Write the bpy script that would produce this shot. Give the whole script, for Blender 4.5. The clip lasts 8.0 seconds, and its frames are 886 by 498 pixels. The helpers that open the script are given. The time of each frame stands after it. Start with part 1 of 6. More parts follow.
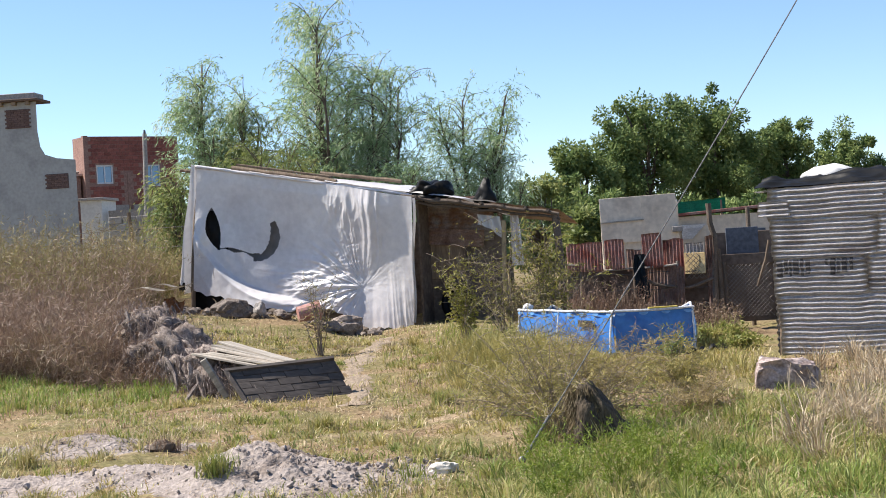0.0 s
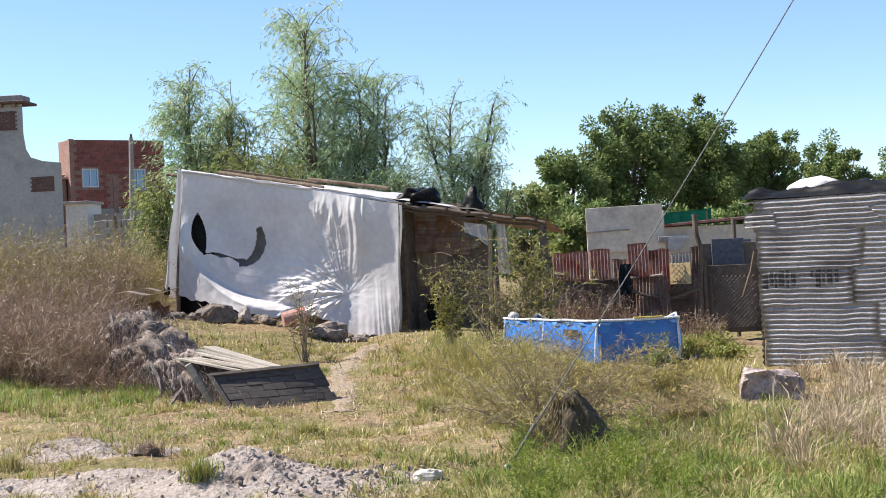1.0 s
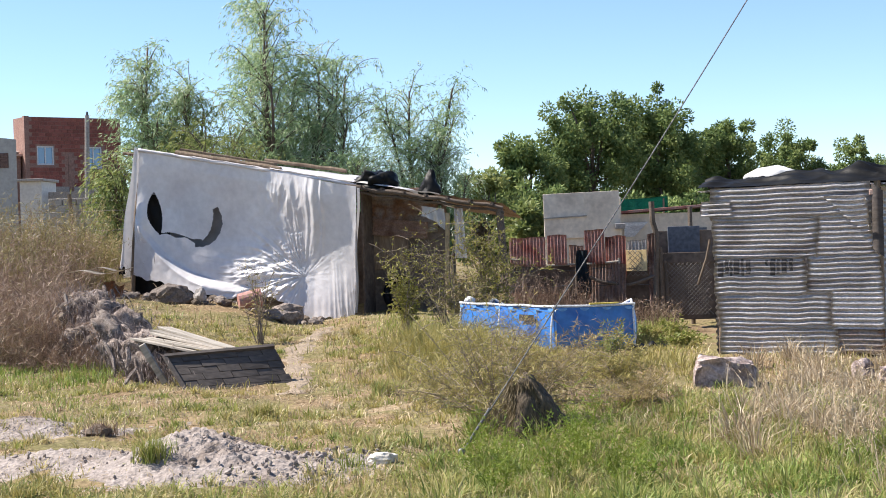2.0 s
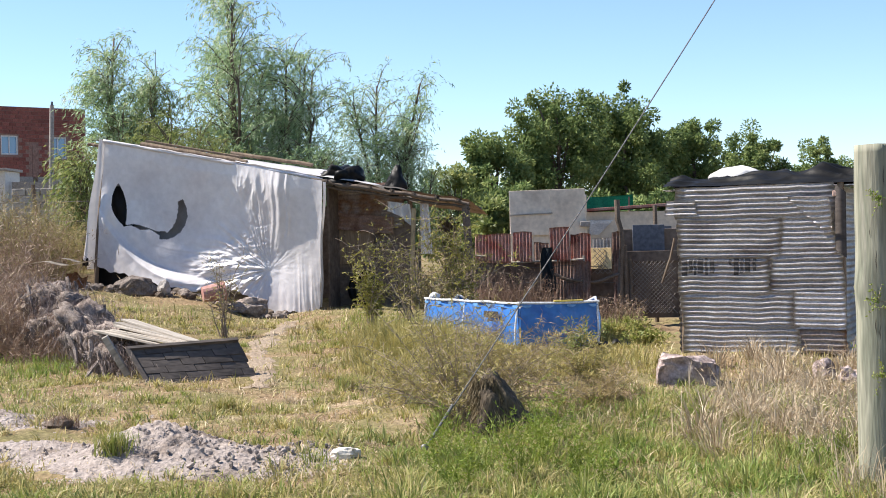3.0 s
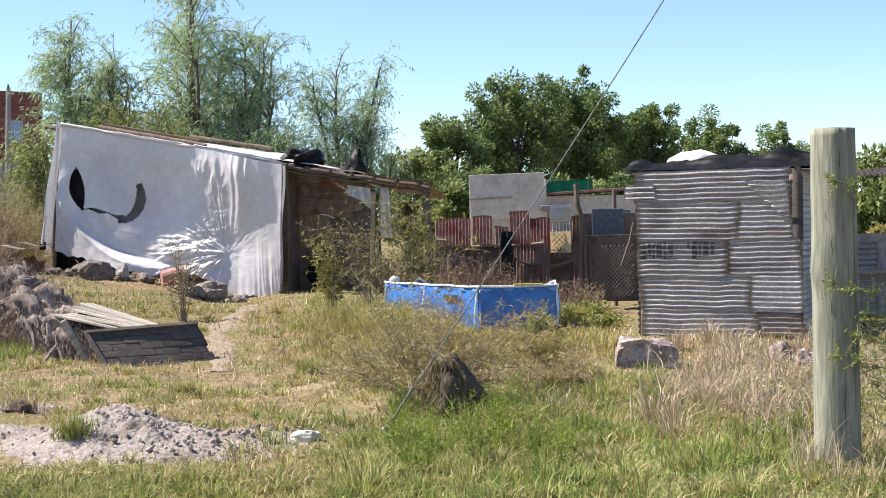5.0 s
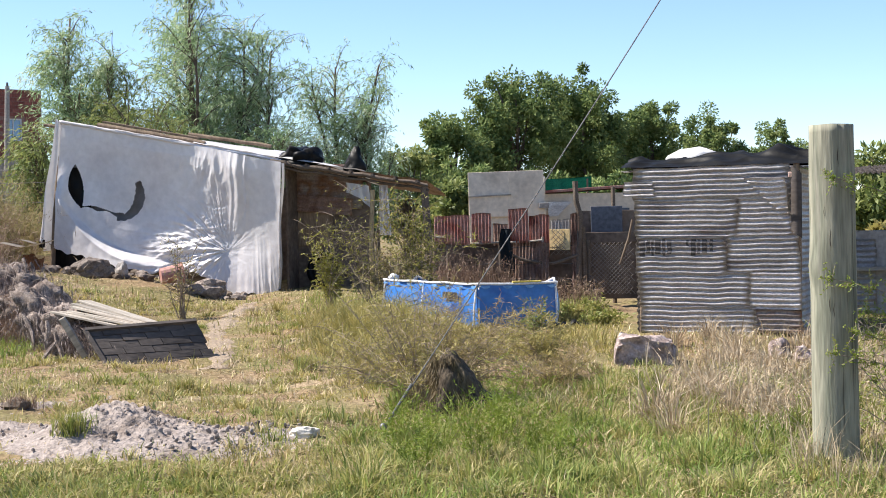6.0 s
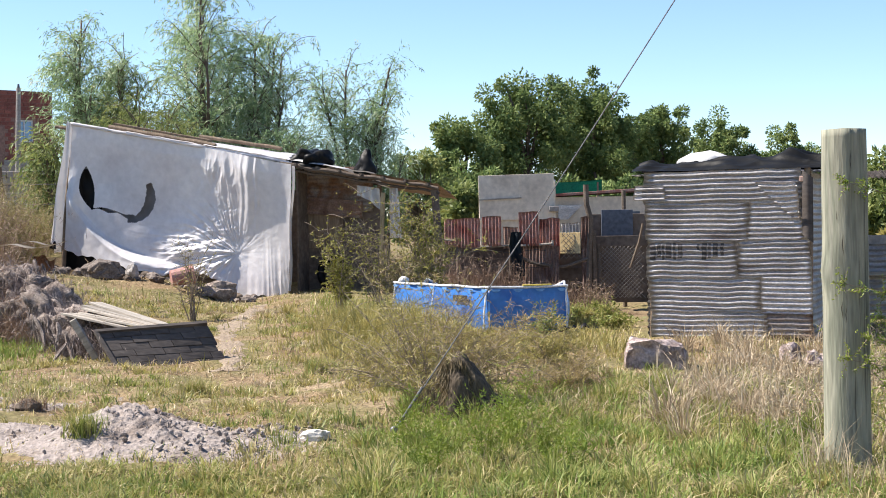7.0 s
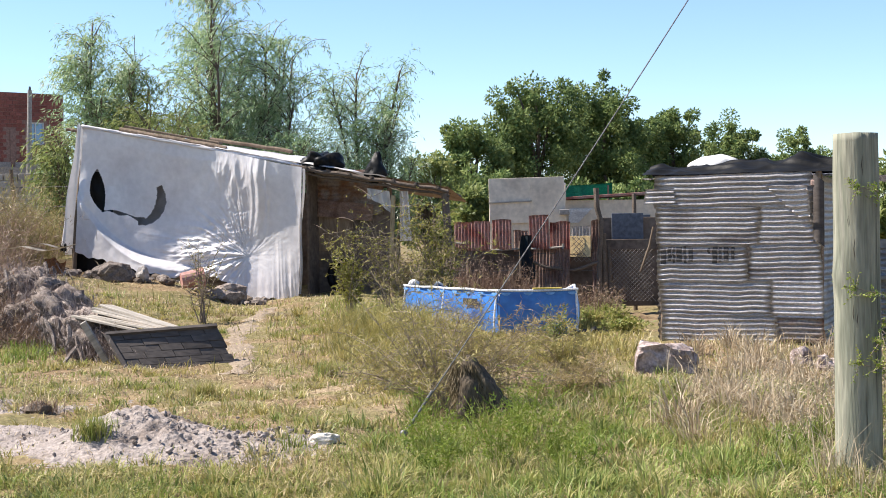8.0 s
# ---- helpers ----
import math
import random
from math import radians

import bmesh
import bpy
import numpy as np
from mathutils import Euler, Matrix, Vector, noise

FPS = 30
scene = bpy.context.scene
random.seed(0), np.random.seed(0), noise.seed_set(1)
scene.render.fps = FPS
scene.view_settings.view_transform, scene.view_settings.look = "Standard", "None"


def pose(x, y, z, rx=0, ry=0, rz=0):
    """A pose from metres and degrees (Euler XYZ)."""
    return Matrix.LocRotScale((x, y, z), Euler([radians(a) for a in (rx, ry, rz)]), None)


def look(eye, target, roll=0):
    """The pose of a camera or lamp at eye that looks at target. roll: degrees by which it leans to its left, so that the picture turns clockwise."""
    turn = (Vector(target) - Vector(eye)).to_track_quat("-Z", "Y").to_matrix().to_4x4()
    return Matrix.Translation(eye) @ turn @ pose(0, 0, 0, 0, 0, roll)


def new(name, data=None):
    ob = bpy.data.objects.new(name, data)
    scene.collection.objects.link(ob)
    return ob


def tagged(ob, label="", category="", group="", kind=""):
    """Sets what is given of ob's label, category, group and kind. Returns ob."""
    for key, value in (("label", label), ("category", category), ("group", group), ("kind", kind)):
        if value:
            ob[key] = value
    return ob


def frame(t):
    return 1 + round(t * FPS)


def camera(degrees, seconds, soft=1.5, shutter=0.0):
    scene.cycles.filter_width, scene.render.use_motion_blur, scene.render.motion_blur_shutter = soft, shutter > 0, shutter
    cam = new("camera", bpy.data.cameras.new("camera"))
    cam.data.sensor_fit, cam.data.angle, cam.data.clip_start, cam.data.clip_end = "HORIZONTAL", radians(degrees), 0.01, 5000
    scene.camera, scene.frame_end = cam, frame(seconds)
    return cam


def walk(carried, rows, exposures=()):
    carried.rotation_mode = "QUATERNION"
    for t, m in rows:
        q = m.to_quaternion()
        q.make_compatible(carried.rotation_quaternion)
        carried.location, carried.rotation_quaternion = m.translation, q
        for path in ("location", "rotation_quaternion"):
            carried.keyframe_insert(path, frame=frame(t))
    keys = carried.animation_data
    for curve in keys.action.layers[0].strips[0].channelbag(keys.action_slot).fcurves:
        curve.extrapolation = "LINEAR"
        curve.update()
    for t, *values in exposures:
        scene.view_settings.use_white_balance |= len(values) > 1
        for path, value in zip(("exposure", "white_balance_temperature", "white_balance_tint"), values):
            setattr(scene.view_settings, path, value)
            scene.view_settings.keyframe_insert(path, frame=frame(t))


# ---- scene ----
cam = camera(34.0, 8.0, soft=0.95)
PATH = [
    (0, (0.042, 0.008, 1.602), (-0.139, 2.0, 1.598), -3.3),
    (0.5, (0.026, 0.02, 1.596), (-0.139, 2.013, 1.601), -3.0),
    (1, (0.025, 0.009, 1.596), (-0.135, 2.002, 1.602), -2.6),
    (1.5, (0.018, 0.024, 1.594), (-0.113, 2.02, 1.587), -2.2),
    (3, (0.018, 0.016, 1.599), (-0.036, 2.015, 1.573), -1.0),
    (3.5, (0.003, 0.018, 1.596), (-0.028, 2.017, 1.566), -0.9),
    (4, (0.006, 0.012, 1.59), (-0.01, 2.012, 1.553), -0.8),
    (4.5, (0.015, 0.005, 1.593), (0.013, 2.005, 1.549), -0.9),
    (6, (0.021, -0.009, 1.579), (0.023, 1.99, 1.528), -1.0),
    (6.5, (0.019, -0.006, 1.587), (0.014, 1.993, 1.536), -0.8),
    (7, (0.009, -0.005, 1.583), (-0.002, 1.994, 1.536), -0.8),
    (7.5, (0.008, -0.001, 1.587), (-0.01, 1.998, 1.543), -0.8),
    (8, (0.009, 0.006, 1.588), (-0.016, 2.006, 1.545), -0.7),
]
walk(cam, [(t, look(eye, target, roll)) for t, eye, target, roll in PATH], [(0, 1.0, 6680, 11.5), (1.5, 1.1, 6680, 11.5), (3.5, 1.13, 6700, 12), (8, 1.15, 6700, 12)])

# ---- world, sun, exposure ----
SUN_EL, SUN_AZ = 50.0, 280.0  # degrees; azimuth clockwise from +y
world = bpy.data.worlds.new("world")
scene.world = world
world.use_nodes = True
wn = world.node_tree.nodes
sky = wn.new("ShaderNodeTexSky")
sky.sky_type = "NISHITA"
sky.sun_disc = False
sky.sun_elevation = radians(SUN_EL)
sky.sun_rotation = radians(SUN_AZ)
sky.altitude = 1900
sky.air_density, sky.dust_density, sky.ozone_density = 1.0, 0.0, 5.0
wn["Background"].inputs["Strength"].default_value = 0.096
world.node_tree.links.new(sky.outputs["Color"], wn["Background"].inputs["Color"])

sun = new("sun", bpy.data.lights.new("sun", "SUN"))
sun.data.energy, sun.data.angle, sun.data.color = 5.0, radians(0.5), (1.0, 0.955, 0.885)
_sx, _sy = math.sin(radians(SUN_AZ)) * math.cos(radians(SUN_EL)), math.cos(radians(SUN_AZ)) * math.cos(radians(SUN_EL))
sun.matrix_world = look((_sx * 60, _sy * 60, math.sin(radians(SUN_EL)) * 60), (0, 0, 0))


# ---- materials ----
def ramp_node(nt, stops):
    r = nt.nodes.new("ShaderNodeValToRGB")
    el = r.color_ramp.elements
    while len(el) < len(stops):
        el.new(0.5)
    for e, (p, c) in zip(el, stops):
        e.position, e.color = p, (*c, 1)
    return r


def spread(cols):
    n = len(cols)
    return [(0.28 + 0.44 * i / max(1, n - 1), c) for i, c in enumerate(cols)]


def surface(name, cols, scale=3.0, fine=40.0, rough=0.85, bump=0.4, metal=0.0, vary=0.25, stretch=(1, 1, 1), grit=0.35, spec=0.3, bump_dist=0.01):
    """Two-scale noise colour with fine relief; vary: brightness spread between objects."""
    m = bpy.data.materials.new(name)
    m.use_nodes = True
    nt, L = m.node_tree, m.node_tree.links
    b = nt.nodes["Principled BSDF"]
    tc, mp = nt.nodes.new("ShaderNodeTexCoord"), nt.nodes.new("ShaderNodeMapping")
    mp.inputs["Scale"].default_value = stretch
    oi = nt.nodes.new("ShaderNodeObjectInfo")
    off = nt.nodes.new("ShaderNodeVectorMath")
    off.operation = "ADD"
    sc = nt.nodes.new("ShaderNodeMath")
    sc.operation = "MULTIPLY"
    sc.inputs[1].default_value = 37.0
    L.new(oi.outputs["Random"], sc.inputs[0])
    L.new(tc.outputs["Object"], mp.inputs["Vector"])
    L.new(mp.outputs["Vector"], off.inputs[0])
    L.new(sc.outputs[0], off.inputs[1])
    n1, n2 = nt.nodes.new("ShaderNodeTexNoise"), nt.nodes.new("ShaderNodeTexNoise")
    n1.inputs["Scale"].default_value, n1.inputs["Detail"].default_value = scale, 5
    n2.inputs["Scale"].default_value, n2.inputs["Detail"].default_value = fine, 4
    for n in (n1, n2):
        L.new(off.outputs[0], n.inputs["Vector"])
    r = ramp_node(nt, spread(cols))
    L.new(n1.outputs["Fac"], r.inputs["Fac"])
    g = ramp_node(nt, [(0.3, (1 - grit,) * 3), (0.7, (1 + grit * 0.3,) * 3)])
    L.new(n2.outputs["Fac"], g.inputs["Fac"])
    mx = nt.nodes.new("ShaderNodeMix")
    mx.data_type, mx.blend_type = "RGBA", "MULTIPLY"
    mx.inputs[0].default_value = 1.0
    L.new(r.outputs["Color"], mx.inputs[6])
    L.new(g.outputs["Color"], mx.inputs[7])
    hs = nt.nodes.new("ShaderNodeHueSaturation")
    mr = nt.nodes.new("ShaderNodeMapRange")
    mr.inputs["To Min"].default_value, mr.inputs["To Max"].default_value = 1 - vary, 1 + vary
    L.new(oi.outputs["Random"], mr.inputs["Value"])
    L.new(mr.outputs["Result"], hs.inputs["Value"])
    L.new(mx.outputs[2], hs.inputs["Color"])
    L.new(hs.outputs["Color"], b.inputs["Base Color"])
    b.inputs["Roughness"].default_value, b.inputs["Metallic"].default_value = rough, metal
    b.inputs["Specular IOR Level"].default_value = spec
    bp = nt.nodes.new("ShaderNodeBump")
    bp.inputs["Strength"].default_value, bp.inputs["Distance"].default_value = bump, bump_dist
    L.new(n2.outputs["Fac"], bp.inputs["Height"])
    L.new(bp.outputs["Normal"], b.inputs["Normal"])
    return m


def foliage(name, cols, patch=0.6, glow=0.35, rough=0.6, patch_amt=0.5):
    """Leaves or blades: colour by island and by soft patches, a share of light passing through."""
    m = bpy.data.materials.new(name)
    m.use_nodes = True
    nt, L = m.node_tree, m.node_tree.links
    b = nt.nodes["Principled BSDF"]
    out = nt.nodes["Material Output"]
    geo, tc, n1 = nt.nodes.new("ShaderNodeNewGeometry"), nt.nodes.new("ShaderNodeTexCoord"), nt.nodes.new("ShaderNodeTexNoise")
    n1.inputs["Scale"].default_value, n1.inputs["Detail"].default_value = patch, 3
    L.new(tc.outputs["Object"], n1.inputs["Vector"])
    st = nt.nodes.new("ShaderNodeMapRange")
    st.inputs["From Min"].default_value, st.inputs["From Max"].default_value = 0.3, 0.7
    L.new(n1.outputs["Fac"], st.inputs["Value"])
    mx = nt.nodes.new("ShaderNodeMix")
    mx.inputs[0].default_value = patch_amt
    L.new(geo.outputs["Random Per Island"], mx.inputs[2])
    L.new(st.outputs["Result"], mx.inputs[3])
    r = ramp_node(nt, [(0.1 + 0.8 * i / max(1, len(cols) - 1), c) for i, c in enumerate(cols)])
    L.new(mx.outputs[0], r.inputs["Fac"])
    L.new(r.outputs["Color"], b.inputs["Base Color"])
    b.inputs["Roughness"].default_value = rough
    b.inputs["Specular IOR Level"].default_value = 0.35
    tr, ms = nt.nodes.new("ShaderNodeBsdfTranslucent"), nt.nodes.new("ShaderNodeMixShader")
    L.new(r.outputs["Color"], tr.inputs["Color"])
    ms.inputs[0].default_value = glow
    L.new(b.outputs[0], ms.inputs[1])
    L.new(tr.outputs[0], ms.inputs[2])
    L.new(ms.outputs[0], out.inputs["Surface"])
    return m


def cloth(name, cols, glow=0.25, rough=0.45, scale=1.5, spec=0.5, dirt=0.0):
    m = surface(name, cols, scale=scale, fine=9.0, rough=rough, bump=0.25, vary=0.0, grit=0.12, spec=spec, bump_dist=0.02)
    nt, L = m.node_tree, m.node_tree.links
    b, out = nt.nodes["Principled BSDF"], nt.nodes["Material Output"]
    tr, ms = nt.nodes.new("ShaderNodeBsdfTranslucent"), nt.nodes.new("ShaderNodeMixShader")
    tr.inputs["Color"].default_value = (*cols[-1], 1)
    ms.inputs[0].default_value = glow
    L.new(b.outputs[0], ms.inputs[1])
    L.new(tr.outputs[0], ms.inputs[2])
    L.new(ms.outputs[0], out.inputs["Surface"])
    return m


M_GROUND = surface("earth_and_thatch", [(0.15, 0.098, 0.058), (0.265, 0.19, 0.112), (0.18, 0.158, 0.07), (0.33, 0.25, 0.16)], scale=0.9, fine=22, rough=0.95, bump=0.8, vary=0, grit=0.5, spec=0.1, bump_dist=0.03)
M_SAND = surface("pale_sand", [(0.15, 0.118, 0.098), (0.30, 0.255, 0.228), (0.345, 0.30, 0.275), (0.20, 0.16, 0.135)], scale=3.2, fine=30, rough=0.95, bump=0.9, vary=0, grit=0.4, spec=0.1, bump_dist=0.03)
M_PATH = surface("trodden_earth", [(0.255, 0.196, 0.14), (0.323, 0.259, 0.196), (0.204, 0.149, 0.102)], scale=2.0, fine=26, rough=0.95, bump=0.8, vary=0, grit=0.4, spec=0.1, bump_dist=0.03)
M_STONE = surface("stone", [(0.35, 0.275, 0.25), (0.50, 0.405, 0.37), (0.21, 0.16, 0.145), (0.42, 0.34, 0.305)], scale=7, fine=40, bump=0.8, vary=0.2, spec=0.15)
M_WHITESTONE = surface("white_stone", [(0.50, 0.46, 0.40), (0.60, 0.56, 0.49)], scale=8, fine=50)
M_TARP = cloth("white_tarp", [(0.62, 0.585, 0.585), (0.72, 0.69, 0.685), (0.80, 0.77, 0.755)], glow=0.12, rough=0.33, scale=1.2, spec=0.6)
M_BLACK = cloth("black_plastic", [(0.005, 0.005, 0.005), (0.010, 0.010, 0.010)], glow=0.0, rough=0.5, spec=0.15)
M_GREYCLOTH = cloth("grey_fabric", [(0.16, 0.16, 0.176), (0.272, 0.272, 0.288)], glow=0.05, rough=0.8)
M_WHITECLOTH = cloth("white_cloth", [(0.6, 0.6, 0.6), (0.75, 0.74, 0.72)], glow=0.2, rough=0.8)
M_DARKCLOTH = cloth("dark_teal_cloth", [(0.012, 0.022, 0.03), (0.02, 0.035, 0.045)], glow=0.0, rough=0.9)
M_ZINC = surface("weathered_zinc", [(0.55, 0.52, 0.51), (0.72, 0.69, 0.68), (0.38, 0.34, 0.33)], scale=1.6, fine=26, rough=0.42, bump=0.12, metal=0.45, vary=0.2, grit=0.3, stretch=(1, 1, 2.5))
M_RUSTZINC = surface("rust_stained_zinc", [(0.54, 0.5, 0.5), (0.46, 0.4, 0.37), (0.34, 0.2, 0.13), (0.6, 0.57, 0.56)], scale=2.2, fine=26, rough=0.55, bump=0.2, metal=0.1, vary=0.1, grit=0.35)
M_REDSHEET = surface("red_oxide_sheet", [(0.25, 0.075, 0.064), (0.37, 0.14, 0.11), (0.46, 0.28, 0.24), (0.19, 0.08, 0.07)], scale=2.5, fine=30, rough=0.7, bump=0.2, vary=0.25)
M_BROWNSHEET = surface("rusty_sheet", [(0.36, 0.225, 0.175), (0.50, 0.345, 0.28), (0.25, 0.145, 0.115)], scale=3, fine=30, rough=0.75, bump=0.2, vary=0.2)
M_WOOD = surface("weathered_wood", [(0.16, 0.11, 0.075), (0.26, 0.19, 0.13), (0.12, 0.085, 0.06)], scale=4, fine=35, stretch=(1, 1, 0.15), bump=0.5, vary=0.25)
M_PLANK = surface("bleached_plank", [(0.34, 0.299, 0.248), (0.442, 0.398, 0.336), (0.281, 0.232, 0.184)], scale=4, fine=30, stretch=(0.2, 1, 1), bump=0.5, vary=0.2)
M_GREYPLANK = surface("dark_grey_board", [(0.066, 0.056, 0.051), (0.10, 0.084, 0.075), (0.05, 0.042, 0.039)], scale=3, fine=25, stretch=(0.3, 1, 1), bump=0.5, vary=0.15)
M_YELLOWPOLE = surface("peeled_pole", [(0.36, 0.27, 0.15), (0.44, 0.34, 0.20), (0.28, 0.2, 0.11)], scale=5, fine=40, stretch=(1, 1, 0.2), vary=0)
M_POST = surface("treated_pine", [(0.235, 0.235, 0.172), (0.305, 0.295, 0.225), (0.195, 0.203, 0.15), (0.34, 0.32, 0.26)], scale=11, fine=55, stretch=(1, 1, 0.09), bump=0.45, vary=0, grit=0.38, rough=0.85)
M_CRACK = surface("timber_crack", [(0.04, 0.035, 0.03), (0.07, 0.06, 0.045)], vary=0)
M_BARK = surface("bark", [(0.10, 0.075, 0.055), (0.17, 0.13, 0.10)], scale=6, fine=40, bump=0.6, vary=0.15)
M_TWIG = surface("dry_twig", [(0.208, 0.156, 0.114), (0.312, 0.25, 0.187), (0.156, 0.114, 0.094)], scale=6, fine=50, vary=0.2)
M_HEAP = surface("grey_dead_brush", [(0.095, 0.07, 0.058), (0.20, 0.155, 0.13), (0.32, 0.265, 0.23), (0.12, 0.088, 0.072)], scale=9, fine=55, bump=0.9, vary=0.3, bump_dist=0.02, grit=0.5)
M_MOUND = surface("matted_roots", [(0.05, 0.038, 0.026), (0.10, 0.075, 0.05), (0.15, 0.115, 0.075)], scale=12, fine=60, stretch=(1, 1, 0.25), bump=0.9, vary=0, bump_dist=0.02, grit=0.5)
M_ROCK = surface("brown_rock", [(0.17, 0.135, 0.115), (0.27, 0.225, 0.195), (0.12, 0.09, 0.078)], scale=6, fine=35, bump=0.9, vary=0.25, bump_dist=0.02, grit=0.45)
M_RUST = surface("orange_rust", [(0.22, 0.09, 0.035), (0.36, 0.165, 0.07), (0.15, 0.07, 0.035)], scale=6, fine=40, bump=0.4, vary=0)
M_BLUE = surface("blue_vinyl", [(0.024, 0.128, 0.42), (0.036, 0.18, 0.5), (0.024, 0.105, 0.36)], scale=3, fine=14, rough=0.4, bump=0.25, vary=0, grit=0.15, spec=0.5, bump_dist=0.02)
M_LIGHTBLUE = surface("pale_blue_vinyl", [(0.12, 0.315, 0.646), (0.168, 0.375, 0.703)], scale=4, fine=14, rough=0.4, vary=0)
M_WHITEPLASTIC = surface("white_plastic", [(0.62, 0.64, 0.66), (0.72, 0.73, 0.74)], scale=6, fine=40, rough=0.4, bump=0.1, vary=0)
M_YELLOW = surface("yellow_tape", [(0.55, 0.42, 0.08), (0.62, 0.5, 0.14)], vary=0)
M_REDBUCKET = surface("faded_red_plastic", [(0.42, 0.18, 0.15), (0.52, 0.33, 0.285)], scale=4, fine=20, rough=0.5, vary=0)
M_RENDER = surface("grey_render", [(0.33, 0.325, 0.31), (0.40, 0.395, 0.375), (0.28, 0.275, 0.265)], scale=0.8, fine=9, bump=0.2, vary=0.05, grit=0.15)
M_PANEL = surface("white_fibre_panel", [(0.627, 0.539, 0.432), (0.728, 0.627, 0.505), (0.552, 0.462, 0.368)], scale=1.4, fine=12, bump=0.15, vary=0.08, grit=0.18)
M_WHITEWALL = surface("white_wall", [(0.62, 0.61, 0.58), (0.70, 0.69, 0.66)], scale=0.8, fine=9, vary=0, grit=0.15)
M_BRICK = surface("hollow_red_brick", [(0.234, 0.072, 0.058), (0.289, 0.102, 0.079), (0.187, 0.06, 0.053)], scale=3, fine=20, bump=0.3, vary=0.18)
M_OLDBRICK = surface("weathered_brick", [(0.135, 0.085, 0.073), (0.18, 0.115, 0.098), (0.105, 0.066, 0.058)], scale=3, fine=20, bump=0.3, vary=0.15)
M_MORTAR = surface("mortar", [(0.27, 0.15, 0.12), (0.33, 0.21, 0.17)], scale=2, fine=12, vary=0)
M_CONCRETE = surface("concrete", [(0.32, 0.29, 0.27), (0.40, 0.37, 0.34)], scale=2, fine=15, vary=0.1)
M_GREEN = surface("green_shade_cloth", [(0.015, 0.22, 0.13), (0.02, 0.28, 0.17)], scale=3, fine=30, vary=0)
M_BLUEGREY = surface("blue_grey_panel", [(0.105, 0.118, 0.145), (0.14, 0.155, 0.185)], scale=2, fine=15, vary=0)
M_DARK = surface("dark_interior_board", [(0.115, 0.085, 0.068), (0.185, 0.142, 0.112), (0.08, 0.062, 0.048)], scale=2, fine=14, vary=0.1)
M_CREAM = surface("cream_board", [(0.6, 0.462, 0.238), (0.696, 0.55, 0.306), (0.504, 0.374, 0.187)], scale=3, fine=20, vary=0)
M_CHAIN = surface("bright_chain_wire", [(0.21, 0.189, 0.168), (0.26, 0.234, 0.208)], rough=0.5, metal=0.2, vary=0)
M_STEEL = surface("galvanised_wire", [(0.113, 0.113, 0.113), (0.158, 0.158, 0.158)], rough=0.5, metal=0.5, vary=0)
M_PAINT = surface("faded_black_paint", [(0.07, 0.065, 0.065), (0.13, 0.12, 0.12)], scale=14, fine=50, vary=0.2)
M_ROOFTILE = surface("brown_roof", [(0.12, 0.08, 0.06), (0.18, 0.12, 0.09)], scale=3, fine=20, vary=0.1)

M_GLASS = bpy.data.materials.new("window_glass")
M_GLASS.use_nodes = True
_b = M_GLASS.node_tree.nodes["Principled BSDF"]
# blue base colour paints in the sky that the panes reflect
_b.inputs["Base Color"].default_value = (0.10, 0.22, 0.38, 1)
_b.inputs["Roughness"].default_value, _b.inputs["Specular IOR Level"].default_value = 0.05, 1.0

# the last, whitish tone paints highlights onto some of the willow leaves
F_WILLOW = foliage("willow_leaf", [(0.15, 0.24, 0.12), (0.25, 0.36, 0.175), (0.37, 0.465, 0.24), (0.64, 0.66, 0.55)], patch=0.8, glow=0.45, rough=0.45)
F_YWILLOW = foliage("yellow_green_leaf", [(0.115, 0.155, 0.047), (0.205, 0.245, 0.078), (0.32, 0.325, 0.115)], patch=0.8, glow=0.4)
F_BROAD = foliage("broad_leaf", [(0.07, 0.118, 0.045), (0.125, 0.185, 0.060), (0.20, 0.255, 0.082), (0.28, 0.315, 0.115)], patch=0.7, glow=0.28, rough=0.85)
F_GRASS = foliage("mixed_grass", [(0.13, 0.185, 0.05), (0.22, 0.25, 0.078), (0.34, 0.30, 0.125), (0.50, 0.39, 0.225), (0.27, 0.255, 0.10)], patch=0.55, glow=0.3, patch_amt=0.55)
F_GREEN = foliage("fresh_grass", [(0.135, 0.195, 0.04), (0.225, 0.262, 0.062), (0.355, 0.325, 0.11), (0.55, 0.44, 0.25)], patch=1.5, glow=0.35)
F_LUSH = foliage("lush_grass", [(0.105, 0.18, 0.03), (0.18, 0.265, 0.05), (0.29, 0.345, 0.09), (0.42, 0.40, 0.17)], patch=1.5, glow=0.35)
F_STRAW = foliage("dry_straw", [(0.255, 0.178, 0.105), (0.375, 0.287, 0.182), (0.53, 0.44, 0.315), (0.30, 0.22, 0.143)], patch=1.0, glow=0.25)
F_LITTER = foliage("grass_litter", [(0.22, 0.135, 0.075), (0.36, 0.25, 0.14), (0.60, 0.49, 0.33), (0.28, 0.20, 0.10)], patch=0.7, glow=0.1)
F_BROWNWEED = foliage("brown_weed", [(0.125, 0.075, 0.052), (0.215, 0.14, 0.098), (0.33, 0.232, 0.168), (0.185, 0.145, 0.075)], patch=1.2, glow=0.2)
F_HEAP = foliage("matted_dead_leaf", [(0.085, 0.06, 0.052), (0.16, 0.12, 0.105), (0.27, 0.215, 0.195), (0.13, 0.10, 0.085)], patch=2.5, glow=0.1)
F_MOUND = foliage("matted_root_fibre", [(0.09, 0.066, 0.032), (0.165, 0.122, 0.06), (0.27, 0.205, 0.10)], patch=4, glow=0.1)
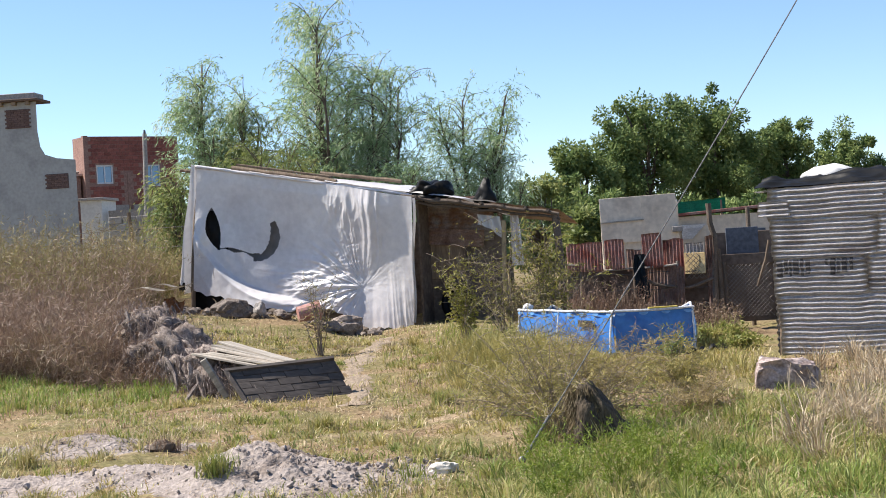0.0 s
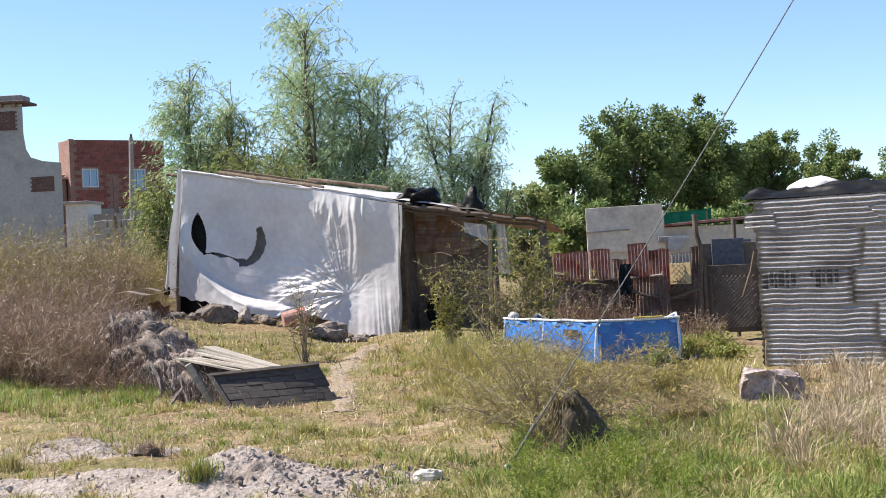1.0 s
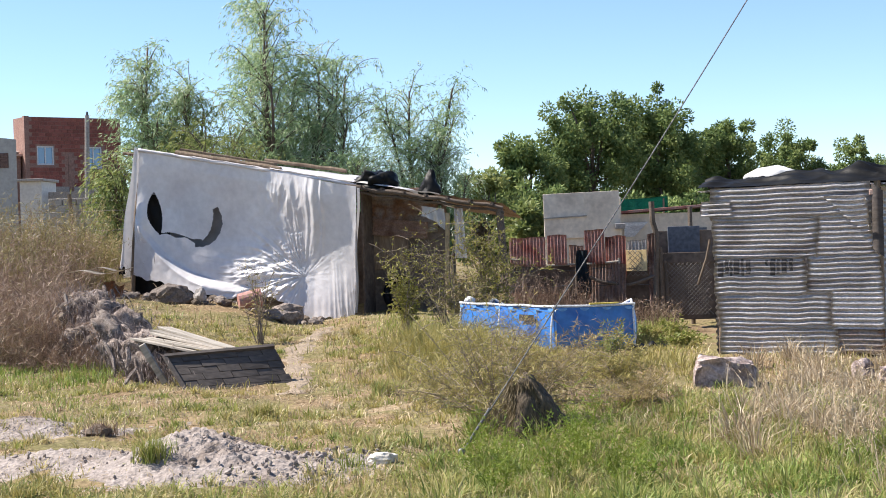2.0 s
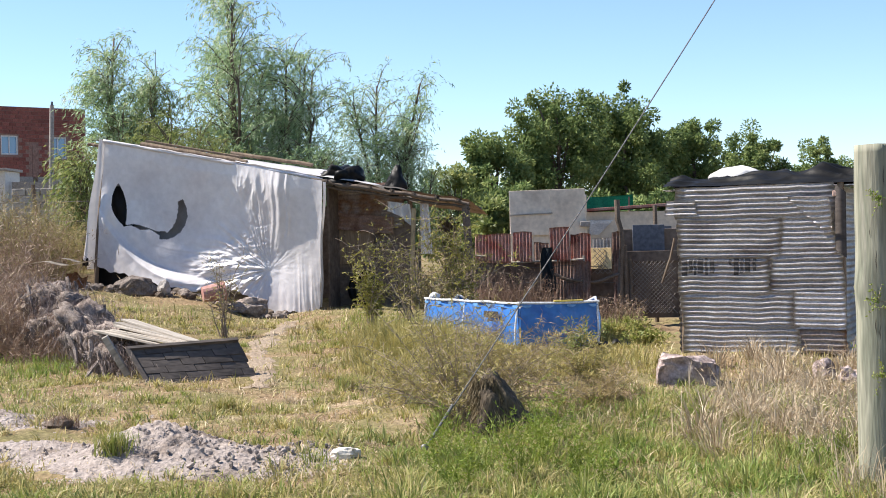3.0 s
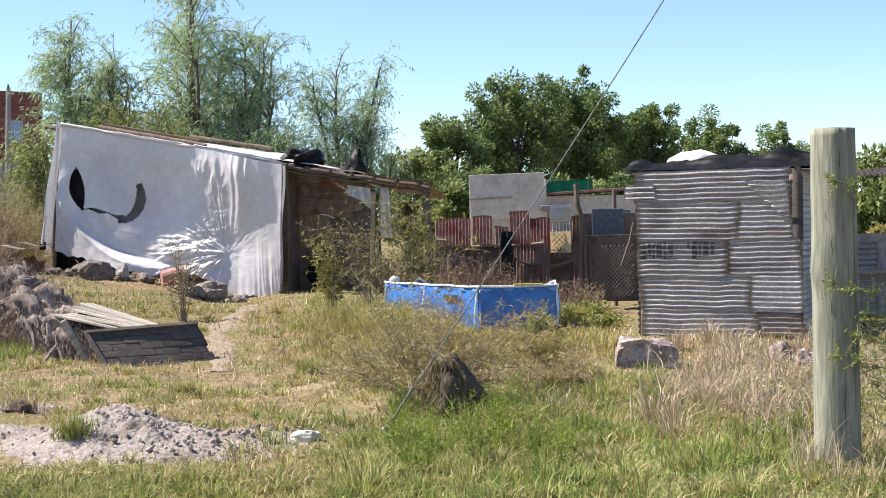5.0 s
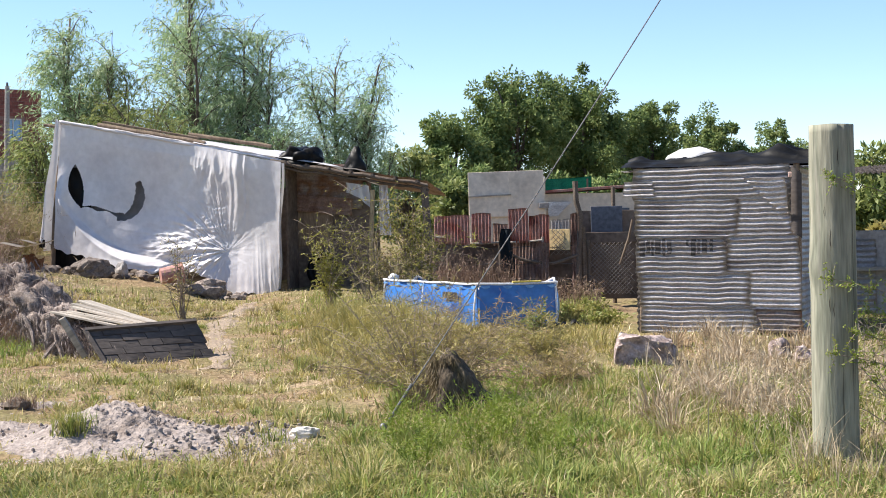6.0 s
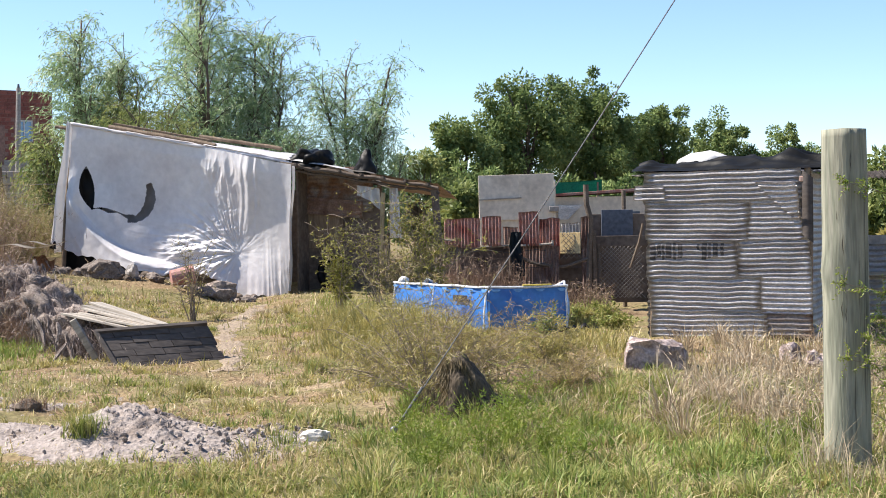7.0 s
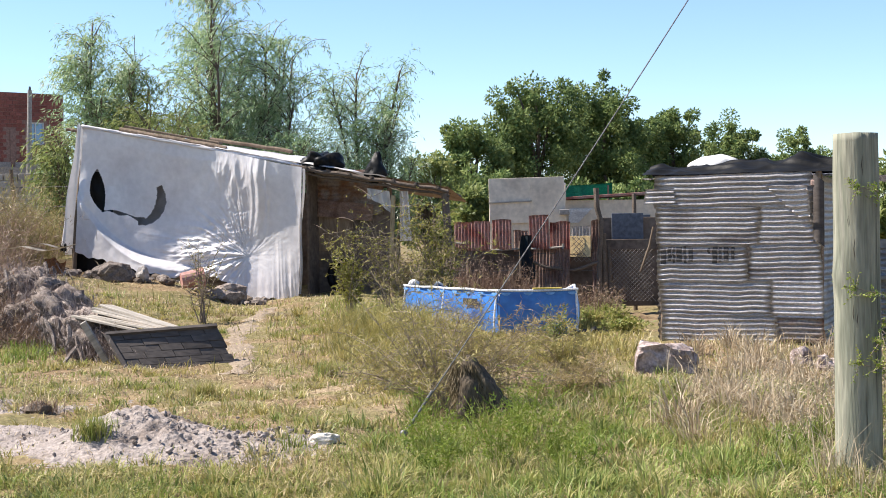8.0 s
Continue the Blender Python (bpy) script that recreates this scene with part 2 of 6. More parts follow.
F_SCRUB = foliage("brown_green_scrub", [(0.125, 0.108, 0.046), (0.215, 0.185, 0.072), (0.33, 0.26, 0.125), (0.25, 0.24, 0.085)], patch=0.9, glow=0.25)
F_OLIVE = foliage("olive_scrub", [(0.214, 0.197, 0.064), (0.339, 0.296, 0.096), (0.482, 0.395, 0.16)], patch=1.5, glow=0.3)
F_STRAWLEAF = foliage("straw_brown_leaf", [(0.20, 0.145, 0.06), (0.32, 0.245, 0.105), (0.44, 0.34, 0.17)], patch=2.0, glow=0.3)
F_YBUSH = foliage("yellow_green_bush_leaf", [(0.14, 0.145, 0.03), (0.27, 0.26, 0.055), (0.41, 0.37, 0.095)], patch=2.0, glow=0.35)
F_FEATHER = foliage("feathery_green", [(0.123, 0.192, 0.024), (0.207, 0.268, 0.036), (0.31, 0.332, 0.06)], patch=3, glow=0.35)


# ---- mesh helpers ----
def part(name, bm, material, parent=None, label="", smooth=False):
    """Links a bmesh as one mesh object, under a thing or a part where one is given."""
    me = bpy.data.meshes.new(name)
    bm.normal_update()
    bm.to_mesh(me)
    bm.free()
    me.materials.append(material)
    if smooth:
        me.polygons.foreach_set("use_smooth", [True] * len(me.polygons))
    ob = new(name, me)
    if parent is not None:
        ob.parent = parent
    return tagged(ob, label)


def thing(name, label, category, m=None, group="", kind=""):
    ob = new(name)
    ob.matrix_world = m if m is not None else Matrix.Identity(4)
    return tagged(ob, label, category, group, kind)


def array_mesh(name, verts, quads=None, tris=None, material=None, parent=None, smooth=False):
    me = bpy.data.meshes.new(name)
    nq, nt = (0 if quads is None else len(quads)), (0 if tris is None else len(tris))
    me.vertices.add(len(verts))
    me.vertices.foreach_set("co", np.asarray(verts, np.float32).ravel())
    loops = []
    if nq:
        loops.append(np.asarray(quads, np.int32).ravel())
    if nt:
        loops.append(np.asarray(tris, np.int32).ravel())
    loops = np.concatenate(loops)
    me.loops.add(len(loops))
    me.loops.foreach_set("vertex_index", loops)
    me.polygons.add(nq + nt)
    starts = np.concatenate([np.arange(nq) * 4, nq * 4 + np.arange(nt) * 3]).astype(np.int32)
    me.polygons.foreach_set("loop_start", starts)
    me.update(calc_edges=True)
    me.validate()
    if smooth:
        me.polygons.foreach_set("use_smooth", np.ones(nq + nt, bool))
    me.materials.append(material)
    ob = new(name, me)
    if parent is not None:
        ob.parent = parent
    return ob


def box(bm, x0, x1, y0, y1, z0, z1, m=None, bevel=0.0):
    r = bmesh.ops.create_cube(bm, size=1.0)
    vs = r["verts"]
    for v in vs:
        v.co = Vector((x0 + (v.co.x + 0.5) * (x1 - x0), y0 + (v.co.y + 0.5) * (y1 - y0), z0 + (v.co.z + 0.5) * (z1 - z0)))
    if bevel:
        es = list({e for v in vs for e in v.link_edges})
        vs = list({v for f in bmesh.ops.bevel(bm, geom=es, offset=bevel, segments=1, affect="EDGES")["faces"] for v in f.verts} | {v for v in vs if v.is_valid})
    if m is not None:
        bmesh.ops.transform(bm, matrix=m, verts=[v for v in vs if v.is_valid])
    return vs


def tube(bm, pts, radii, n=6, cap=True):
    """A round, tapering limb along pts."""
    rings = []
    pts = [Vector(p) for p in pts]
    for i, p in enumerate(pts):
        d = (pts[min(i + 1, len(pts) - 1)] - pts[max(i - 1, 0)]).normalized()
        a = d.cross(Vector((0.31, 0.2, 0.93)))
        a = (a if a.length > 1e-3 else d.cross(Vector((1, 0, 0)))).normalized()
        b = d.cross(a)
        r = radii[i] if hasattr(radii, "__len__") else radii
        rings.append([bm.verts.new(p + (a * math.cos(k * 6.28319 / n) + b * math.sin(k * 6.28319 / n)) * r) for k in range(n)])
    for q, w in zip(rings, rings[1:]):
        for k in range(n):
            bm.faces.new((q[k], q[(k + 1) % n], w[(k + 1) % n], w[k]))
    if cap:
        bm.faces.new(rings[-1])
        bm.faces.new(rings[0][::-1])


def lump(bm, c, size, seed, sub=2, rough=0.25, m=None):
    """A rough stone or clod."""
    vs = bmesh.ops.create_icosphere(bm, subdivisions=sub, radius=1.0)["verts"]
    o = Vector((seed * 3.7, seed * 1.3, seed * 2.1))
    for v in vs:
        k = 1 + rough * 1.6 * noise.noise(v.co * 1.1 + o) + rough * 0.9 * noise.noise(v.co * 2.6 + o)
        p = v.co * k
        v.co = Vector((p.x * size[0], p.y * size[1], p.z * size[2]))
    if m is not None:
        bmesh.ops.transform(bm, matrix=m, verts=vs)
    bmesh.ops.translate(bm, vec=Vector(c), verts=vs)
    return vs


def sheet(bm, nu, nv, f):
    """A grid surface from f(u, v) for u, v in 0..1."""
    g = [[bm.verts.new(f(i / nu, j / nv)) for j in range(nv + 1)] for i in range(nu + 1)]
    return g, [bm.faces.new((g[i][j], g[i + 1][j], g[i + 1][j + 1], g[i][j + 1])) for i in range(nu) for j in range(nv)]


def corrugated(width, height, along="x", period=0.076, amp=0.010, seed=0, bend=0.012, ragged=0.0, steps=8):
    """A corrugated sheet in its own x-z plane, ridges running along x or z, with a real thickness at the edges."""
    bm = bmesh.new()
    rnd = random.Random(seed)
    ph = rnd.random() * 6.28
    if along == "x":
        nu, nv = 14, max(8, int(height / period * steps))
    else:
        nu, nv = max(8, int(width / period * steps)), 10

    def f(u, v):
        x, z = u * width, v * height
        s = z if along == "x" else x
        y = amp * math.sin(s / period * 6.28319 + ph)
        y += bend * noise.noise(Vector((x * 1.7, z * 1.7, seed * 5.3))) + 0.35 * bend * noise.noise(Vector((x * 6, z * 6, seed * 2.1)))
        if ragged:
            if along == "x":
                x += (u - 0.5) * ragged * noise.noise(Vector((z * 5, seed, 0.5)))
                z += ragged * 0.25 * noise.noise(Vector((x * 4, seed, 2.5)))
            else:
                z += (v - 0.3) * ragged * noise.noise(Vector((x * 6, seed, 0.5)))
        return Vector((x, y, z))
    sheet(bm, nu, nv, f)
    bmesh.ops.solidify(bm, geom=bm.faces[:], thickness=0.002)
    return bm


def leaves(P, D, length, width, seed, droop=0.0):
    """Diamond leaves at P pointing along D (arrays of n x 3), slightly folded. Returns verts and quads."""
    r = np.random.RandomState(seed)
    n = len(P)
    D = D / (np.linalg.norm(D, axis=1, keepdims=True) + 1e-9)
    S = np.cross(D, r.normal(size=(n, 3)))
    S /= np.linalg.norm(S, axis=1, keepdims=True) + 1e-9
    ln = (length * r.uniform(0.6, 1.3, n))[:, None]
    wd = (width * r.uniform(0.7, 1.3, n))[:, None]
    mid = P + D * ln * 0.45
    tip = P + D * ln
    tip[:, 2] -= droop * ln[:, 0]
    V = np.stack([P, mid + S * wd * 0.5, tip, mid - S * wd * 0.5], 1).reshape(-1, 3)
    Q = np.arange(n * 4).reshape(n, 4)
    return V, Q


def blades(X, Y, Z, h, w, lean, seed, bend_dir=None):
    """Grass blades: arrays in, verts, quads and tris out."""
    r = np.random.RandomState(seed)
    n = len(X)
    a = r.uniform(0, 6.283, n)
    side = np.stack([np.cos(a), np.sin(a), np.zeros(n)], 1) * (w * r.uniform(0.6, 1.3, n))[:, None] * 0.5
    b = a + r.normal(1.57, 0.5, n) if bend_dir is None else bend_dir + r.normal(0, 0.9, n)
    bend = np.stack([np.cos(b), np.sin(b), np.zeros(n)], 1)
    P = np.stack([X, Y, Z], 1)
    ln = lean * r.uniform(0.2, 1.4, n)
    H = h[:, None]
    up = np.array([0, 0, 1.0])
    cs = np.clip(1 - 0.45 * ln, 0.08, 1)[:, None]
    mid = P + up * H * 0.55 * np.sqrt(cs) + bend * H * (0.25 * ln)[:, None]
    tip = P + up * H * cs + bend * H * (0.85 * ln)[:, None]
    V = np.stack([P - side, P + side, mid + side * 0.7, mid - side * 0.7, tip], 1).reshape(-1, 3)
    k = np.arange(n)[:, None] * 5
    return V, k + np.array([[0, 1, 2, 3]]), k + np.array([[3, 2, 4]])


def stack(parts):
    """Joins (verts, quads, tris) sets into one."""
    V, Q, T, o = [], [], [], 0
    for v, q, t in parts:
        V.append(v)
        if q is not None:
            Q.append(q + o)
        if t is not None:
            T.append(t + o)
        o += len(v)
    return np.concatenate(V), (np.concatenate(Q) if Q else None), (np.concatenate(T) if T else None)


# ---- ground ----
def ground_z(x, y):
    """Height of the land: flat near the road, rising to the back left."""
    w = np.clip((2.2 - x) / 11.0, 0.0, 1.25) - 0.25 * np.exp(-(((x + 3.6) / 1.0) ** 2))
    d = np.clip(y - 15.5, 0.0, 12.0)
    d = d * d / (d + 1.2)
    z = 0.088 * d * w
    near = np.clip(1.5 - np.abs(y - 15) / 25.0, 0, 1)
    z = z + near * (0.035 * np.sin(x * 1.3 + 0.4) * np.cos(y * 0.9) + 0.02 * np.sin(x * 3.1 + y * 1.7) + 0.012 * np.sin(5.3 * x - 4.1 * y))
    return z


def gz(x, y):
    return float(ground_z(np.array([float(x)]), np.array([float(y)]))[0])


def axis_steps(lo, hi, fine):
    a = list(np.arange(lo, hi, fine))
    s, step = hi, fine
    while s < 1800:
        a.append(s)
        step *= 1.35
        s += step
    s, step = lo, fine
    while s > -1800:
        step *= 1.35
        s -= step
        a.insert(0, s)
    return np.array(a)


gx, gy = axis_steps(-10, 8, 0.12), axis_steps(6, 30, 0.12)
GX, GY = np.meshgrid(gx, gy, indexing="ij")
rz = np.random.RandomState(5).normal(0, 0.008, GX.shape)
GZ = ground_z(GX, GY) + rz * ((GX > -10) & (GX < 8) & (GY > 6) & (GY < 30))
idx = np.arange(GX.size).reshape(GX.shape)
quads = np.stack([idx[:-1, :-1], idx[1:, :-1], idx[1:, 1:], idx[:-1, 1:]], -1).reshape(-1, 4)
ground = array_mesh("ground", np.stack([GX, GY, GZ], -1).reshape(-1, 3), quads, None, M_GROUND, smooth=True)
tagged(ground, "uneven earth lot covered with mown grass and straw", "ground", kind="structure")


# ---- tarp shack ----
SHACK = pose(-7.06, 26.2, 0, 0, 0, -13.4) @ Matrix.Diagonal((0.93, 1, 1, 1))  # local x along the front, y to the back


def roof_z(u):
    return 3.37 - 0.177 * u if u < 4.72 else 2.535 - 0.153 * (u - 4.72)


def in_tear(x, z):
    """A lens-shaped tear, a ragged rip and a hooked tear, in the tarp's own plane."""
    # lens: an upright slit pulled open to one side
    ax, az, bx, bz = 0.59, 2.55, 0.70, 1.77
    dx, dz = bx - ax, bz - az
    k = ((x - ax) * dx + (z - az) * dz) / (dx * dx + dz * dz)
    side = ((x - ax) * dz - (z - az) * dx) / math.hypot(dx, dz)
    if 0 < k < 1:
        w = 1 - (2 * k - 1) ** 2
        if -0.09 * w < side < 0.20 * w ** 0.8:
            return True
    # rip joining the two
    if 0.66 < x < 1.56:
        mid = 1.79 - 0.06 * (x - 0.66) - 0.22 * max(0.0, x - 0.95) + 0.012 * math.sin(x * 17)
        if abs(z - mid) < 0.022 + 0.014 * math.sin(x * 13 + 1) + 0.03 * max(0.0, x - 1.2):
            return True
    # hook
    r, a = math.hypot(x - 1.43, z - 2.03), math.degrees(math.atan2(z - 2.03, x - 1.43))
    if -92 < a < 23:
        w = 0.03 + 0.075 * math.sin(min(1.0, (a + 92) / 80) * 1.571) * min(1.0, 0.35 + (23 - a) / 45)
        return abs(r - 0.47) < w + 0.006 * math.sin(a * 0.4)
    return False


def roof_swell(x, y):
    """Rise of the slack roof covering behind the eave."""
    return (0.05 + 0.028 * max(0.0, min(4.6, x))) * math.sin(max(0.0, min(1.0, y / 1.1)) * 1.571) * max(0.0, min(1.0, (6.2 - x) / 1.2))


def ridge(a, b, c):
    """Creased noise with sharp crests."""
    return 1 - 2.6 * abs(noise.noise(Vector((a, b, c))))


def tarp_hem(x):
    return 1.06 - 0.22 * x + 0.22 * max(0.0, x - 2.1) - 0.27 * math.exp(-((x - 3.68) / 0.34) ** 2) - 0.36 * max(0.0, min(1.0, (x - 3.4) / 0.5)) + 0.02 * math.sin(x * 11) + 0.012 * math.sin(x * 27)


def smooth(a, b, x):
    k = max(0.0, min(1.0, (x - a) / (b - a)))
    return k * k * (3 - 2 * k)


def bump(x, c, w):
    return math.exp(-((x - c) / w) ** 2)


def tarp_front(u, v):
    """Front tarp: u along the wall, v from hem to roof edge; the near corner leans in towards the top."""
    left = 0.11 + 0.19 * v
    x = left + u * (4.76 + 0.17 * v - left)
    top = roof_z(x) + 0.012 * math.sin(x * 2.3) - 0.01
    hem = tarp_hem(x)
    z = hem + v * (top - hem)
    # slack between the top and the hem
    y = 0.085 * math.sin(min(1, v * 1.1) * 3.14) * math.sin(u * 3.14)
    # the sheet under the tears hangs free and swings outwards below one long sagging line
    line = 0.70 + 1.45 * math.exp(-max(0.0, x - 0.2) / 0.85)
    s = line - z
    step = max(0.0, min(1.0, s / 0.16 + 0.2))
    step = step * step * (3 - 2 * step)
    swing = min(x, 1.7) * 0.165 * max(0.0, min(1.0, (2.7 - x) / 1.0))
    y -= step * swing
    y -= 0.022 * step * ridge(s * 3.0, x * 0.45, 8.0) * bump(x, 1.2, 0.8)
    # lifted lip beside the lens tear
    y -= 0.09 * bump(x, 0.34, 0.13) * bump(z, 2.0, 0.32)
    # crinkles that gather at a knot low down and sag like a hammock towards the tears
    dx, dz = x - 3.68, z - 0.95
    r = math.hypot(dx, dz)
    bow = dz + (0.10 * dx * dx - 0.16 * abs(dx) if dx < 0 else 0.0)
    a = math.atan2(bow, dx) + 0.10 * noise.noise(Vector((x * 1.6, z * 1.6, 5.0)))
    near = math.exp(-(r / 0.95) ** 2) * min(1.0, r / 0.16)
    west = max(0.0, -math.cos(a))
    reach = math.exp(-((r - 0.8) / 0.75) ** 2) * west ** 2 * math.exp(-(max(0.0, bow - 0.15) / 0.35) ** 2)
    up = 0.6 * max(0.0, math.sin(a)) * math.exp(-(r / 0.8) ** 2)
    east = max(0.0, min(1.0, dx / 0.25 + 0.6))
    amt = min(1.0, near * (0.35 + 0.65 * west) + reach + up) * (1 - 0.85 * east)
    y -= amt * (0.025 * ridge(math.cos(a) * 5.5, math.sin(a) * 5.5, 0.5 + r * 0.45) + 0.018 * ridge(math.cos(a) * 13, math.sin(a) * 13, 3.0 + r * 1.2) + 0.010 * ridge(x * 6.0, z * 11.0, 1.3))
    # slack layers hanging between the tears and the knot
    sag = z - 0.70 - 0.10 * (x - 2.5) ** 2
    y -= bump(x, 2.65, 0.75) * smooth(0.75, 0.15, abs(sag - 0.25)) * (0.026 * ridge(sag * 5.0, x * 0.6, 11.0) + 0.012 * ridge(sag * 12.0, x * 1.4, 14.0))
    # crumpled, shiny patch under the eave and its short pleats
    patch = math.exp(-((x - 3.45) / 0.62) ** 2) * math.exp(-((z - 2.32) / 0.30) ** 2)
    y -= patch * (0.026 * ridge(x * 4.0 + 0.8 * z, z * 1.6, 4.0) + 0.014 * ridge(x * 9.0, z * 3.0, 9.0))
    # one deep gather with narrow neighbours, dying out half way down
    fade = max(0.0, min(1.0, (z - 1.15) / 0.7))
    c = x - 4.05 - 0.10 * (z - 2.5) + 0.02 * math.sin(z * 6)
    y -= fade * (0.040 * bump(c, 0.0, 0.10) + 0.018 * bump(c, 0.17, 0.035) + 0.015 * bump(c, -0.16, 0.04))
    # fine upright creases low at the porch end
    y -= 0.030 * bump(x, 4.35, 0.36) * max(0.0, 1 - v * 2.2) * ridge(x * 8 + 0.8 * v, v * 1.2, 6.0)
    # the end is drawn round towards the porch
    y -= 0.30 * smooth(3.2, 5.6, x) * 1.6 * (0.5 + 0.5 * v)
    # the top is pulled forward over the eave between the slack and the gather
    y -= 0.13 * smooth(2.5, 3.9, x) * smooth(1.1, 2.4, z) * smooth(4.9, 4.1, x)
    # hem flared out over the stones
    y -= 0.14 * max(0.0, 0.35 - v) / 0.35 * bump(x, 3.4, 0.9)
    y += 0.020 * noise.noise(Vector((x * 1.1, z * 1.1, 3.3))) + 0.0035 * ridge(x * 2.4, z * 2.8, 7.7) + 0.0015 * noise.noise(Vector((x * 11, z * 11, 2.2)))
    return Vector((x, y - 0.03, z))


def build_tarp_shack():
    t = thing("tarp_shack", "makeshift pole shack wrapped in torn white plastic tarp", "shack", SHACK)
    bm = bmesh.new()
    g, faces = sheet(bm, 420, 205, tarp_front)
    cut = [f for f in faces if in_tear(f.calc_center_median().x, f.calc_center_median().z)]
    bmesh.ops.delete(bm, geom=cut, context="FACES")
    part("front_tarp", bm, M_TARP, t, "wrinkled white plastic tarp with a curved tear", smooth=True)
    # black lining behind the tears
    bm = bmesh.new()
    sheet(bm, 30, 20, lambda u, v: Vector((0.25 + u * 2.0, 0.22 + 0.05 * noise.noise(Vector((u * 5, v * 5, 1))), 1.15 + v * 1.5)))
    part("lining", bm, M_GREYCLOTH, t, "dark grey fabric lining behind the tear", smooth=True)
    bm = bmesh.new()
    sheet(bm, 20, 20, lambda u, v: Vector((0.2 + u * 0.62, 0.13 + 0.05 * noise.noise(Vector((u * 4, v * 4, 9))), 1.4 + v * 1.1)))
    part("lining", bm, M_BLACK, t, "black plastic lining")
    # black skirt and the hem at the low left corner
    bm = bmesh.new()
    sheet(bm, 40, 6, lambda u, v: Vector((-0.02 + u * 1.9, 0.06 + 0.04 * math.sin(u * 23), 0.62 - 0.12 * u + v * 0.5)))
    part("skirt", bm, M_BLACK, t, "black plastic skirt under the tarp", smooth=True)
    # side tarp on the sunny end, with the loose fold that hangs over the corner
    bm = bmesh.new()
    sheet(bm, 40, 40, lambda u, v: Vector((-0.13 + 0.39 * v - 0.03 * math.sin(u * 19 + v * 3), -0.02 + u * 2.9, 1.0 + v * (roof_z(0.26) - 1.0 - 0.24 * u))))
    part("side_tarp", bm, M_TARP, t, smooth=True)
    bm = bmesh.new()
    sheet(bm, 14, 50, lambda u, v: Vector((-0.15 + 0.41 * v + u * (0.17 - 0.09 * v) + 0.012 * math.sin(v * 11), -0.12 + 0.09 * u * u - 0.025 * math.sin(u * 5 + v * 4), 1.17 + v * 2.20 - 0.05 * u)))
    part("corner_fold", bm, M_TARP, t, "white tarp edge hanging over the corner pole", smooth=True)
    bm = bmesh.new()
    sheet(bm, 10, 8, lambda u, v: Vector((-0.16 + 0.14 * u, -0.13 + 0.03 * math.sin(u * 6), 1.05 + 0.14 * v + 0.02 * math.sin(u * 9))))
    part("weighted_hem", bm, M_BLACK, t, "black plastic hem end", smooth=True)
    # tarp returning round the porch end
    bm = bmesh.new()
    sheet(bm, 10, 40, lambda u, v: Vector((4.76 + 0.17 * v + 0.02 * math.sin(v * 9), -0.24 - 0.16 * v + u * 0.14, 0.30 + v * 2.16)))
    part("end_tarp", bm, M_TARP, t, smooth=True)
    # roof sheets
    for i, (a, b, mm, lift) in enumerate(((0.24, 1.5, M_TARP, 0.02), (1.45, 3.1, M_TARP, 0.035), (3.05, 4.9, M_TARP, 0.05), (4.8, 6.4, M_TARP, 0.04), (6.3, 7.6, M_BROWNSHEET, 0.02))):
        bm = bmesh.new()
        sheet(bm, 24, 24, lambda u, v: Vector((a + u * (b - a), -0.08 + v * (3.0 if b < 5 else 1.5), roof_z(a + u * (b - a)) + lift + roof_swell(a + u * (b - a), v * 3.0) - 0.26 * v + 0.02 * noise.noise(Vector((u * 6 + i, v * 6, 2))))))
        part("roof_sheet", bm, mm, t, smooth=True)
    # white tarp rolled over the roof edge
    bm = bmesh.new()
    tube(bm, [(k * 0.05, -0.05 + 0.015 * noise.noise(Vector((k * 0.13, 1, 2))), roof_z(k * 0.05) + 0.005 + 0.012 * noise.noise(Vector((k * 0.1, 5, 2)))) for k in range(6, 97)], [0.030 + 0.008 * noise.noise(Vector((k * 0.2, 9, 4))) for k in range(6, 97)], 8)
    part("eave_roll", bm, M_TARP, t, smooth=True)
    # poles and planks holding the roof down
    for a, b, y, r in ((1.05, 3.25, 0.05, 0.045), (2.6, 4.3, 0.75, 0.035), (-0.08, 0.4, 0.02, 0.03)):
        bm = bmesh.new()
        tube(bm, [(a + (b - a) * k / 6, y + 0.02 * math.sin(k * 2), roof_z(max(0, a + (b - a) * k / 6)) + (0.055 + roof_swell(a + (b - a) * k / 6, y) if a > 0 else -0.10) + 0.01 * math.sin(k * 3)) for k in range(7)], r, 8)
        part("roof_pole", bm, M_WOOD, t)
    bm = bmesh.new()
    box(bm, 1.1, 3.1, 0.15, 0.32, 0, 0.04, Matrix.Translation((0, 0, roof_z(1.1) + 0.11 + 1.1 * 0.177)) @ Matrix.Rotation(math.atan(0.177), 4, "Y"), bevel=0.006)
    part("roof_plank", bm, M_WOOD, t)
    # porch roof edge beams
    for y, dz, r in ((-0.10, -0.05, 0.045), (-0.02, -0.13, 0.03), (1.35, -0.16, 0.045)):
        bm = bmesh.new()
        nb = 11 if y < 1 else 8
        tube(bm, [(4.6 + k * 0.302, y + 0.02 * math.sin(k * 1.7), roof_z(4.6 + k * 0.302) + dz + 0.015 * math.sin(k * 2.3 + y)) for k in range(nb)], [r * (1 - 0.03 * k) for k in range(nb)], 8)
        part("porch_beam", bm, M_BARK, t)
    for k in range(7):
        bm = bmesh.new()
        u = 4.9 + k * 0.42
        tube(bm, [(u, -0.15, roof_z(u) - 0.015), (u + 0.03, 1.4, roof_z(u) - 0.15)], 0.03, 6)
        part("rafter", bm, M_BARK, t)
    # posts
    bm = bmesh.new()
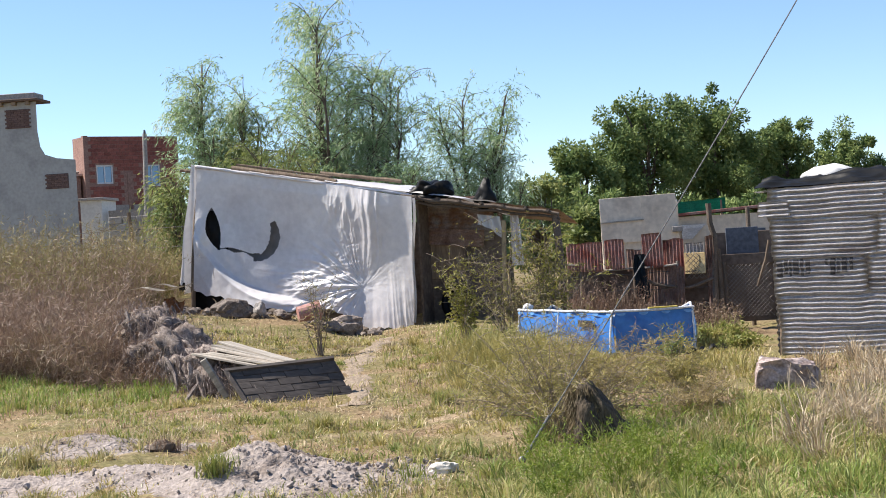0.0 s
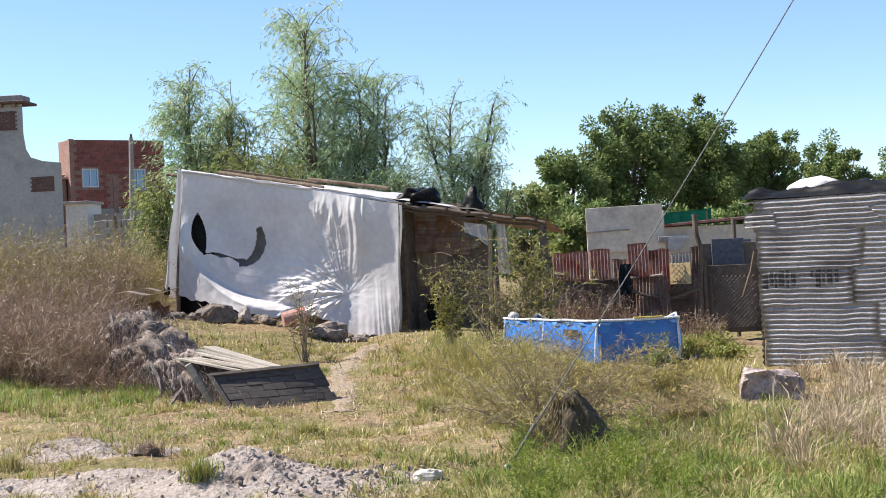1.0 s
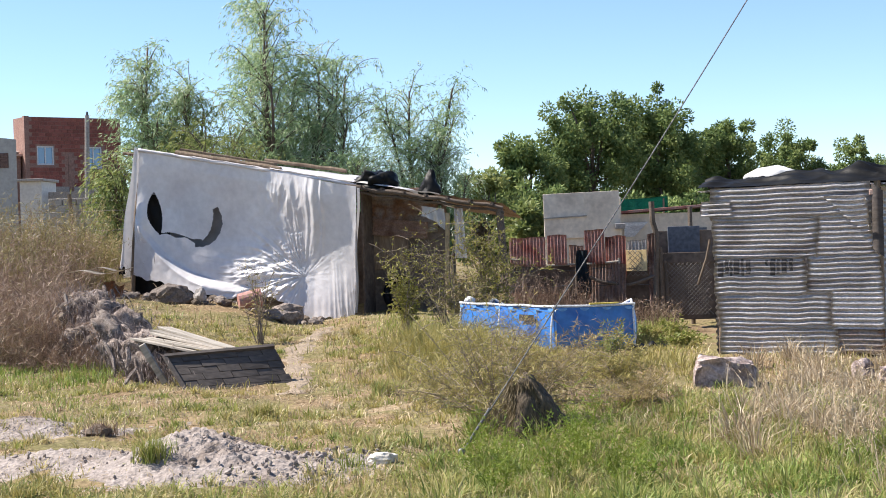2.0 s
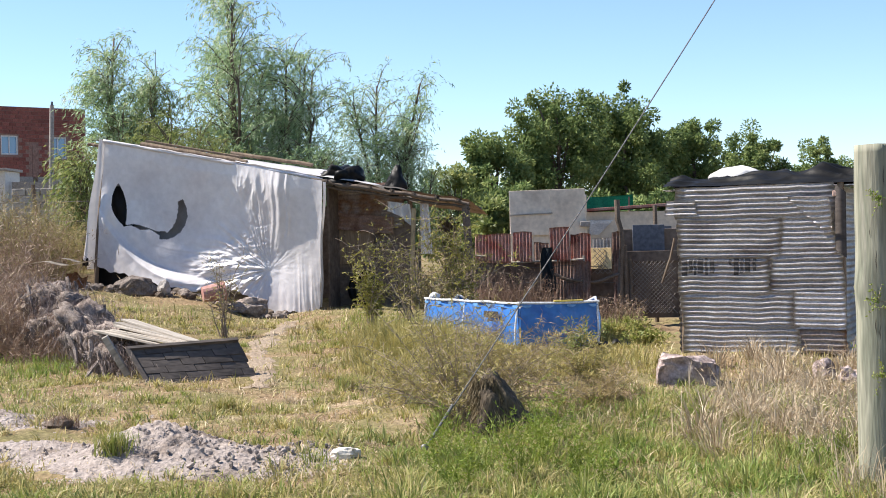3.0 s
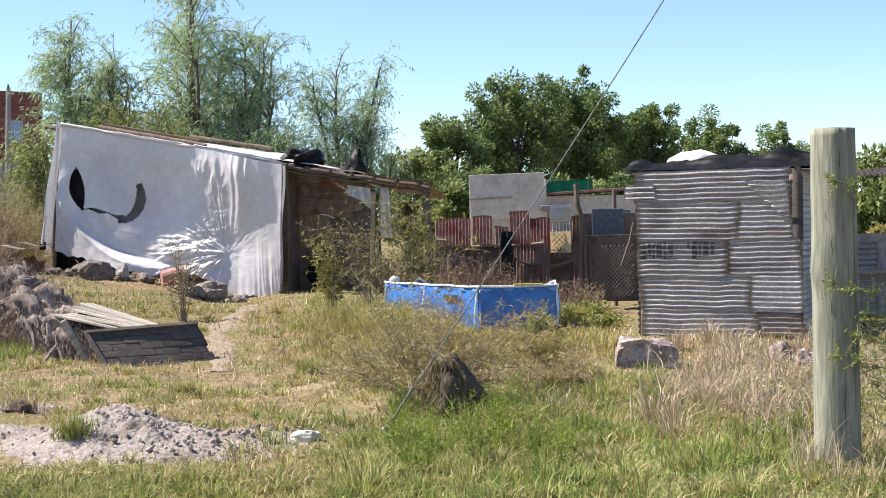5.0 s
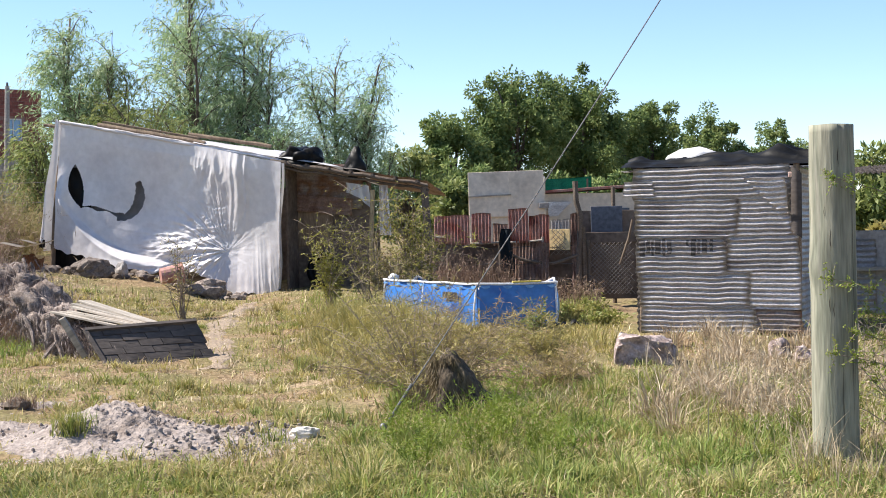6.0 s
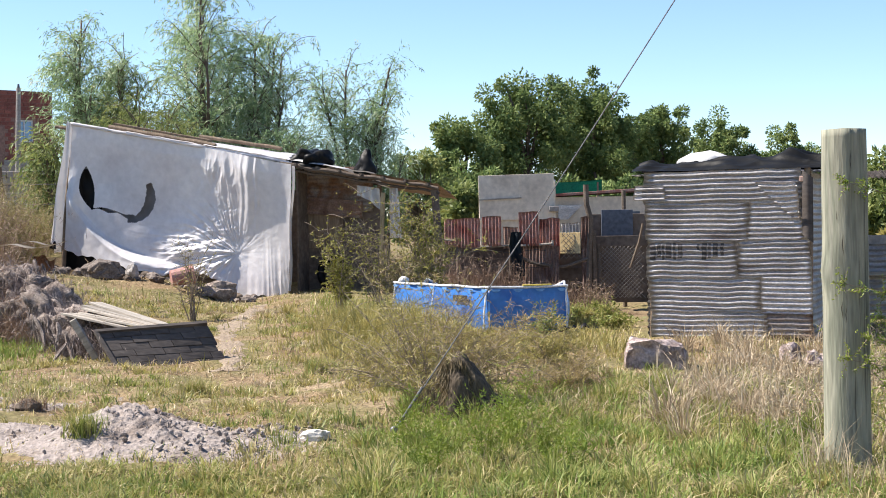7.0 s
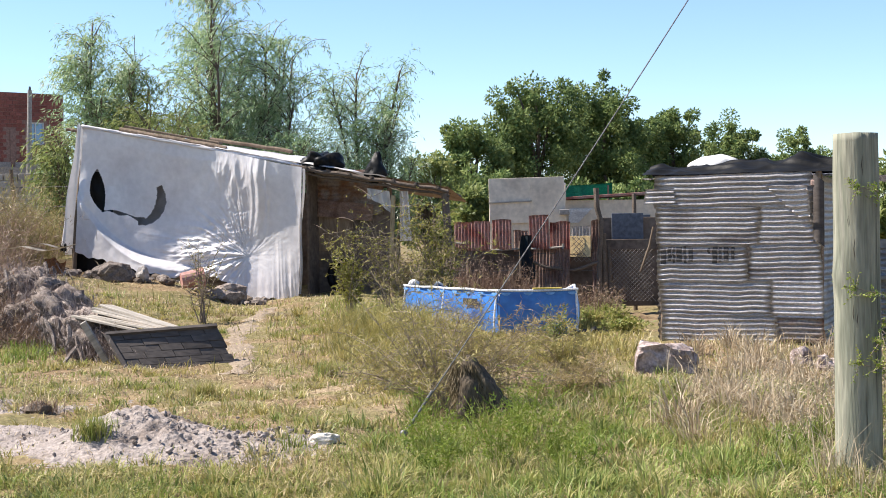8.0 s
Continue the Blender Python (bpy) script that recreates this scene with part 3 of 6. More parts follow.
    tube(bm, [(6.52, -0.02, 0.2), (6.50, -0.02, 1.0), (6.55, -0.02, 1.98)], [0.045, 0.042, 0.045], 8)
    part("porch_post", bm, M_YELLOWPOLE, t, "peeled yellowish pole")
    bm = bmesh.new()
    tube(bm, [(7.55, -0.04, 0.0), (7.60, -0.02, 1.0), (7.52, 0.0, 2.02)], [0.085, 0.07, 0.07], 8)
    part("porch_post", bm, M_BARK, t, "rough dark log post")
    for u, y in ((6.05, 1.34), (4.78, 2.6), (0.32, 2.7)):
        bm = bmesh.new()
        tube(bm, [(u, y, 0.3), (u + 0.02, y, 1.3), (u, y, roof_z(u) - 0.1 * y - 0.02)], 0.05, 7)
        part("corner_post", bm, M_WOOD, t)
    bm = bmesh.new()
    tube(bm, [(0.04, 0.0, 0.55), (0.12, 0.0, 1.6), (0.31, 0.02, 3.25)], 0.045, 8)
    part("corner_post", bm, M_WOOD, t, "leaning corner pole")
    # inner wall of the porch
    bm = corrugated(1.35, 0.80, "x", seed=3, ragged=0.06)
    o = part("inner_sheet", bm, M_RUSTZINC, t, "rusty brown corrugated sheet", smooth=True)
    o.location = (4.75, 0.75, 1.66)
    o = part("inner_sheet", corrugated(1.1, 0.3, "x", seed=5), M_BROWNSHEET, t, smooth=True)
    o.location, o.rotation_euler = (4.8, 0.72, 1.64), (0, radians(5), 0)
    for i, (a, b, z0, z1) in enumerate(((4.75, 5.5, 1.02, 1.70), (5.45, 6.3, 0.95, 2.0), (4.75, 6.3, 0.2, 1.06))):
        bm = bmesh.new()
        box(bm, a, b, 0.78 + 0.02 * i, 0.82 + 0.02 * i, z0, z1, bevel=0.004)
        part("inner_board", bm, (M_WOOD, M_DARK, M_DARK)[i], t)
    bm = bmesh.new()
    box(bm, 4.76, 4.8, 0.25, 0.78, 0.2, 2.4)
    part("inner_board", bm, M_DARK, t)
    bm = bmesh.new()
    box(bm, 0.1, 4.8, 2.75, 2.8, 0.2, 2.1)
    part("back_wall", bm, M_DARK, t)
    # cloths
    bm = bmesh.new()
    sheet(bm, 16, 12, lambda u, v: Vector((6.0 + u * 0.46, 0.1 + 0.05 * math.sin(u * 14 + v * 3), 1.98 + 0.14 * v - 0.07 * u - (0.04 + 0.20 * u * u) * (1 - v))))
    part("hanging_cloth", bm, M_WHITECLOTH, t, "crumpled white cloth", smooth=True)
    bm = bmesh.new()
    sheet(bm, 14, 20, lambda u, v: Vector((6.62 + u * 0.19 * (1.2 - 0.3 * v), 0.15 + 0.04 * math.sin(u * 12), 1.2 + v * 0.86)))
    part("hanging_sheet", bm, M_TARP, t, "pale hanging plastic sheet", smooth=True)
    # black bundles on the roof
    for i, (u, w, h, d) in enumerate(((5.02, 0.34, 0.20, 0.35), (5.25, 0.22, 0.19, 0.3))):
        bm = bmesh.new()
        lump(bm, (u, 0.25, roof_z(u) + 0.09), (w, d, h * 0.85), 4 + i * 3, 3, 0.5)
        part("plastic_sack", bm, M_BLACK, t, "black plastic sack", smooth=True)
    bm = bmesh.new()
    vs = lump(bm, (0, 0, 0), (0.21, 0.2, 0.24), 6, 3, 0.35)
    for v in vs:  # gathered to a peak
        k = max(0.0, (v.co.z + 0.16) / 0.42)
        v.co = Vector((v.co.x * (1.15 - 0.85 * k) + 0.05 * k, v.co.y * (1.15 - 0.85 * k), v.co.z))
    bmesh.ops.translate(bm, vec=Vector((6.12, 0.22, roof_z(6.1) + 0.17)), verts=vs)
    part("plastic_flap", bm, M_BLACK, t, "black plastic flap gathered to a peak", smooth=True)
    return t


build_tarp_shack()


def build_tyre(loc):
    t = thing("tyre", "worn black rubber tyre leaning in the porch shade", "tyre", Matrix.Translation(loc))
    bm = bmesh.new()
    vs = []
    n, k = 24, 10
    for i in range(n):
        a = i * 6.28319 / n
        vs.append([bm.verts.new(((0.25 + 0.07 * math.cos(b)) * math.cos(a), 0.08 * math.sin(b), (0.25 + 0.07 * math.cos(b)) * math.sin(a))) for b in [j * 6.28319 / k for j in range(k)]])
    for i in range(n):
        for j in range(k):
            bm.faces.new((vs[i][j], vs[(i + 1) % n][j], vs[(i + 1) % n][(j + 1) % k], vs[i][(j + 1) % k]))
    o = part("tread", bm, M_BLACK, t, smooth=True)
    o.rotation_euler = (radians(-14), 0, radians(-30))


build_tyre((-2.1, 25.7, gz(-2.1, 25.7) + 0.31))

# ---- corrugated shack ----
ZSHACK = pose(2.44, 18.0, 0, 0, 0, -23) @ Matrix.Diagonal((0.99, 1, 0.993, 1))


AMP, PERIOD = 0.0098, 0.0625  # of the hut's corrugation


def build_zinc_shack():
    t = thing("corrugated_shack", "small hut clad in weathered horizontal corrugated zinc sheets", "shack", ZSHACK)
    rows = [  # x0, x1, z0, z1, layer, lean, material
        (0.05, 1.50, -0.06, 0.40, 0.000, 0.4, M_ZINC), (1.46, 2.04, 0.05, 0.33, 0.012, 0.5, M_RUSTZINC), (0.03, 1.43, 0.36, 0.81, -0.006, -0.3, M_ZINC), (1.42, 2.04, 0.35, 0.83, -0.003, 0.4, M_ZINC),
        (0.00, 1.14, 0.79, 1.27, -0.013, -0.2, M_ZINC), (1.14, 2.03, 0.79, 1.27, -0.009, 0.5, M_ZINC),
        (0.00, 1.29, 1.24, 1.73, -0.019, 0.1, M_ZINC), (1.28, 1.92, 1.25, 1.71, -0.015, -0.3, M_ZINC),
        (-0.02, 1.92, 1.69, 2.09, -0.026, 0.3, M_ZINC), (-0.15, 0.25, 1.74, 1.93, -0.036, 0.6, M_ZINC),
    ]
    for i, (a, b, z0, z1, off, lean, mm) in enumerate(rows):
        o = part("zinc_sheet", corrugated(b - a, z1 - z0, "x", seed=20 + i, ragged=0.07, bend=0.008, amp=AMP, period=PERIOD), mm, t, smooth=True)
        o.location, o.rotation_euler = (a, off, z0), (0, radians(-lean), 0)
    # a torn corner of sheet, bent out towards the light
    bm = corrugated(0.52, 0.44, "x", seed=33, ragged=0.05, bend=0.006, amp=AMP, period=PERIOD)
    bmesh.ops.delete(bm, geom=[f for f in bm.faces if f.calc_center_median().x < (0.44 - f.calc_center_median().z) * 1.05 - 0.01], context="FACES")
    for v in bm.verts:
        v.co.y -= 0.55 * max(0.0, v.co.x - (0.44 - v.co.z) * 1.05) ** 1.1
    o = part("zinc_sheet", bm, M_ZINC, t, "torn zinc corner bent outwards", smooth=True)
    o.location = (1.38, -0.046, 1.49)
    # beam end under the roof
    bm = bmesh.new()
    box(bm, 1.90, 2.00, -0.05, 0.03, 1.93, 2.0, bevel=0.01)
    part("beam_end", bm, M_BROWNSHEET, t)
    # side, back, corner posts
    for x0, x1, y0, y1 in ((0.0, 0.0, 0.03, 2.2), (2.02, 2.02, 0.03, 2.2)):
        o = part("side_sheet", corrugated(2.15, 2.02, "x", seed=40 + int(x0 * 5), ragged=0.03), M_ZINC, t, smooth=True)
        o.location, o.rotation_euler = (x0, y0, 0.02), (0, 0, radians(90))
    o = part("back_sheet", corrugated(2.05, 2.0, "x", seed=44), M_ZINC, t, smooth=True)
    o.location = (0, 2.2, 0.02)
    for x, y in ((0.05, 0.06), (1.98, 0.06), (0.05, 2.12), (1.98, 2.12)):
        bm = bmesh.new()
        tube(bm, [(x, y, 0), (x + 0.02, y, 1), (x, y, 2.1)], 0.04, 7)
        part("corner_post", bm, M_WOOD, t)
    # roof
    o = part("roof_sheet", corrugated(2.55, 2.5, "z", seed=50, ragged=0.04), M_ZINC, t, smooth=True)
    o.location, o.rotation_euler = (-0.2, 0.02, 2.05), (radians(-88), 0, 0)
    # black plastic along the front edge, rumpled

    def tarp(u, v):
        x = -0.17 + u * 2.55
        hump = 0.11 * math.exp(-((x - 1.05) / 0.42) ** 2) + 0.16 * math.exp(-((x - 1.75) / 0.20) ** 2) + 0.09 * math.exp(-((x - 2.15) / 0.22) ** 2) + 0.07 * math.exp(-((x + 0.02) / 0.12) ** 2)
        p = math.sin(min(1, v * 1.15) * 3.14159)
        fold = ridge(x * 1.3 + 0.9 * v, v * 5.5 - 0.35 * x, 5.0)
        z = 2.10 + hump * p + 0.085 * p * fold + 0.03 * p * ridge(x * 3.1, v * 8.0, 2.0) + 0.012 * noise.noise(Vector((x * 5, v * 5, 1.1)))
        return Vector((x, -0.02 - 0.05 * math.exp(-((x + 0.1) / 0.16) ** 2) + v * 1.1 + 0.05 * (1 - v) * noise.noise(Vector((x * 2.2, 0, 4))), z))
    bm = bmesh.new()
    sheet(bm, 130, 60, tarp)
    part("roof_tarp", bm, M_BLACK, t, "rumpled black plastic on the roof", smooth=True)
    bm = bmesh.new()
    lump(bm, (0.58, 0.95, 2.19), (0.44, 0.36, 0.16), 9, 3, 0.22)
    part("roof_sack", bm, M_WHITECLOTH, t, "white sack bulging on the roof", smooth=True)
    # sheet flap at the far corner; its dark grey colour stands for shade
    bm = bmesh.new()
    sheet(bm, 6, 24, lambda u, v: Vector((1.93 + u * 0.13, -0.04 - 0.03 * math.sin(u * 3), 1.30 + v * 0.78 - 0.1 * u)))
    part("corner_flap", bm, M_GREYPLANK, t, "sheet flap at the corner, coloured dark grey for its shaded side", smooth=True)
    # faded painted letters that cannot be read: plain bars
    ph = random.Random(24).random() * 6.28

    def on_ridges(x, z):
        """The face of the fifth sheet, a little proud of the metal."""
        zl = z - 0.79 + 0.0035 * x - 0.0175 * noise.noise(Vector((x * 4, 24, 2.5)))
        y = AMP * math.sin(zl / PERIOD * 6.28319 + ph) + 0.008 * noise.noise(Vector((x * 1.7, zl * 1.7, 127.2)))
        return Vector((x, y - 0.013 - 0.0055, z))
    for x, w, z, h in ((0.05, 0.07, 0.99, 0.20), (0.14, 0.045, 1.03, 0.17), (0.20, 0.03, 1.0, 0.2), (0.25, 0.07, 1.02, 0.18), (0.34, 0.035, 1.0, 0.21), (0.40, 0.055, 1.02, 0.17), (0.64, 0.03, 1.12, 0.07), (0.70, 0.06, 1.0, 0.2), (0.78, 0.035, 1.02, 0.18), (0.84, 0.06, 1.03, 0.17), (0.93, 0.04, 1.05, 0.15)):
        bm = bmesh.new()
        sheet(bm, max(2, int(w / 0.03)), int(h / 0.005), lambda u, v: on_ridges(x + u * w + 0.012 * noise.noise(Vector((x * 9, v * 4, 1))), z + v * h))
        part("paint_bar", bm, M_PAINT, t)
    return t


build_zinc_shack()


def build_side_shelter():
    """Grey sheet wall and low roof beyond the hut, glimpsed past its corner and the post."""
    t = thing("lean_to", "grey corrugated lean-to with a thin sagging roof behind the hut", "shelter", pose(4.75, 20.2, 0, 0, 0, -8))
    for i, (x, w, z0, h) in enumerate(((-0.25, 1.1, 0.1, 1.45), (0.8, 0.5, 0.1, 1.0))):
        o = part("zinc_sheet", corrugated(w, h, "x", seed=60 + i, ragged=0.04), M_ZINC, t, smooth=True)
        o.location = (x, 0.02 * i, z0)
    bm = bmesh.new()
    box(bm, -0.2, 0.4, 0.3, 0.34, 1.5, 2.05)
    part("back_board", bm, M_BROWNSHEET, t)
    o = part("roof_sheet", corrugated(2.1, 1.6, "z", seed=64, ragged=0.08, bend=0.05), M_GREYPLANK, t, smooth=True)
    o.location, o.rotation_euler = (-0.3, -0.4, 2.02), (radians(-86), 0, 0)
    for x in (-0.2, 0.75, 1.65):
        bm = bmesh.new()
        tube(bm, [(x, 0.05, 0), (x + 0.01, 0.05, 1.0), (x, 0.05, 2.0)], 0.04, 7)
        part("shelter_post", bm, M_WOOD, t)
    bm = bmesh.new()
    box(bm, 0.8, 1.9, 0.1, 0.16, 0.05, 1.22, bevel=0.01)
    part("low_wall", bm, M_CONCRETE, t, "grey weathered board wall")
    bm = bmesh.new()
    box(bm, 0.7, 2.0, -0.1, 0.2, 0.66, 0.72, bevel=0.01)
    part("shelf", bm, M_PLANK, t)


build_side_shelter()

# ---- pool ----


def build_pool():
    c, l, r = Vector((0.51, 19.25, 0)), Vector((-0.82, 21.1, 0)), Vector((1.55, 19.45, 0))
    back, far = Vector((1.60, 20.55, 0)), Vector((-0.35, 21.9, 0))
    t = thing("frame_pool", "blue vinyl frame pool with white rim and legs on the grass", "pool")
    H = 0.61

    def wall(a, b, name, n, dip=0.0):
        bm = bmesh.new()
        d = (b - a)
        nrm = Vector((d.y, -d.x, 0)).normalized()

        def f(u, v):
            p = a + d * u
            bulge = 0.05 * math.sin(v * 3.14) * (0.5 + 0.5 * abs(math.sin(u * n * 3.14159)))
            sag = 0.012 * math.sin(u * n * 6.28) + 0.01 * noise.noise(Vector((u * 9, v * 5, 2)))
            return p + nrm * (bulge + sag) + Vector((0, 0, v * (H - dip * min(1.0, 6 * u, 6 - 6 * u) - 0.01 * abs(math.sin(u * n * 3.14159)))))
        sheet(bm, 60, 10, f)
        part(name, bm, M_BLUE, t, smooth=True)
        bm = bmesh.new()
        tube(bm, [a + d * (k / 16) + nrm * 0.01 + Vector((0, 0, H + 0.005 - dip * min(1.0, 6 * k / 16, 6 - 6 * k / 16) - 0.012 * abs(math.sin(k / 16 * n * 3.14159)))) for k in range(17)], 0.017, 8)
        part("top_rail", bm, M_WHITEPLASTIC, t, "white plastic rim")
        # pale scallops printed under the rim
        m = int(d.length / 0.15)
        for k in range(0 if dip else m):
            if k % 2:
                continue
            bm = bmesh.new()
            sheet(bm, 6, 2, lambda u, v: a + d * ((k + 0.15 + 0.8 * u) / m) + nrm * (0.012 + 0.05 * 0.45) + Vector((0, 0, H - 0.028 - (1 - v) * (0.015 + 0.025 * math.sin(u * 3.14)))))
            part("print_scallop", bm, M_LIGHTBLUE, t)
        return nrm
    nl = wall(l, c, "long_wall", 3)
    nr = wall(c, r, "short_wall", 1)
    wall(r, back, "end_wall", 1, 0.05)
    wall(back, far, "far_wall", 3, 0.17)
    wall(far, l, "end_wall", 1, 0.08)
    for a, b, ks in ((l, c, (0.02, 0.45, 0.985)), (c, r, (0.99,))):
        for k in ks:
            p = a + (b - a) * k
            nn = nl if a is l else nr
            bm = bmesh.new()
            tube(bm, [p + nn * 0.075 + Vector((0, 0, 0.0)), p + nn * 0.06 + Vector((0, 0, 0.3)), p + nn * 0.012 + Vector((0, 0, H))], 0.014, 7)
            part("leg", bm, M_WHITEPLASTIC, t)
    # bottom sheet
    bm = bmesh.new()
    bm.faces.new([bm.verts.new(p + Vector((0, 0, 0.05))) for p in (l, c, r, back, far)])
    part("pool_floor", bm, M_BLUE, t)
    # plain mark in place of the printed plate
    p = l + (c - l) * 0.68
    bm = bmesh.new()
    sheet(bm, 1, 1, lambda u, v: p + (c - l).normalized() * (u * 0.34) + nl * 0.075 + Vector((0, 0, 0.40 + v * 0.09)))
    part("label_plate", bm, M_GREYPLANK, t)
    bm = bmesh.new()
    box(bm, -0.2, 0.2, -0.02, 0.02, -0.02, 0.02, Matrix.Translation(c + (r - c) * 0.62 + Vector((0, 0, H + 0.01))) @ Matrix.Rotation(math.atan2((r - c).y, (r - c).x), 4, "Z"), bevel=0.005)
    part("rail_tape", bm, M_YELLOW, t, "yellow tape on the rim")
    bm = bmesh.new()
    lump(bm, l + Vector((0.15, -0.05, H + 0.03)), (0.08, 0.07, 0.07), 5, 2, 0.2)
    part("rail_cap", bm, M_WHITEPLASTIC, t, smooth=True)


build_pool()
# black sheet added on the grass in place of the shadow beside the pool
bm = bmesh.new()
sheet(bm, 14, 10, lambda u, v: Vector((1.45 + u * 0.5, 19.1 + v * 0.4, 0.02 + gz(1.6, 19.2) + 0.10 * max(0, noise.noise(Vector((u * 4, v * 4, 6))) + 0.3))))
tagged(part("plastic_rag", bm, M_BLACK, smooth=True), "crumpled black sheet that stands in for the pool shadow on the grass", "rag")

# ---- timber post ----


def build_post():
    t = thing("timber_post", "thick round pale green treated pine post with drying cracks", "post", pose(2.412, 8.8, -0.12, 0, -0.4, 0))
    bm = bmesh.new()
    rings, n, hh = [], 40, 2.19
    for i in range(45):
        z = i / 44 * hh
        r = 0.141 - 0.003 * z
        r += 0.006 * noise.noise(Vector((0, 0, z * 2.5)))
        ring = []
        for k in range(n):
            a = k * 6.28319 / n
            q = r * (1 + 0.012 * noise.noise(Vector((math.cos(a) * 1.5, math.sin(a) * 1.5, z * 0.8))))
            q += 0.016 * math.exp(-((a - 3.5) / 0.6) ** 2) * math.exp(-((z - 1.33) / 0.10) ** 2)  # knot swelling
            for ca, zz in ((5.55, 1.2), (4.85, 0.4)):
                if abs(a - ca) < 0.09:
                    q -= 0.012 if z > 0.5 else 0.004
            ring.append(bm.verts.new((q * math.cos(a), q * math.sin(a), z - (0.004 if i == 44 else 0))))
        rings.append(ring)
    for p, q in zip(rings, rings[1:]):
        for k in range(n):
            bm.faces.new((p[k], p[(k + 1) % n], q[(k + 1) % n], q[k]))
    c = bm.verts.new((0, 0, hh + 0.006))
    for k in range(n):
        bm.faces.new((rings[-1][k], rings[-1][(k + 1) % n], c))
    part("shaft", bm, M_POST, t, smooth=True)
    for a, z0, z1, w in ((5.42, 0.55, 2.15, 0.005), (5.30, 0.3, 1.5, 0.003), (4.72, 1.92, 2.06, 0.004), (4.35, 1.42, 1.56, 0.005), (4.28, 1.05, 1.16, 0.005), (4.45, 1.02, 1.12, 0.004), (4.8, 0.25, 0.85, 0.003), (4.1, 1.62, 1.7, 0.003), (5.05, 0.9, 1.5, 0.002)):
        bm = bmesh.new()
        sheet(bm, 1, 12, lambda u, v: Vector(((0.1440 - 0.003 * (z0 + v * (z1 - z0))) * math.cos(a + (u - 0.5) * w * 8 * math.sin(v * 3.14) + 0.015 * math.sin(v * 9)), (0.1440 - 0.003 * (z0 + v * (z1 - z0))) * math.sin(a + (u - 0.5) * w * 8 * math.sin(v * 3.14) + 0.015 * math.sin(v * 9)), z0 + v * (z1 - z0))))
        part("crack", bm, M_CRACK, t)


build_post()


def build_thorn_branch(z, reach, drop, seed):
    """A feathery branch that reaches in front of the post from a sapling beside the lot."""
    rnd = random.Random(seed)
    t = thing("thorn_branch", "thin thorny branch with feathery green leaves by the post", "branch")
    root = Vector((3.35, 8.72, max(0.0, z - 0.55)))
    tip = Vector((2.56 - reach, 8.60, z))
    pts = [root.lerp(tip, k / 8) + Vector((0, 0, 0.10 * math.sin(k / 8 * 3.14) - drop * (k / 8) ** 2)) for k in range(9)]
    bm = bmesh.new()
    tube(bm, [Vector((3.36, 8.74, 0.0)), root.lerp(Vector((3.36, 8.74, 0)), 0.5)] + pts, [0.008, 0.007] + [0.006 - 0.0005 * k for k in range(9)], 5)
    P, D = [], []
    for k in range(3, 9):
        for _ in range(7):
            d = Vector((rnd.uniform(-1, 0.3), rnd.uniform(-0.5, 0.5), rnd.uniform(-0.6, 0.9))).normalized() * rnd.uniform(0.05, 0.13)
            tube(bm, [pts[k], pts[k] + d], [0.002, 0.001], 3, cap=False)
            for j in range(16):
                P.append(tuple(pts[k] + d * (j / 15)))
                D.append((rnd.gauss(0, 1), rnd.gauss(0, 0.6), rnd.gauss(0.1, 1)))
    part("stem", bm, M_TWIG, t)
    V, Q = leaves(np.array(P), np.array(D), 0.022, 0.007, seed)
    tagged(array_mesh("foliage_mass", V, Q, None, F_FEATHER, t), kind="stuff")


for z_, reach_, drop_, seed_ in ((1.74, 0.20, 0.0, 1), (1.16, 0.22, 0.02, 2), (0.96, 0.0, 0.02, 3), (0.72, 0.2, 0.03, 4), (0.82, 0.08, 0.0, 5)):
    build_thorn_branch(z_, reach_, drop_, seed_)

# ---- guy wire ----
t = thing("guy_wire", "thin steel stay wire running from a ground anchor rod", "wire")
A, B = Vector((-0.42, 10.4, 0.02)), Vector((-0.42, 10.4, 0.02)) + Vector((0.517, 0.20, 0.78)) * 9.0
bm = bmesh.new()
tube(bm, [A + (B - A) * k + Vector((0, 0, -0.10 * math.sin(k * 3.14))) for k in [0.035 + 0.965 * j / 20 for j in range(21)]], 0.0055, 6)
part("strand", bm, M_STEEL, t)
bm = bmesh.new()
tube(bm, [A + (B - A) * -0.02, A + (B - A) * 0.045], 0.011, 8)
part("anchor_rod", bm, M_STEEL, t, "grey steel anchor rod")
bm = bmesh.new()
bmesh.ops.create_uvsphere(bm, u_segments=12, v_segments=8, radius=0.028, matrix=Matrix.Translation(A + Vector((0, 0, 0.02))))
part("eye_nut", bm, M_STEEL, t, smooth=True)

# ---- scrap fence behind the pool ----
FY = 23.5


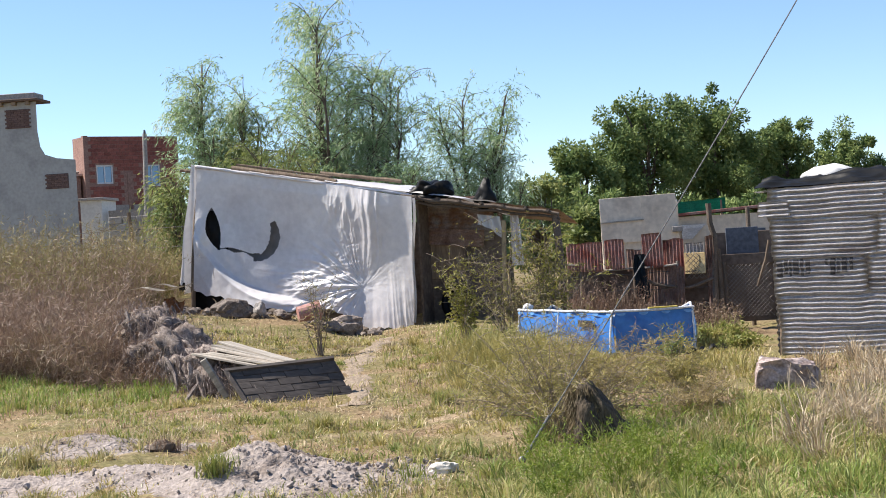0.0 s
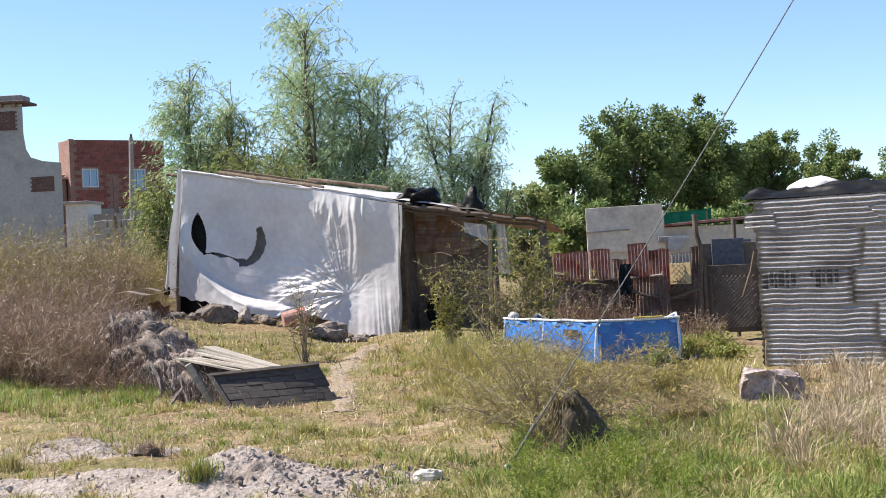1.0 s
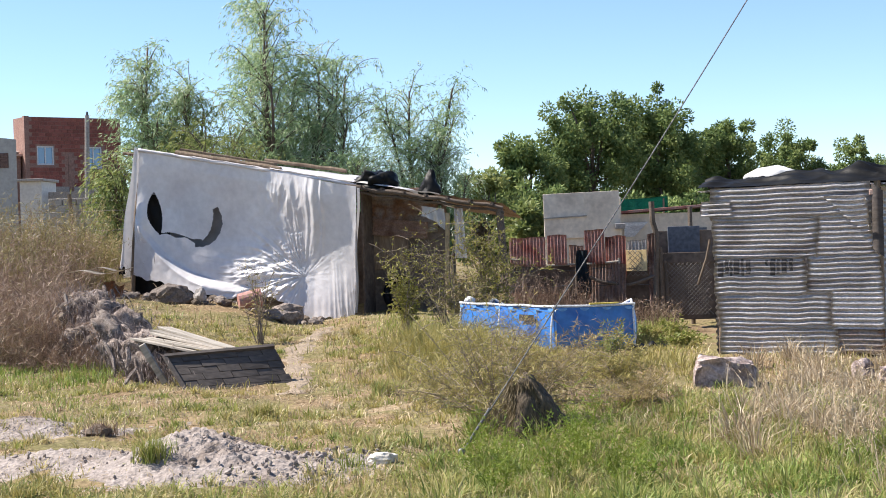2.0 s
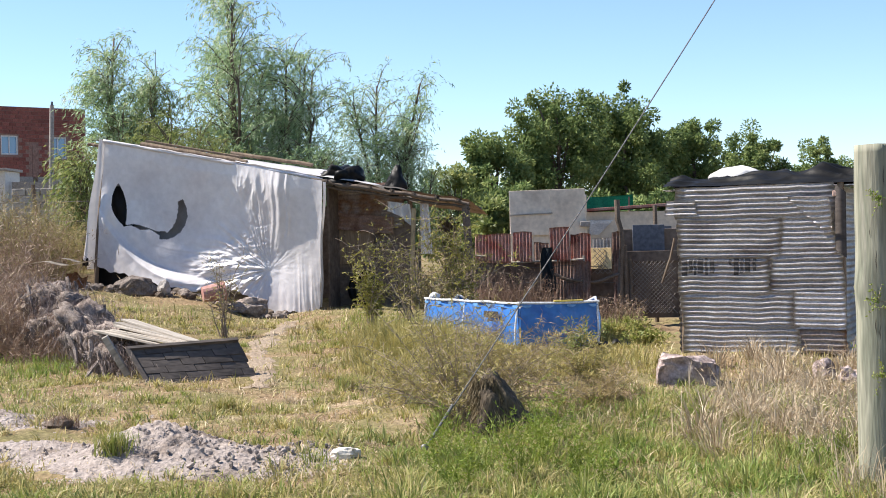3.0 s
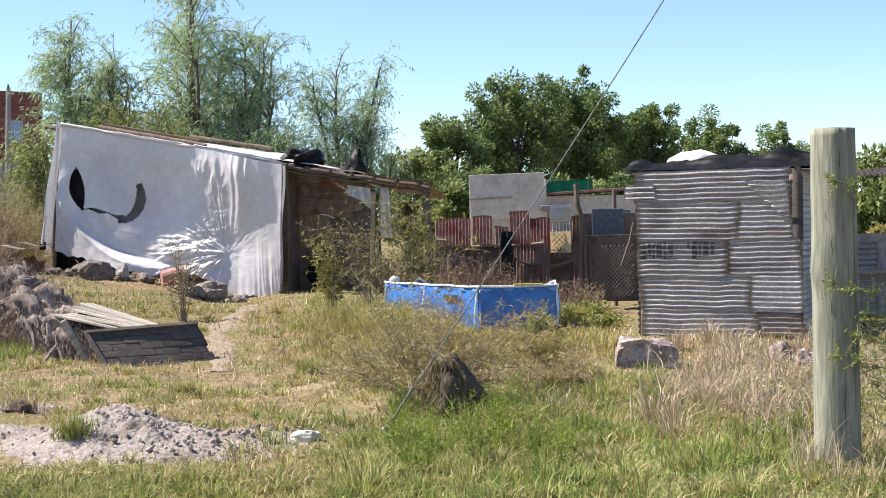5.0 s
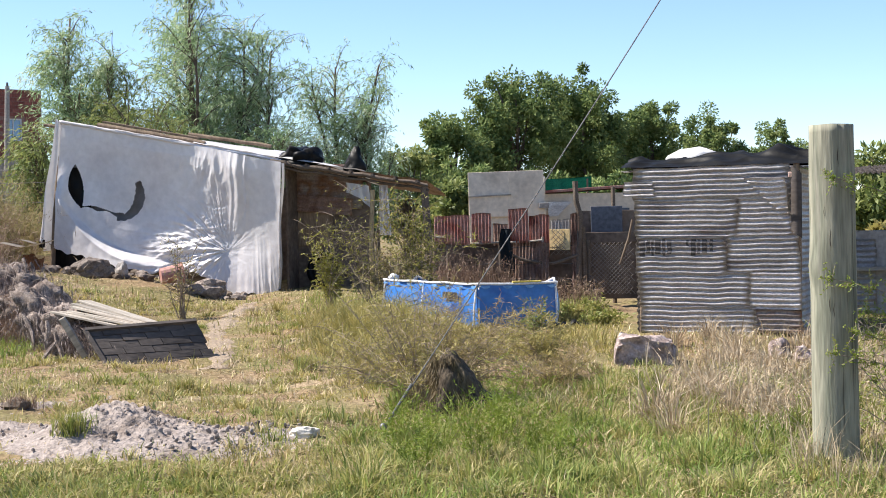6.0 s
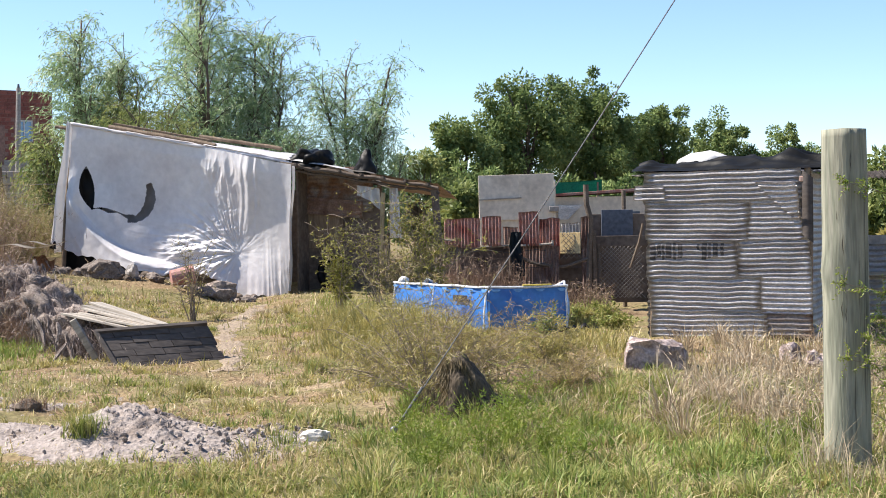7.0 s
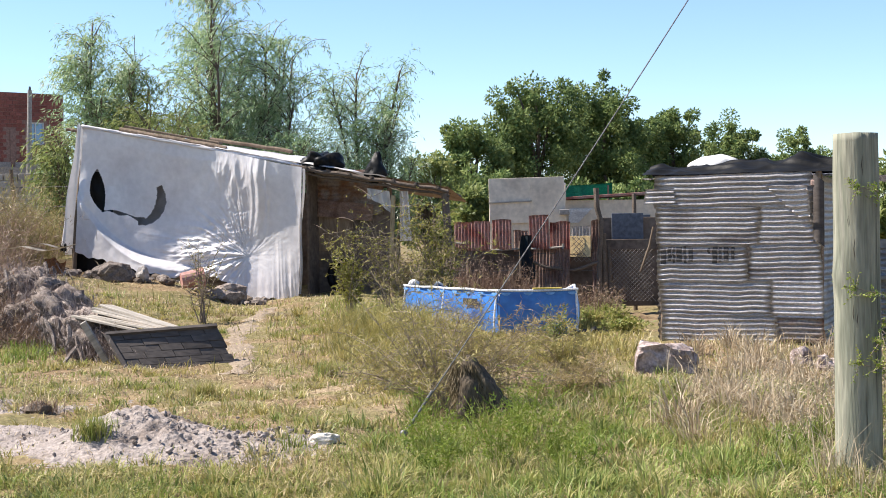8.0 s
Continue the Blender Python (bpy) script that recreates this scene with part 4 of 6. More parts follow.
def build_fence():
    t = thing("scrap_fence", "patchwork yard fence of rusty and red corrugated scraps on poles", "fence", pose(0, FY, 0))
    for i, (a, b, z0, z1, y, mm) in enumerate((
            (-0.10, 0.53, 1.06, 1.52, 0.06, M_REDSHEET), (0.52, 0.85, 1.06, 1.55, 0.03, M_REDSHEET), (0.86, 1.13, 1.02, 1.38, 0.09, M_BROWNSHEET),
            (1.12, 1.46, 1.06, 1.61, 0.02, M_REDSHEET), (1.45, 1.80, 0.83, 1.51, 0.06, M_REDSHEET), (1.80, 2.13, 1.18, 1.42, 0.05, M_ZINC),
            (1.17, 1.80, 0.12, 1.07, 0.10, M_BROWNSHEET), (2.13, 2.28, 0.3, 1.53, -0.02, M_BROWNSHEET), (-0.10, 0.55, 0.2, 0.62, 0.16, M_BROWNSHEET), (0.5, 1.2, 0.12, 0.6, 0.14, M_DARK))):
        o = part("sheet_panel", corrugated(b - a, z1 - z0, "z", seed=80 + i, ragged=0.04, bend=0.02, amp=0.015, period=0.058, steps=8), mm, t, smooth=True)
        o.location, o.rotation_euler = (a, y, z0), (radians(random.uniform(-3, 3)), radians(random.uniform(-1.5, 1.5)), radians(-24))
    bm = bmesh.new()
    box(bm, -0.1, 2.2, 0.28, 0.31, 0.1, 1.05)
    part("back_board", bm, M_DARK, t)
    for a, b in (((0.40, -0.02, 1.06), (0.98, -0.02, 1.075)), ((1.14, -0.03, 1.07), (1.68, -0.03, 1.10)), ((-0.1, -0.02, 1.18), (0.12, -0.02, 1.17))):
        bm = bmesh.new()
        tube(bm, [a, ((a[0] + b[0]) / 2, a[1], (a[2] + b[2]) / 2 - 0.008), b], 0.017, 7)
        part("rail", bm, M_PLANK, t, "bleached pole rail")
    bm = bmesh.new()
    tube(bm, [(1.66, -0.03, 0.82), (1.66, -0.03, 1.15)], 0.02, 7)
    part("rail_stub", bm, M_PLANK, t)
    # posts
    for pts, r in (([(2.24, -0.06, 0), (2.24, -0.06, 0.9), (2.27, -0.06, 1.5), (2.21, -0.06, 1.72), (2.2, -0.06, 2.04)], 0.045), ([(0.13, 0.0, 0), (0.12, 0, 0.7), (0.14, 0, 1.22)], 0.035), ([(0.33, 0.0, 0), (0.35, 0, 0.6), (0.33, 0, 1.18)], 0.03),
                   ([(0.98, 0, 0), (0.97, 0, 0.8), (0.98, 0, 1.2)], 0.025), ([(2.9, 0.62, 0), (2.9, 0.62, 1.0), (2.89, 0.62, 1.95)], 0.035), ([(2.40, 0, 0), (2.42, 0, 0.7), (2.40, 0, 1.08)], 0.03), ([(2.3, 0.0, 0), (2.33, 0, 0.6), (2.31, 0, 1.3)], 0.05)):
        bm = bmesh.new()
        tube(bm, pts, r, 8)
        part("fence_post", bm, M_BARK, t)
    bm = bmesh.new()
    tube(bm, [(3.12, -0.05, 1.40), (3.05, -0.06, 1.1), (2.90, -0.08, 0.68)], 0.02, 7)
    part("leaning_pole", bm, M_WOOD, t)
    # dark boards behind the wire; the lowest is added for shade and dead brush
    for i, (a, b, z0, z1, mm) in enumerate(((2.3, 3.35, 1.02, 1.56, M_DARK), (2.50, 3.02, 1.20, 1.63, M_BLUEGREY), (2.35, 3.4, 0.1, 1.05, M_DARK), (2.3, 3.35, 1.03, 1.2, M_DARK))):
        bm = bmesh.new()
        box(bm, a, b, 0.5 - 0.05 * i, 0.53 - 0.05 * i, z0, z1, bevel=0.004)
        part("dark_panel", bm, mm, t)
    # cream lattice board
    bm = bmesh.new()
    box(bm, 0, 0.36, -0.008, 0.008, 0.93, 1.27, None, bevel=0.004)
    o = part("cream_board", bm, M_CREAM, t, "cream board with diamond wire")
    o.location, o.rotation_euler = (1.78, 0.06, 0), (0, 0, radians(-27))
    # chain link: each diagonal run is its own bent wire
    for x0, x1, z0, z1, n in ((2.40, 3.15, 0.2, 1.04, 11), (1.79, 2.12, 0.85, 1.25, 4)):
        w, h = x1 - x0, z1 - z0
        for s in (1, -1):
            for k in range(-int(n * h / w), n):
                p = []
                for j in range(9):
                    f = j / 8
                    x = (k / n) * w + f * h if s > 0 else w - (k / n) * w - f * h
                    if -0.001 <= x <= w:
                        p.append((x0 + x, (-0.03 if x0 > 2.2 else -0.07) + 0.006 * s, z0 + f * h))
                if len(p) > 1:
                    bm = bmesh.new()
                    tube(bm, p, 0.0045, 4, cap=False)
                    part("wire", bm, M_CHAIN, t)
    # slack rope of rolled netting
    bm = bmesh.new()
    tube(bm, [(1.17 + k * 0.11, -0.07, 0.86 - 0.14 * math.sin(k / 10 * 3.14) + 0.01 * math.sin(k * 5)) for k in range(11)], 0.028, 7)
    part("rolled_netting", bm, M_BARK, t)
    # horizontal strands and dry stalks woven in
    for z in (0.98, 0.72, 0.45):
        bm = bmesh.new()
        tube(bm, [(-0.1 + k * 0.25, -0.04, z + 0.02 * math.sin(k * 2 + z * 9)) for k in range(10)], 0.005, 4)
        part("wire_strand", bm, M_STEEL, t)


build_fence()
bm = bmesh.new()
sheet(bm, 14, 26, lambda u, v: Vector((0.97 + u * (0.17 + 0.06 * (1 - v)) + 0.02 * math.sin(v * 7), FY - 0.09 - 0.03 * math.sin(u * 9 + v * 2), 0.58 + v * 0.71)))
bmesh.ops.solidify(bm, geom=bm.faces[:], thickness=0.012)
tagged(part("hanging_garment", bm, M_DARKCLOTH, smooth=True), "dark teal garment hung over the fence rail to dry", "garment")

# ---- low buildings behind the fence ----


def build_panel_hut():
    t = thing("panel_hut", "low hut of pale grey fibre panels behind the scrap fence", "hut", pose(0.62, 29.0, 0))
    for x0, x1, z0, z1, y in ((0.0, 0.82, 1.45, 2.355, 0.0), (0.815, 1.51, 1.30, 2.355, 0.012), (0.45, 1.3, 0.1, 1.46, 0.05), (0.0, 0.46, 0.1, 1.46, 0.06), (1.3, 1.5, 0.1, 1.32, 0.06)):
        bm = bmesh.new()
        box(bm, x0, x1, y, y + 0.03, z0, z1, bevel=0.004)
        o = part("wall_panel", bm, M_PANEL, t)
        o.rotation_euler = (0, radians(-1.2), 0)
    bm = bmesh.new()
    box(bm, 0.02, 0.88, -0.03, 0.0, 1.86, 1.885, Matrix.Rotation(radians(-2), 4, "Y"))
    part("batten", bm, M_PLANK, t)
    bm = bmesh.new()
    box(bm, 1.36, 1.56, -0.1, 0.0, 1.62, 1.73, bevel=0.008)
    part("ledge", bm, M_CONCRETE, t)
    bm = bmesh.new()
    box(bm, 0.0, 1.5, 0.1, 2.0, 2.22, 2.26)
    part("roof", bm, M_ZINC, t)
    for x in (0.0, 1.47):
        bm = bmesh.new()
        box(bm, x, x + 0.03, 0.05, 2.0, 0.1, 2.22)
        part("side_panel", bm, M_PANEL, t)


build_panel_hut()


def build_low_house():
    t = thing("low_house", "low pale house with a faded red roof edge beyond the yard", "house", pose(2.15, 30.2, 0))
    bm = bmesh.new()
    box(bm, 0.0, 2.2, 0.0, 3.0, 0.0, 1.92)
    part("wall", bm, M_PANEL, t)
    bm = bmesh.new()
    box(bm, -0.05, 2.3, -0.12, 3.1, 1.93, 1.985, Matrix.Rotation(radians(-3.0), 4, "Y"), bevel=0.005)
    part("roof", bm, M_REDSHEET, t, "faded red sheet roof")
    bm = bmesh.new()
    sheet(bm, 10, 10, lambda u, v: Vector((0.1 + u * 0.2 + 0.3 * v * u, -0.05, 1.45 + 0.3 * v)))
    part("wall_sheet", bm, M_ZINC, t)
    bm = bmesh.new()
    box(bm, 1.3, 1.8, -0.02, 0.01, 0.9, 1.6)
    part("window_board", bm, M_BLUEGREY, t)


build_low_house()
bm = bmesh.new()
sheet(bm, 14, 8, lambda u, v: Vector((2.2 + u * 1.35, 33.8 + 0.04 * math.sin(u * 8), 2.04 + v * (0.27 + 0.05 * u) - 0.02 * math.sin(u * 3.1) - 0.05 * u * (1 - v))))
bmesh.ops.solidify(bm, geom=bm.faces[:], thickness=0.01)
g_cloth = tagged(part("shade_screen", bm, M_GREEN, smooth=True), "bright green shade cloth screen on poles above the low house", "screen")
bm = bmesh.new()
for x in (2.3, 3.45):
    tube(bm, [(x, 33.85, 0), (x, 33.85, 2.3)], 0.03, 6)
part("screen_pole", bm, M_WOOD, g_cloth)

# ---- houses at the back left ----


def brick_field(parent, x0, x1, z0, z1, holes=(), bw=0.33, bh=0.19):
    """Rows of hollow bricks on the face y = 0, one mesh shared by all whole bricks."""
    bm = bmesh.new()
    box(bm, 0, bw - 0.02, -0.018, 0.02, 0, bh - 0.02, bevel=0.004)
    first = part("brick", bm, M_BRICK, parent)
    me, used = first.data, False
    n = int((z1 - z0) / bh)
    for r in range(n):
        x = x0 + (bw / 2 if r % 2 else 0)
        while x + bw < x1 + 0.02:
            z = z0 + r * bh
            if not any(x + bw > a and x < b and z + bh > c and z < d for a, b, c, d in holes):
                o = first if not used else new("brick", me)
                used = True
                o.parent = parent
                o.location = (x, random.uniform(-0.004, 0.004), z)
            x += bw


def window(parent, x0, x1, z0, z1, y=0.0):
    bm = bmesh.new()
    for a, b, c, d in ((x0, x1, z0, z0 + 0.07), (x0, x1, z1 - 0.07, z1), (x0, x0 + 0.07, z0 + 0.07, z1 - 0.07), (x1 - 0.07, x1, z0 + 0.07, z1 - 0.07), ((x0 + x1) / 2 - 0.03, (x0 + x1) / 2 + 0.03, z0 + 0.07, z1 - 0.07)):
        box(bm, a, b, y - 0.05, y + 0.05, c, d)
    w = part("window", bm, M_WHITEPLASTIC, parent, "white aluminium sliding window")
    m = (x0 + x1) / 2
    for a, b in ((x0 + 0.07, m - 0.03), (m + 0.03, x1 - 0.07)):
        bm = bmesh.new()
        box(bm, a, b, y + 0.0, y + 0.02, z0 + 0.07, z1 - 0.07)
        part("pane", bm, M_GLASS, w)


def build_brick_house():
    t = thing("brick_house", "two-storey unplastered red hollow-brick house with flat roof", "house", pose(-23.85, 70.0, 0, 0, 0, 40))
    W, top = 5.0, 8.05
    bm = bmesh.new()
    holes = [(0.55, 1.42, 5.68, 6.62), (3.05, 3.95, 5.5, 6.6)]
    xs, zs = [0.0, 0.55, 1.42, 3.05, 3.95, W], [1.0, 5.5, 5.6, 5.68, 6.6, 6.62, top]
    for i in range(len(xs) - 1):
        for j in range(len(zs) - 1):
            cx, cz = (xs[i] + xs[i + 1]) / 2, (zs[j] + zs[j + 1]) / 2
            if not any(a < cx < b and c < cz < d for a, b, c, d in holes):
                box(bm, xs[i], xs[i + 1], 0.0, 0.2, zs[j], zs[j + 1])
    part("front_wall", bm, M_MORTAR, t)
    bm = bmesh.new()
    box(bm, 0, 0.2, 0.2, 1.6, 1.0, top)
    part("side_wall", bm, M_MORTAR, t)
    bm = bmesh.new()
    box(bm, W - 0.2, W, 0.2, 6, 1.0, top)
    part("side_wall", bm, M_MORTAR, t)
    bm = bmesh.new()
    box(bm, 0.2, W - 0.2, 0.2, 6, 6.9, 7.1)
    part("roof", bm, M_CONCRETE, t)
    bm = bmesh.new()
    box(bm, -0.08, 0.16, -0.05, 0.2, 1.0, top + 0.03)
    part("corner_column", bm, M_MORTAR, t)
    bm = bmesh.new()
    box(bm, 2.15, 2.4, -0.03, 0.01, 1.0, 6.2)
    part("column", bm, M_MORTAR, t)
    bm = bmesh.new()
    box(bm, 0.16, W, -0.03, 0.01, 4.35, 4.6)
    part("slab_edge", bm, M_CONCRETE, t)
    for a, b, c, d in holes:
        window(t, a, b, c, d, 0.08)
    brick_field(t, 0.17, W, 4.62, top, [(h[0] - 0.02, h[1] + 0.02, h[2] - 0.02, h[3] + 0.02) for h in holes] + [(2.1, 2.45, 1, 6.2)])
    # lower wing on the near side
    bm = bmesh.new()
    box(bm, -1.9, -0.1, 0.5, 4.0, 1.0, 6.1)
    w = part("wing", bm, M_MORTAR, t)
    bm = bmesh.new()
    box(bm, -2.1, -0.05, 0.3, 4.2, 6.12, 6.22)
    part("wing_roof", bm, M_BROWNSHEET, t)
    bm = bmesh.new()
    lump(bm, (-0.35, 0.7, 6.30), (0.3, 0.2, 0.12), 3, 1)
    part("roof_weight", bm, M_CONCRETE, t)


build_brick_house()


def build_grey_house():
    t = thing("grey_house", "grey cement-rendered house with a tall stair tower and bricked-up openings", "house", pose(0, 54.0, 0))
    bm = bmesh.new()
    # tower and the shoulder that curves down to the low wall
    prof = [(-26.5, 1.0), (-18.77, 1.0), (-18.77, 5.72), (-19.5, 5.82), (-19.95, 5.98), (-20.12, 6.3), (-20.2, 6.9), (-20.2, 8.05), (-26.5, 8.05)]
    a = [bm.verts.new((x, 0, z)) for x, z in prof]
    b = [bm.verts.new((x * 1.06, 3, z)) for x, z in prof]
    bm.faces.new(a)
    bm.faces.new(b[::-1])
    for i in range(len(a)):
        j = (i + 1) % len(a)
        bm.faces.new((a[j], a[i], b[i], b[j]))
    part("wall", bm, M_RENDER, t)
    bm = bmesh.new()
    box(bm, -26.6, -20.05, -0.25, 1.2, 8.06, 8.16, bevel=0.02)
    r = part("roof_slab", bm, M_ROOFTILE, t)
    for i in range(12):
        bm = bmesh.new()
        box(bm, -26.4 + i * 0.53, -26.25 + i * 0.53, -0.2, 0.0, 7.93, 8.055)
        part("rafter_end", bm, M_WOOD, r)
    bm = bmesh.new()
    box(bm, -26.5, -20.25, 0.0, 1.0, 8.17, 8.40, bevel=0.02)
    part("roof_tiles", bm, M_CONCRETE, t)
    for x0, x1, z0, z1 in ((-21.4, -20.5, 7.05, 7.78), (-19.95, -19.08, 4.65, 5.22)):
        bm = bmesh.new()
        box(bm, x0, x1, -0.012, 0.02, z0, z1)
        w = part("bricked_opening", bm, M_OLDBRICK, t, "opening filled with rough brick")
        bm = bmesh.new()
        box(bm, 0, 0.24, -0.035, 0.0, 0, 0.065, bevel=0.004)
        me = None
        nz, nx = int((z1 - z0) / 0.08), int((x1 - x0) / 0.26)
        for j in range(nz):
            for k in range(nx + 1):
                x = x0 - 0.05 + k * 0.26 + (0.12 if j % 2 else 0)
                if x + 0.24 > x1 + 0.08:
                    continue
                if me is None:
                    o = part("brick", bm, M_OLDBRICK, w)
                    me = o.data
                else:
                    o = new("brick", me)
                    o.parent = w
                o.location = (x, 0, z0 + 0.01 + j * 0.08)


build_grey_house()
t = thing("white_shed", "small white rendered shed with a thin flat roof slab", "shed", pose(-21.8, 63.0, 0.15))
bm = bmesh.new()
box(bm, 0, 0.98, 0, 2.0, 1.0, 4.38)
part("wall", bm, M_WHITEWALL, t)
bm = bmesh.new()
box(bm, -0.12, 1.10, -0.15, 2.1, 4.385, 4.50, Matrix.Identity(4), bevel=0.01)
part("roof_slab", bm, M_CONCRETE, t)
bm = bmesh.new()
box(bm, 1.1, 3.4, 0.5, 0.7, 1.0, 3.9)
part("yard_wall", bm, M_CONCRETE, t, "grey block yard wall")

t = thing("utility_pole", "slender grey street pole beside the brick house", "pole", pose(-17.3, 58.0, 1.2))
bm = bmesh.new()
tube(bm, [(0, 0, 0), (0.02, 0, 3), (0.1, 0, 5.7)], [0.11, 0.1, 0.09], 10)
part("shaft", bm, M_CONCRETE, t)
bm = bmesh.new()
tube(bm, [(0.1, 0, 5.68), (0.1, 0, 5.85)], [0.06, 0.04], 8)
part("cap", bm, M_STEEL, t)

t = thing("wire_fence", "thin leaning wooden post of an old wire fence", "fence", pose(-8.95, 29.0, 0))
bm = bmesh.new()
tube(bm, [(0.05, 0, gz(-9.25, 29)), (0.0, 0, 1.9), (-0.06, 0, 2.66)], [0.05, 0.045, 0.04], 7)
part("fence_post", bm, M_WOOD, t)
for z in (1.5, 1.9, 2.3):
    bm = bmesh.new()
    tube(bm, [(-6 + k, 0, z + 0.01 * math.sin(k)) for k in range(9)], 0.006, 4)
    part("wire", bm, M_STEEL, t)
t = thing("block_wall", "low stacked grey block wall behind the weeds", "wall", pose(-13.0, 40.0, 0))
bm = bmesh.new()
box(bm, 0, 0.38, -0.09, 0.09, 0, 0.18, bevel=0.01)
first = part("block", bm, M_CONCRETE, t)
for r in range(9):
    for k in range(7):
        o = first if r == k == 0 else new("block", first.data)
        o.parent = t
        o.location = (k * 0.4 + (0.2 if r % 2 else 0), random.uniform(-0.01, 0.01), 1.25 + r * 0.19)


# ---- trees ----
def limb_path(p, d, length, n, rnd, droop=0.0, wander=0.12):
    pts, d = [p.copy()], d.normalized()
    for i in range(n):
        d = (d + Vector((rnd.uniform(-wander, wander), rnd.uniform(-wander, wander), rnd.uniform(-wander, wander) - droop * (i + 1) / n))).normalized()
        pts.append(pts[-1] + d * (length / n))
    return pts


def willow(x, y, H, W, seed, mat, n_leaf=14000, label="", stems=4, lean=-0.15, leaf=(0.125, 0.021), low=0.18):
    rnd = random.Random(seed)
    z0 = gz(x, y) - 0.05
    t = thing("willow_tree", label, "tree", pose(x, y, z0))
    bm = bmesh.new()
    twigs = []
    for s in range(stems):
        hs = H * (0.97 if s == 0 else rnd.uniform(0.62, 0.98))
        a = rnd.uniform(0, 6.28)
        off = 0.08 * W if s == 0 else rnd.uniform(0.15, 0.5) * W
        pts = []
        for k in range(9):
            f = k / 8
            pts.append(Vector((math.cos(a) * off * f ** 1.2 + 0.05 * math.sin(f * 7 + s), math.sin(a) * off * f ** 1.2, hs * f * 0.93)))
        tube(bm, pts, [0.085 * (1 - 0.85 * k / 8) * (H / 6) + 0.008 for k in range(9)], 6)
        for b in range(int(12 + 16 * hs / H)):
            f = low + (1 - low) * (rnd.random() ** 0.8)
            i = min(7, int(f * 8))
            p = pts[i].lerp(pts[i + 1], f * 8 - i)
            az = rnd.uniform(0, 6.28)
            L = W * (0.30 - 0.10 * f) * rnd.uniform(0.5, 1.3) + 0.3
            br = limb_path(p, Vector((math.cos(az) + lean, math.sin(az), rnd.uniform(1.0, 2.6))), L * 1.25, 6, rnd, droop=0.30)
            tube(bm, br, [0.013 * (1 - k / 7) + 0.003 for k in range(7)], 4, cap=False)
            for k in range(2, 7):
                for _ in range(3 if rnd.random() < 0.6 else 1):
                    tw = limb_path(br[k], Vector((rnd.uniform(-1, 1) + lean * 2.0, rnd.uniform(-1, 1), rnd.uniform(-0.3, 0.7))), rnd.uniform(0.35, 0.8), 5, rnd, droop=0.55)
                    twigs.append(tw)
    part("trunk", bm, M_BARK, t, "several slim grey-brown stems", smooth=True)
    n_leaf = int(n_leaf * 1.45)
    r = np.random.RandomState(seed)
    tw = np.array([[tuple(q) for q in w] for w in twigs])
    ti = r.randint(0, len(tw), n_leaf)
    f = r.uniform(0, 4.999, n_leaf)
    i = f.astype(int)
    g = (f - i)[:, None]
    P = tw[ti, i] * (1 - g) + tw[ti, i + 1] * g + r.normal(0, 0.02, (n_leaf, 3))
    D = (tw[ti, i + 1] - tw[ti, i])
    D = D / (np.linalg.norm(D, axis=1, keepdims=True) + 1e-6) + r.normal(0, 0.45, (n_leaf, 3)) + np.array([lean * 1.2, 0, -0.35])
    V, Q = leaves(P, D, leaf[0], leaf[1], seed)
    array_mesh("crown", V, Q, None, mat, t)
    return t


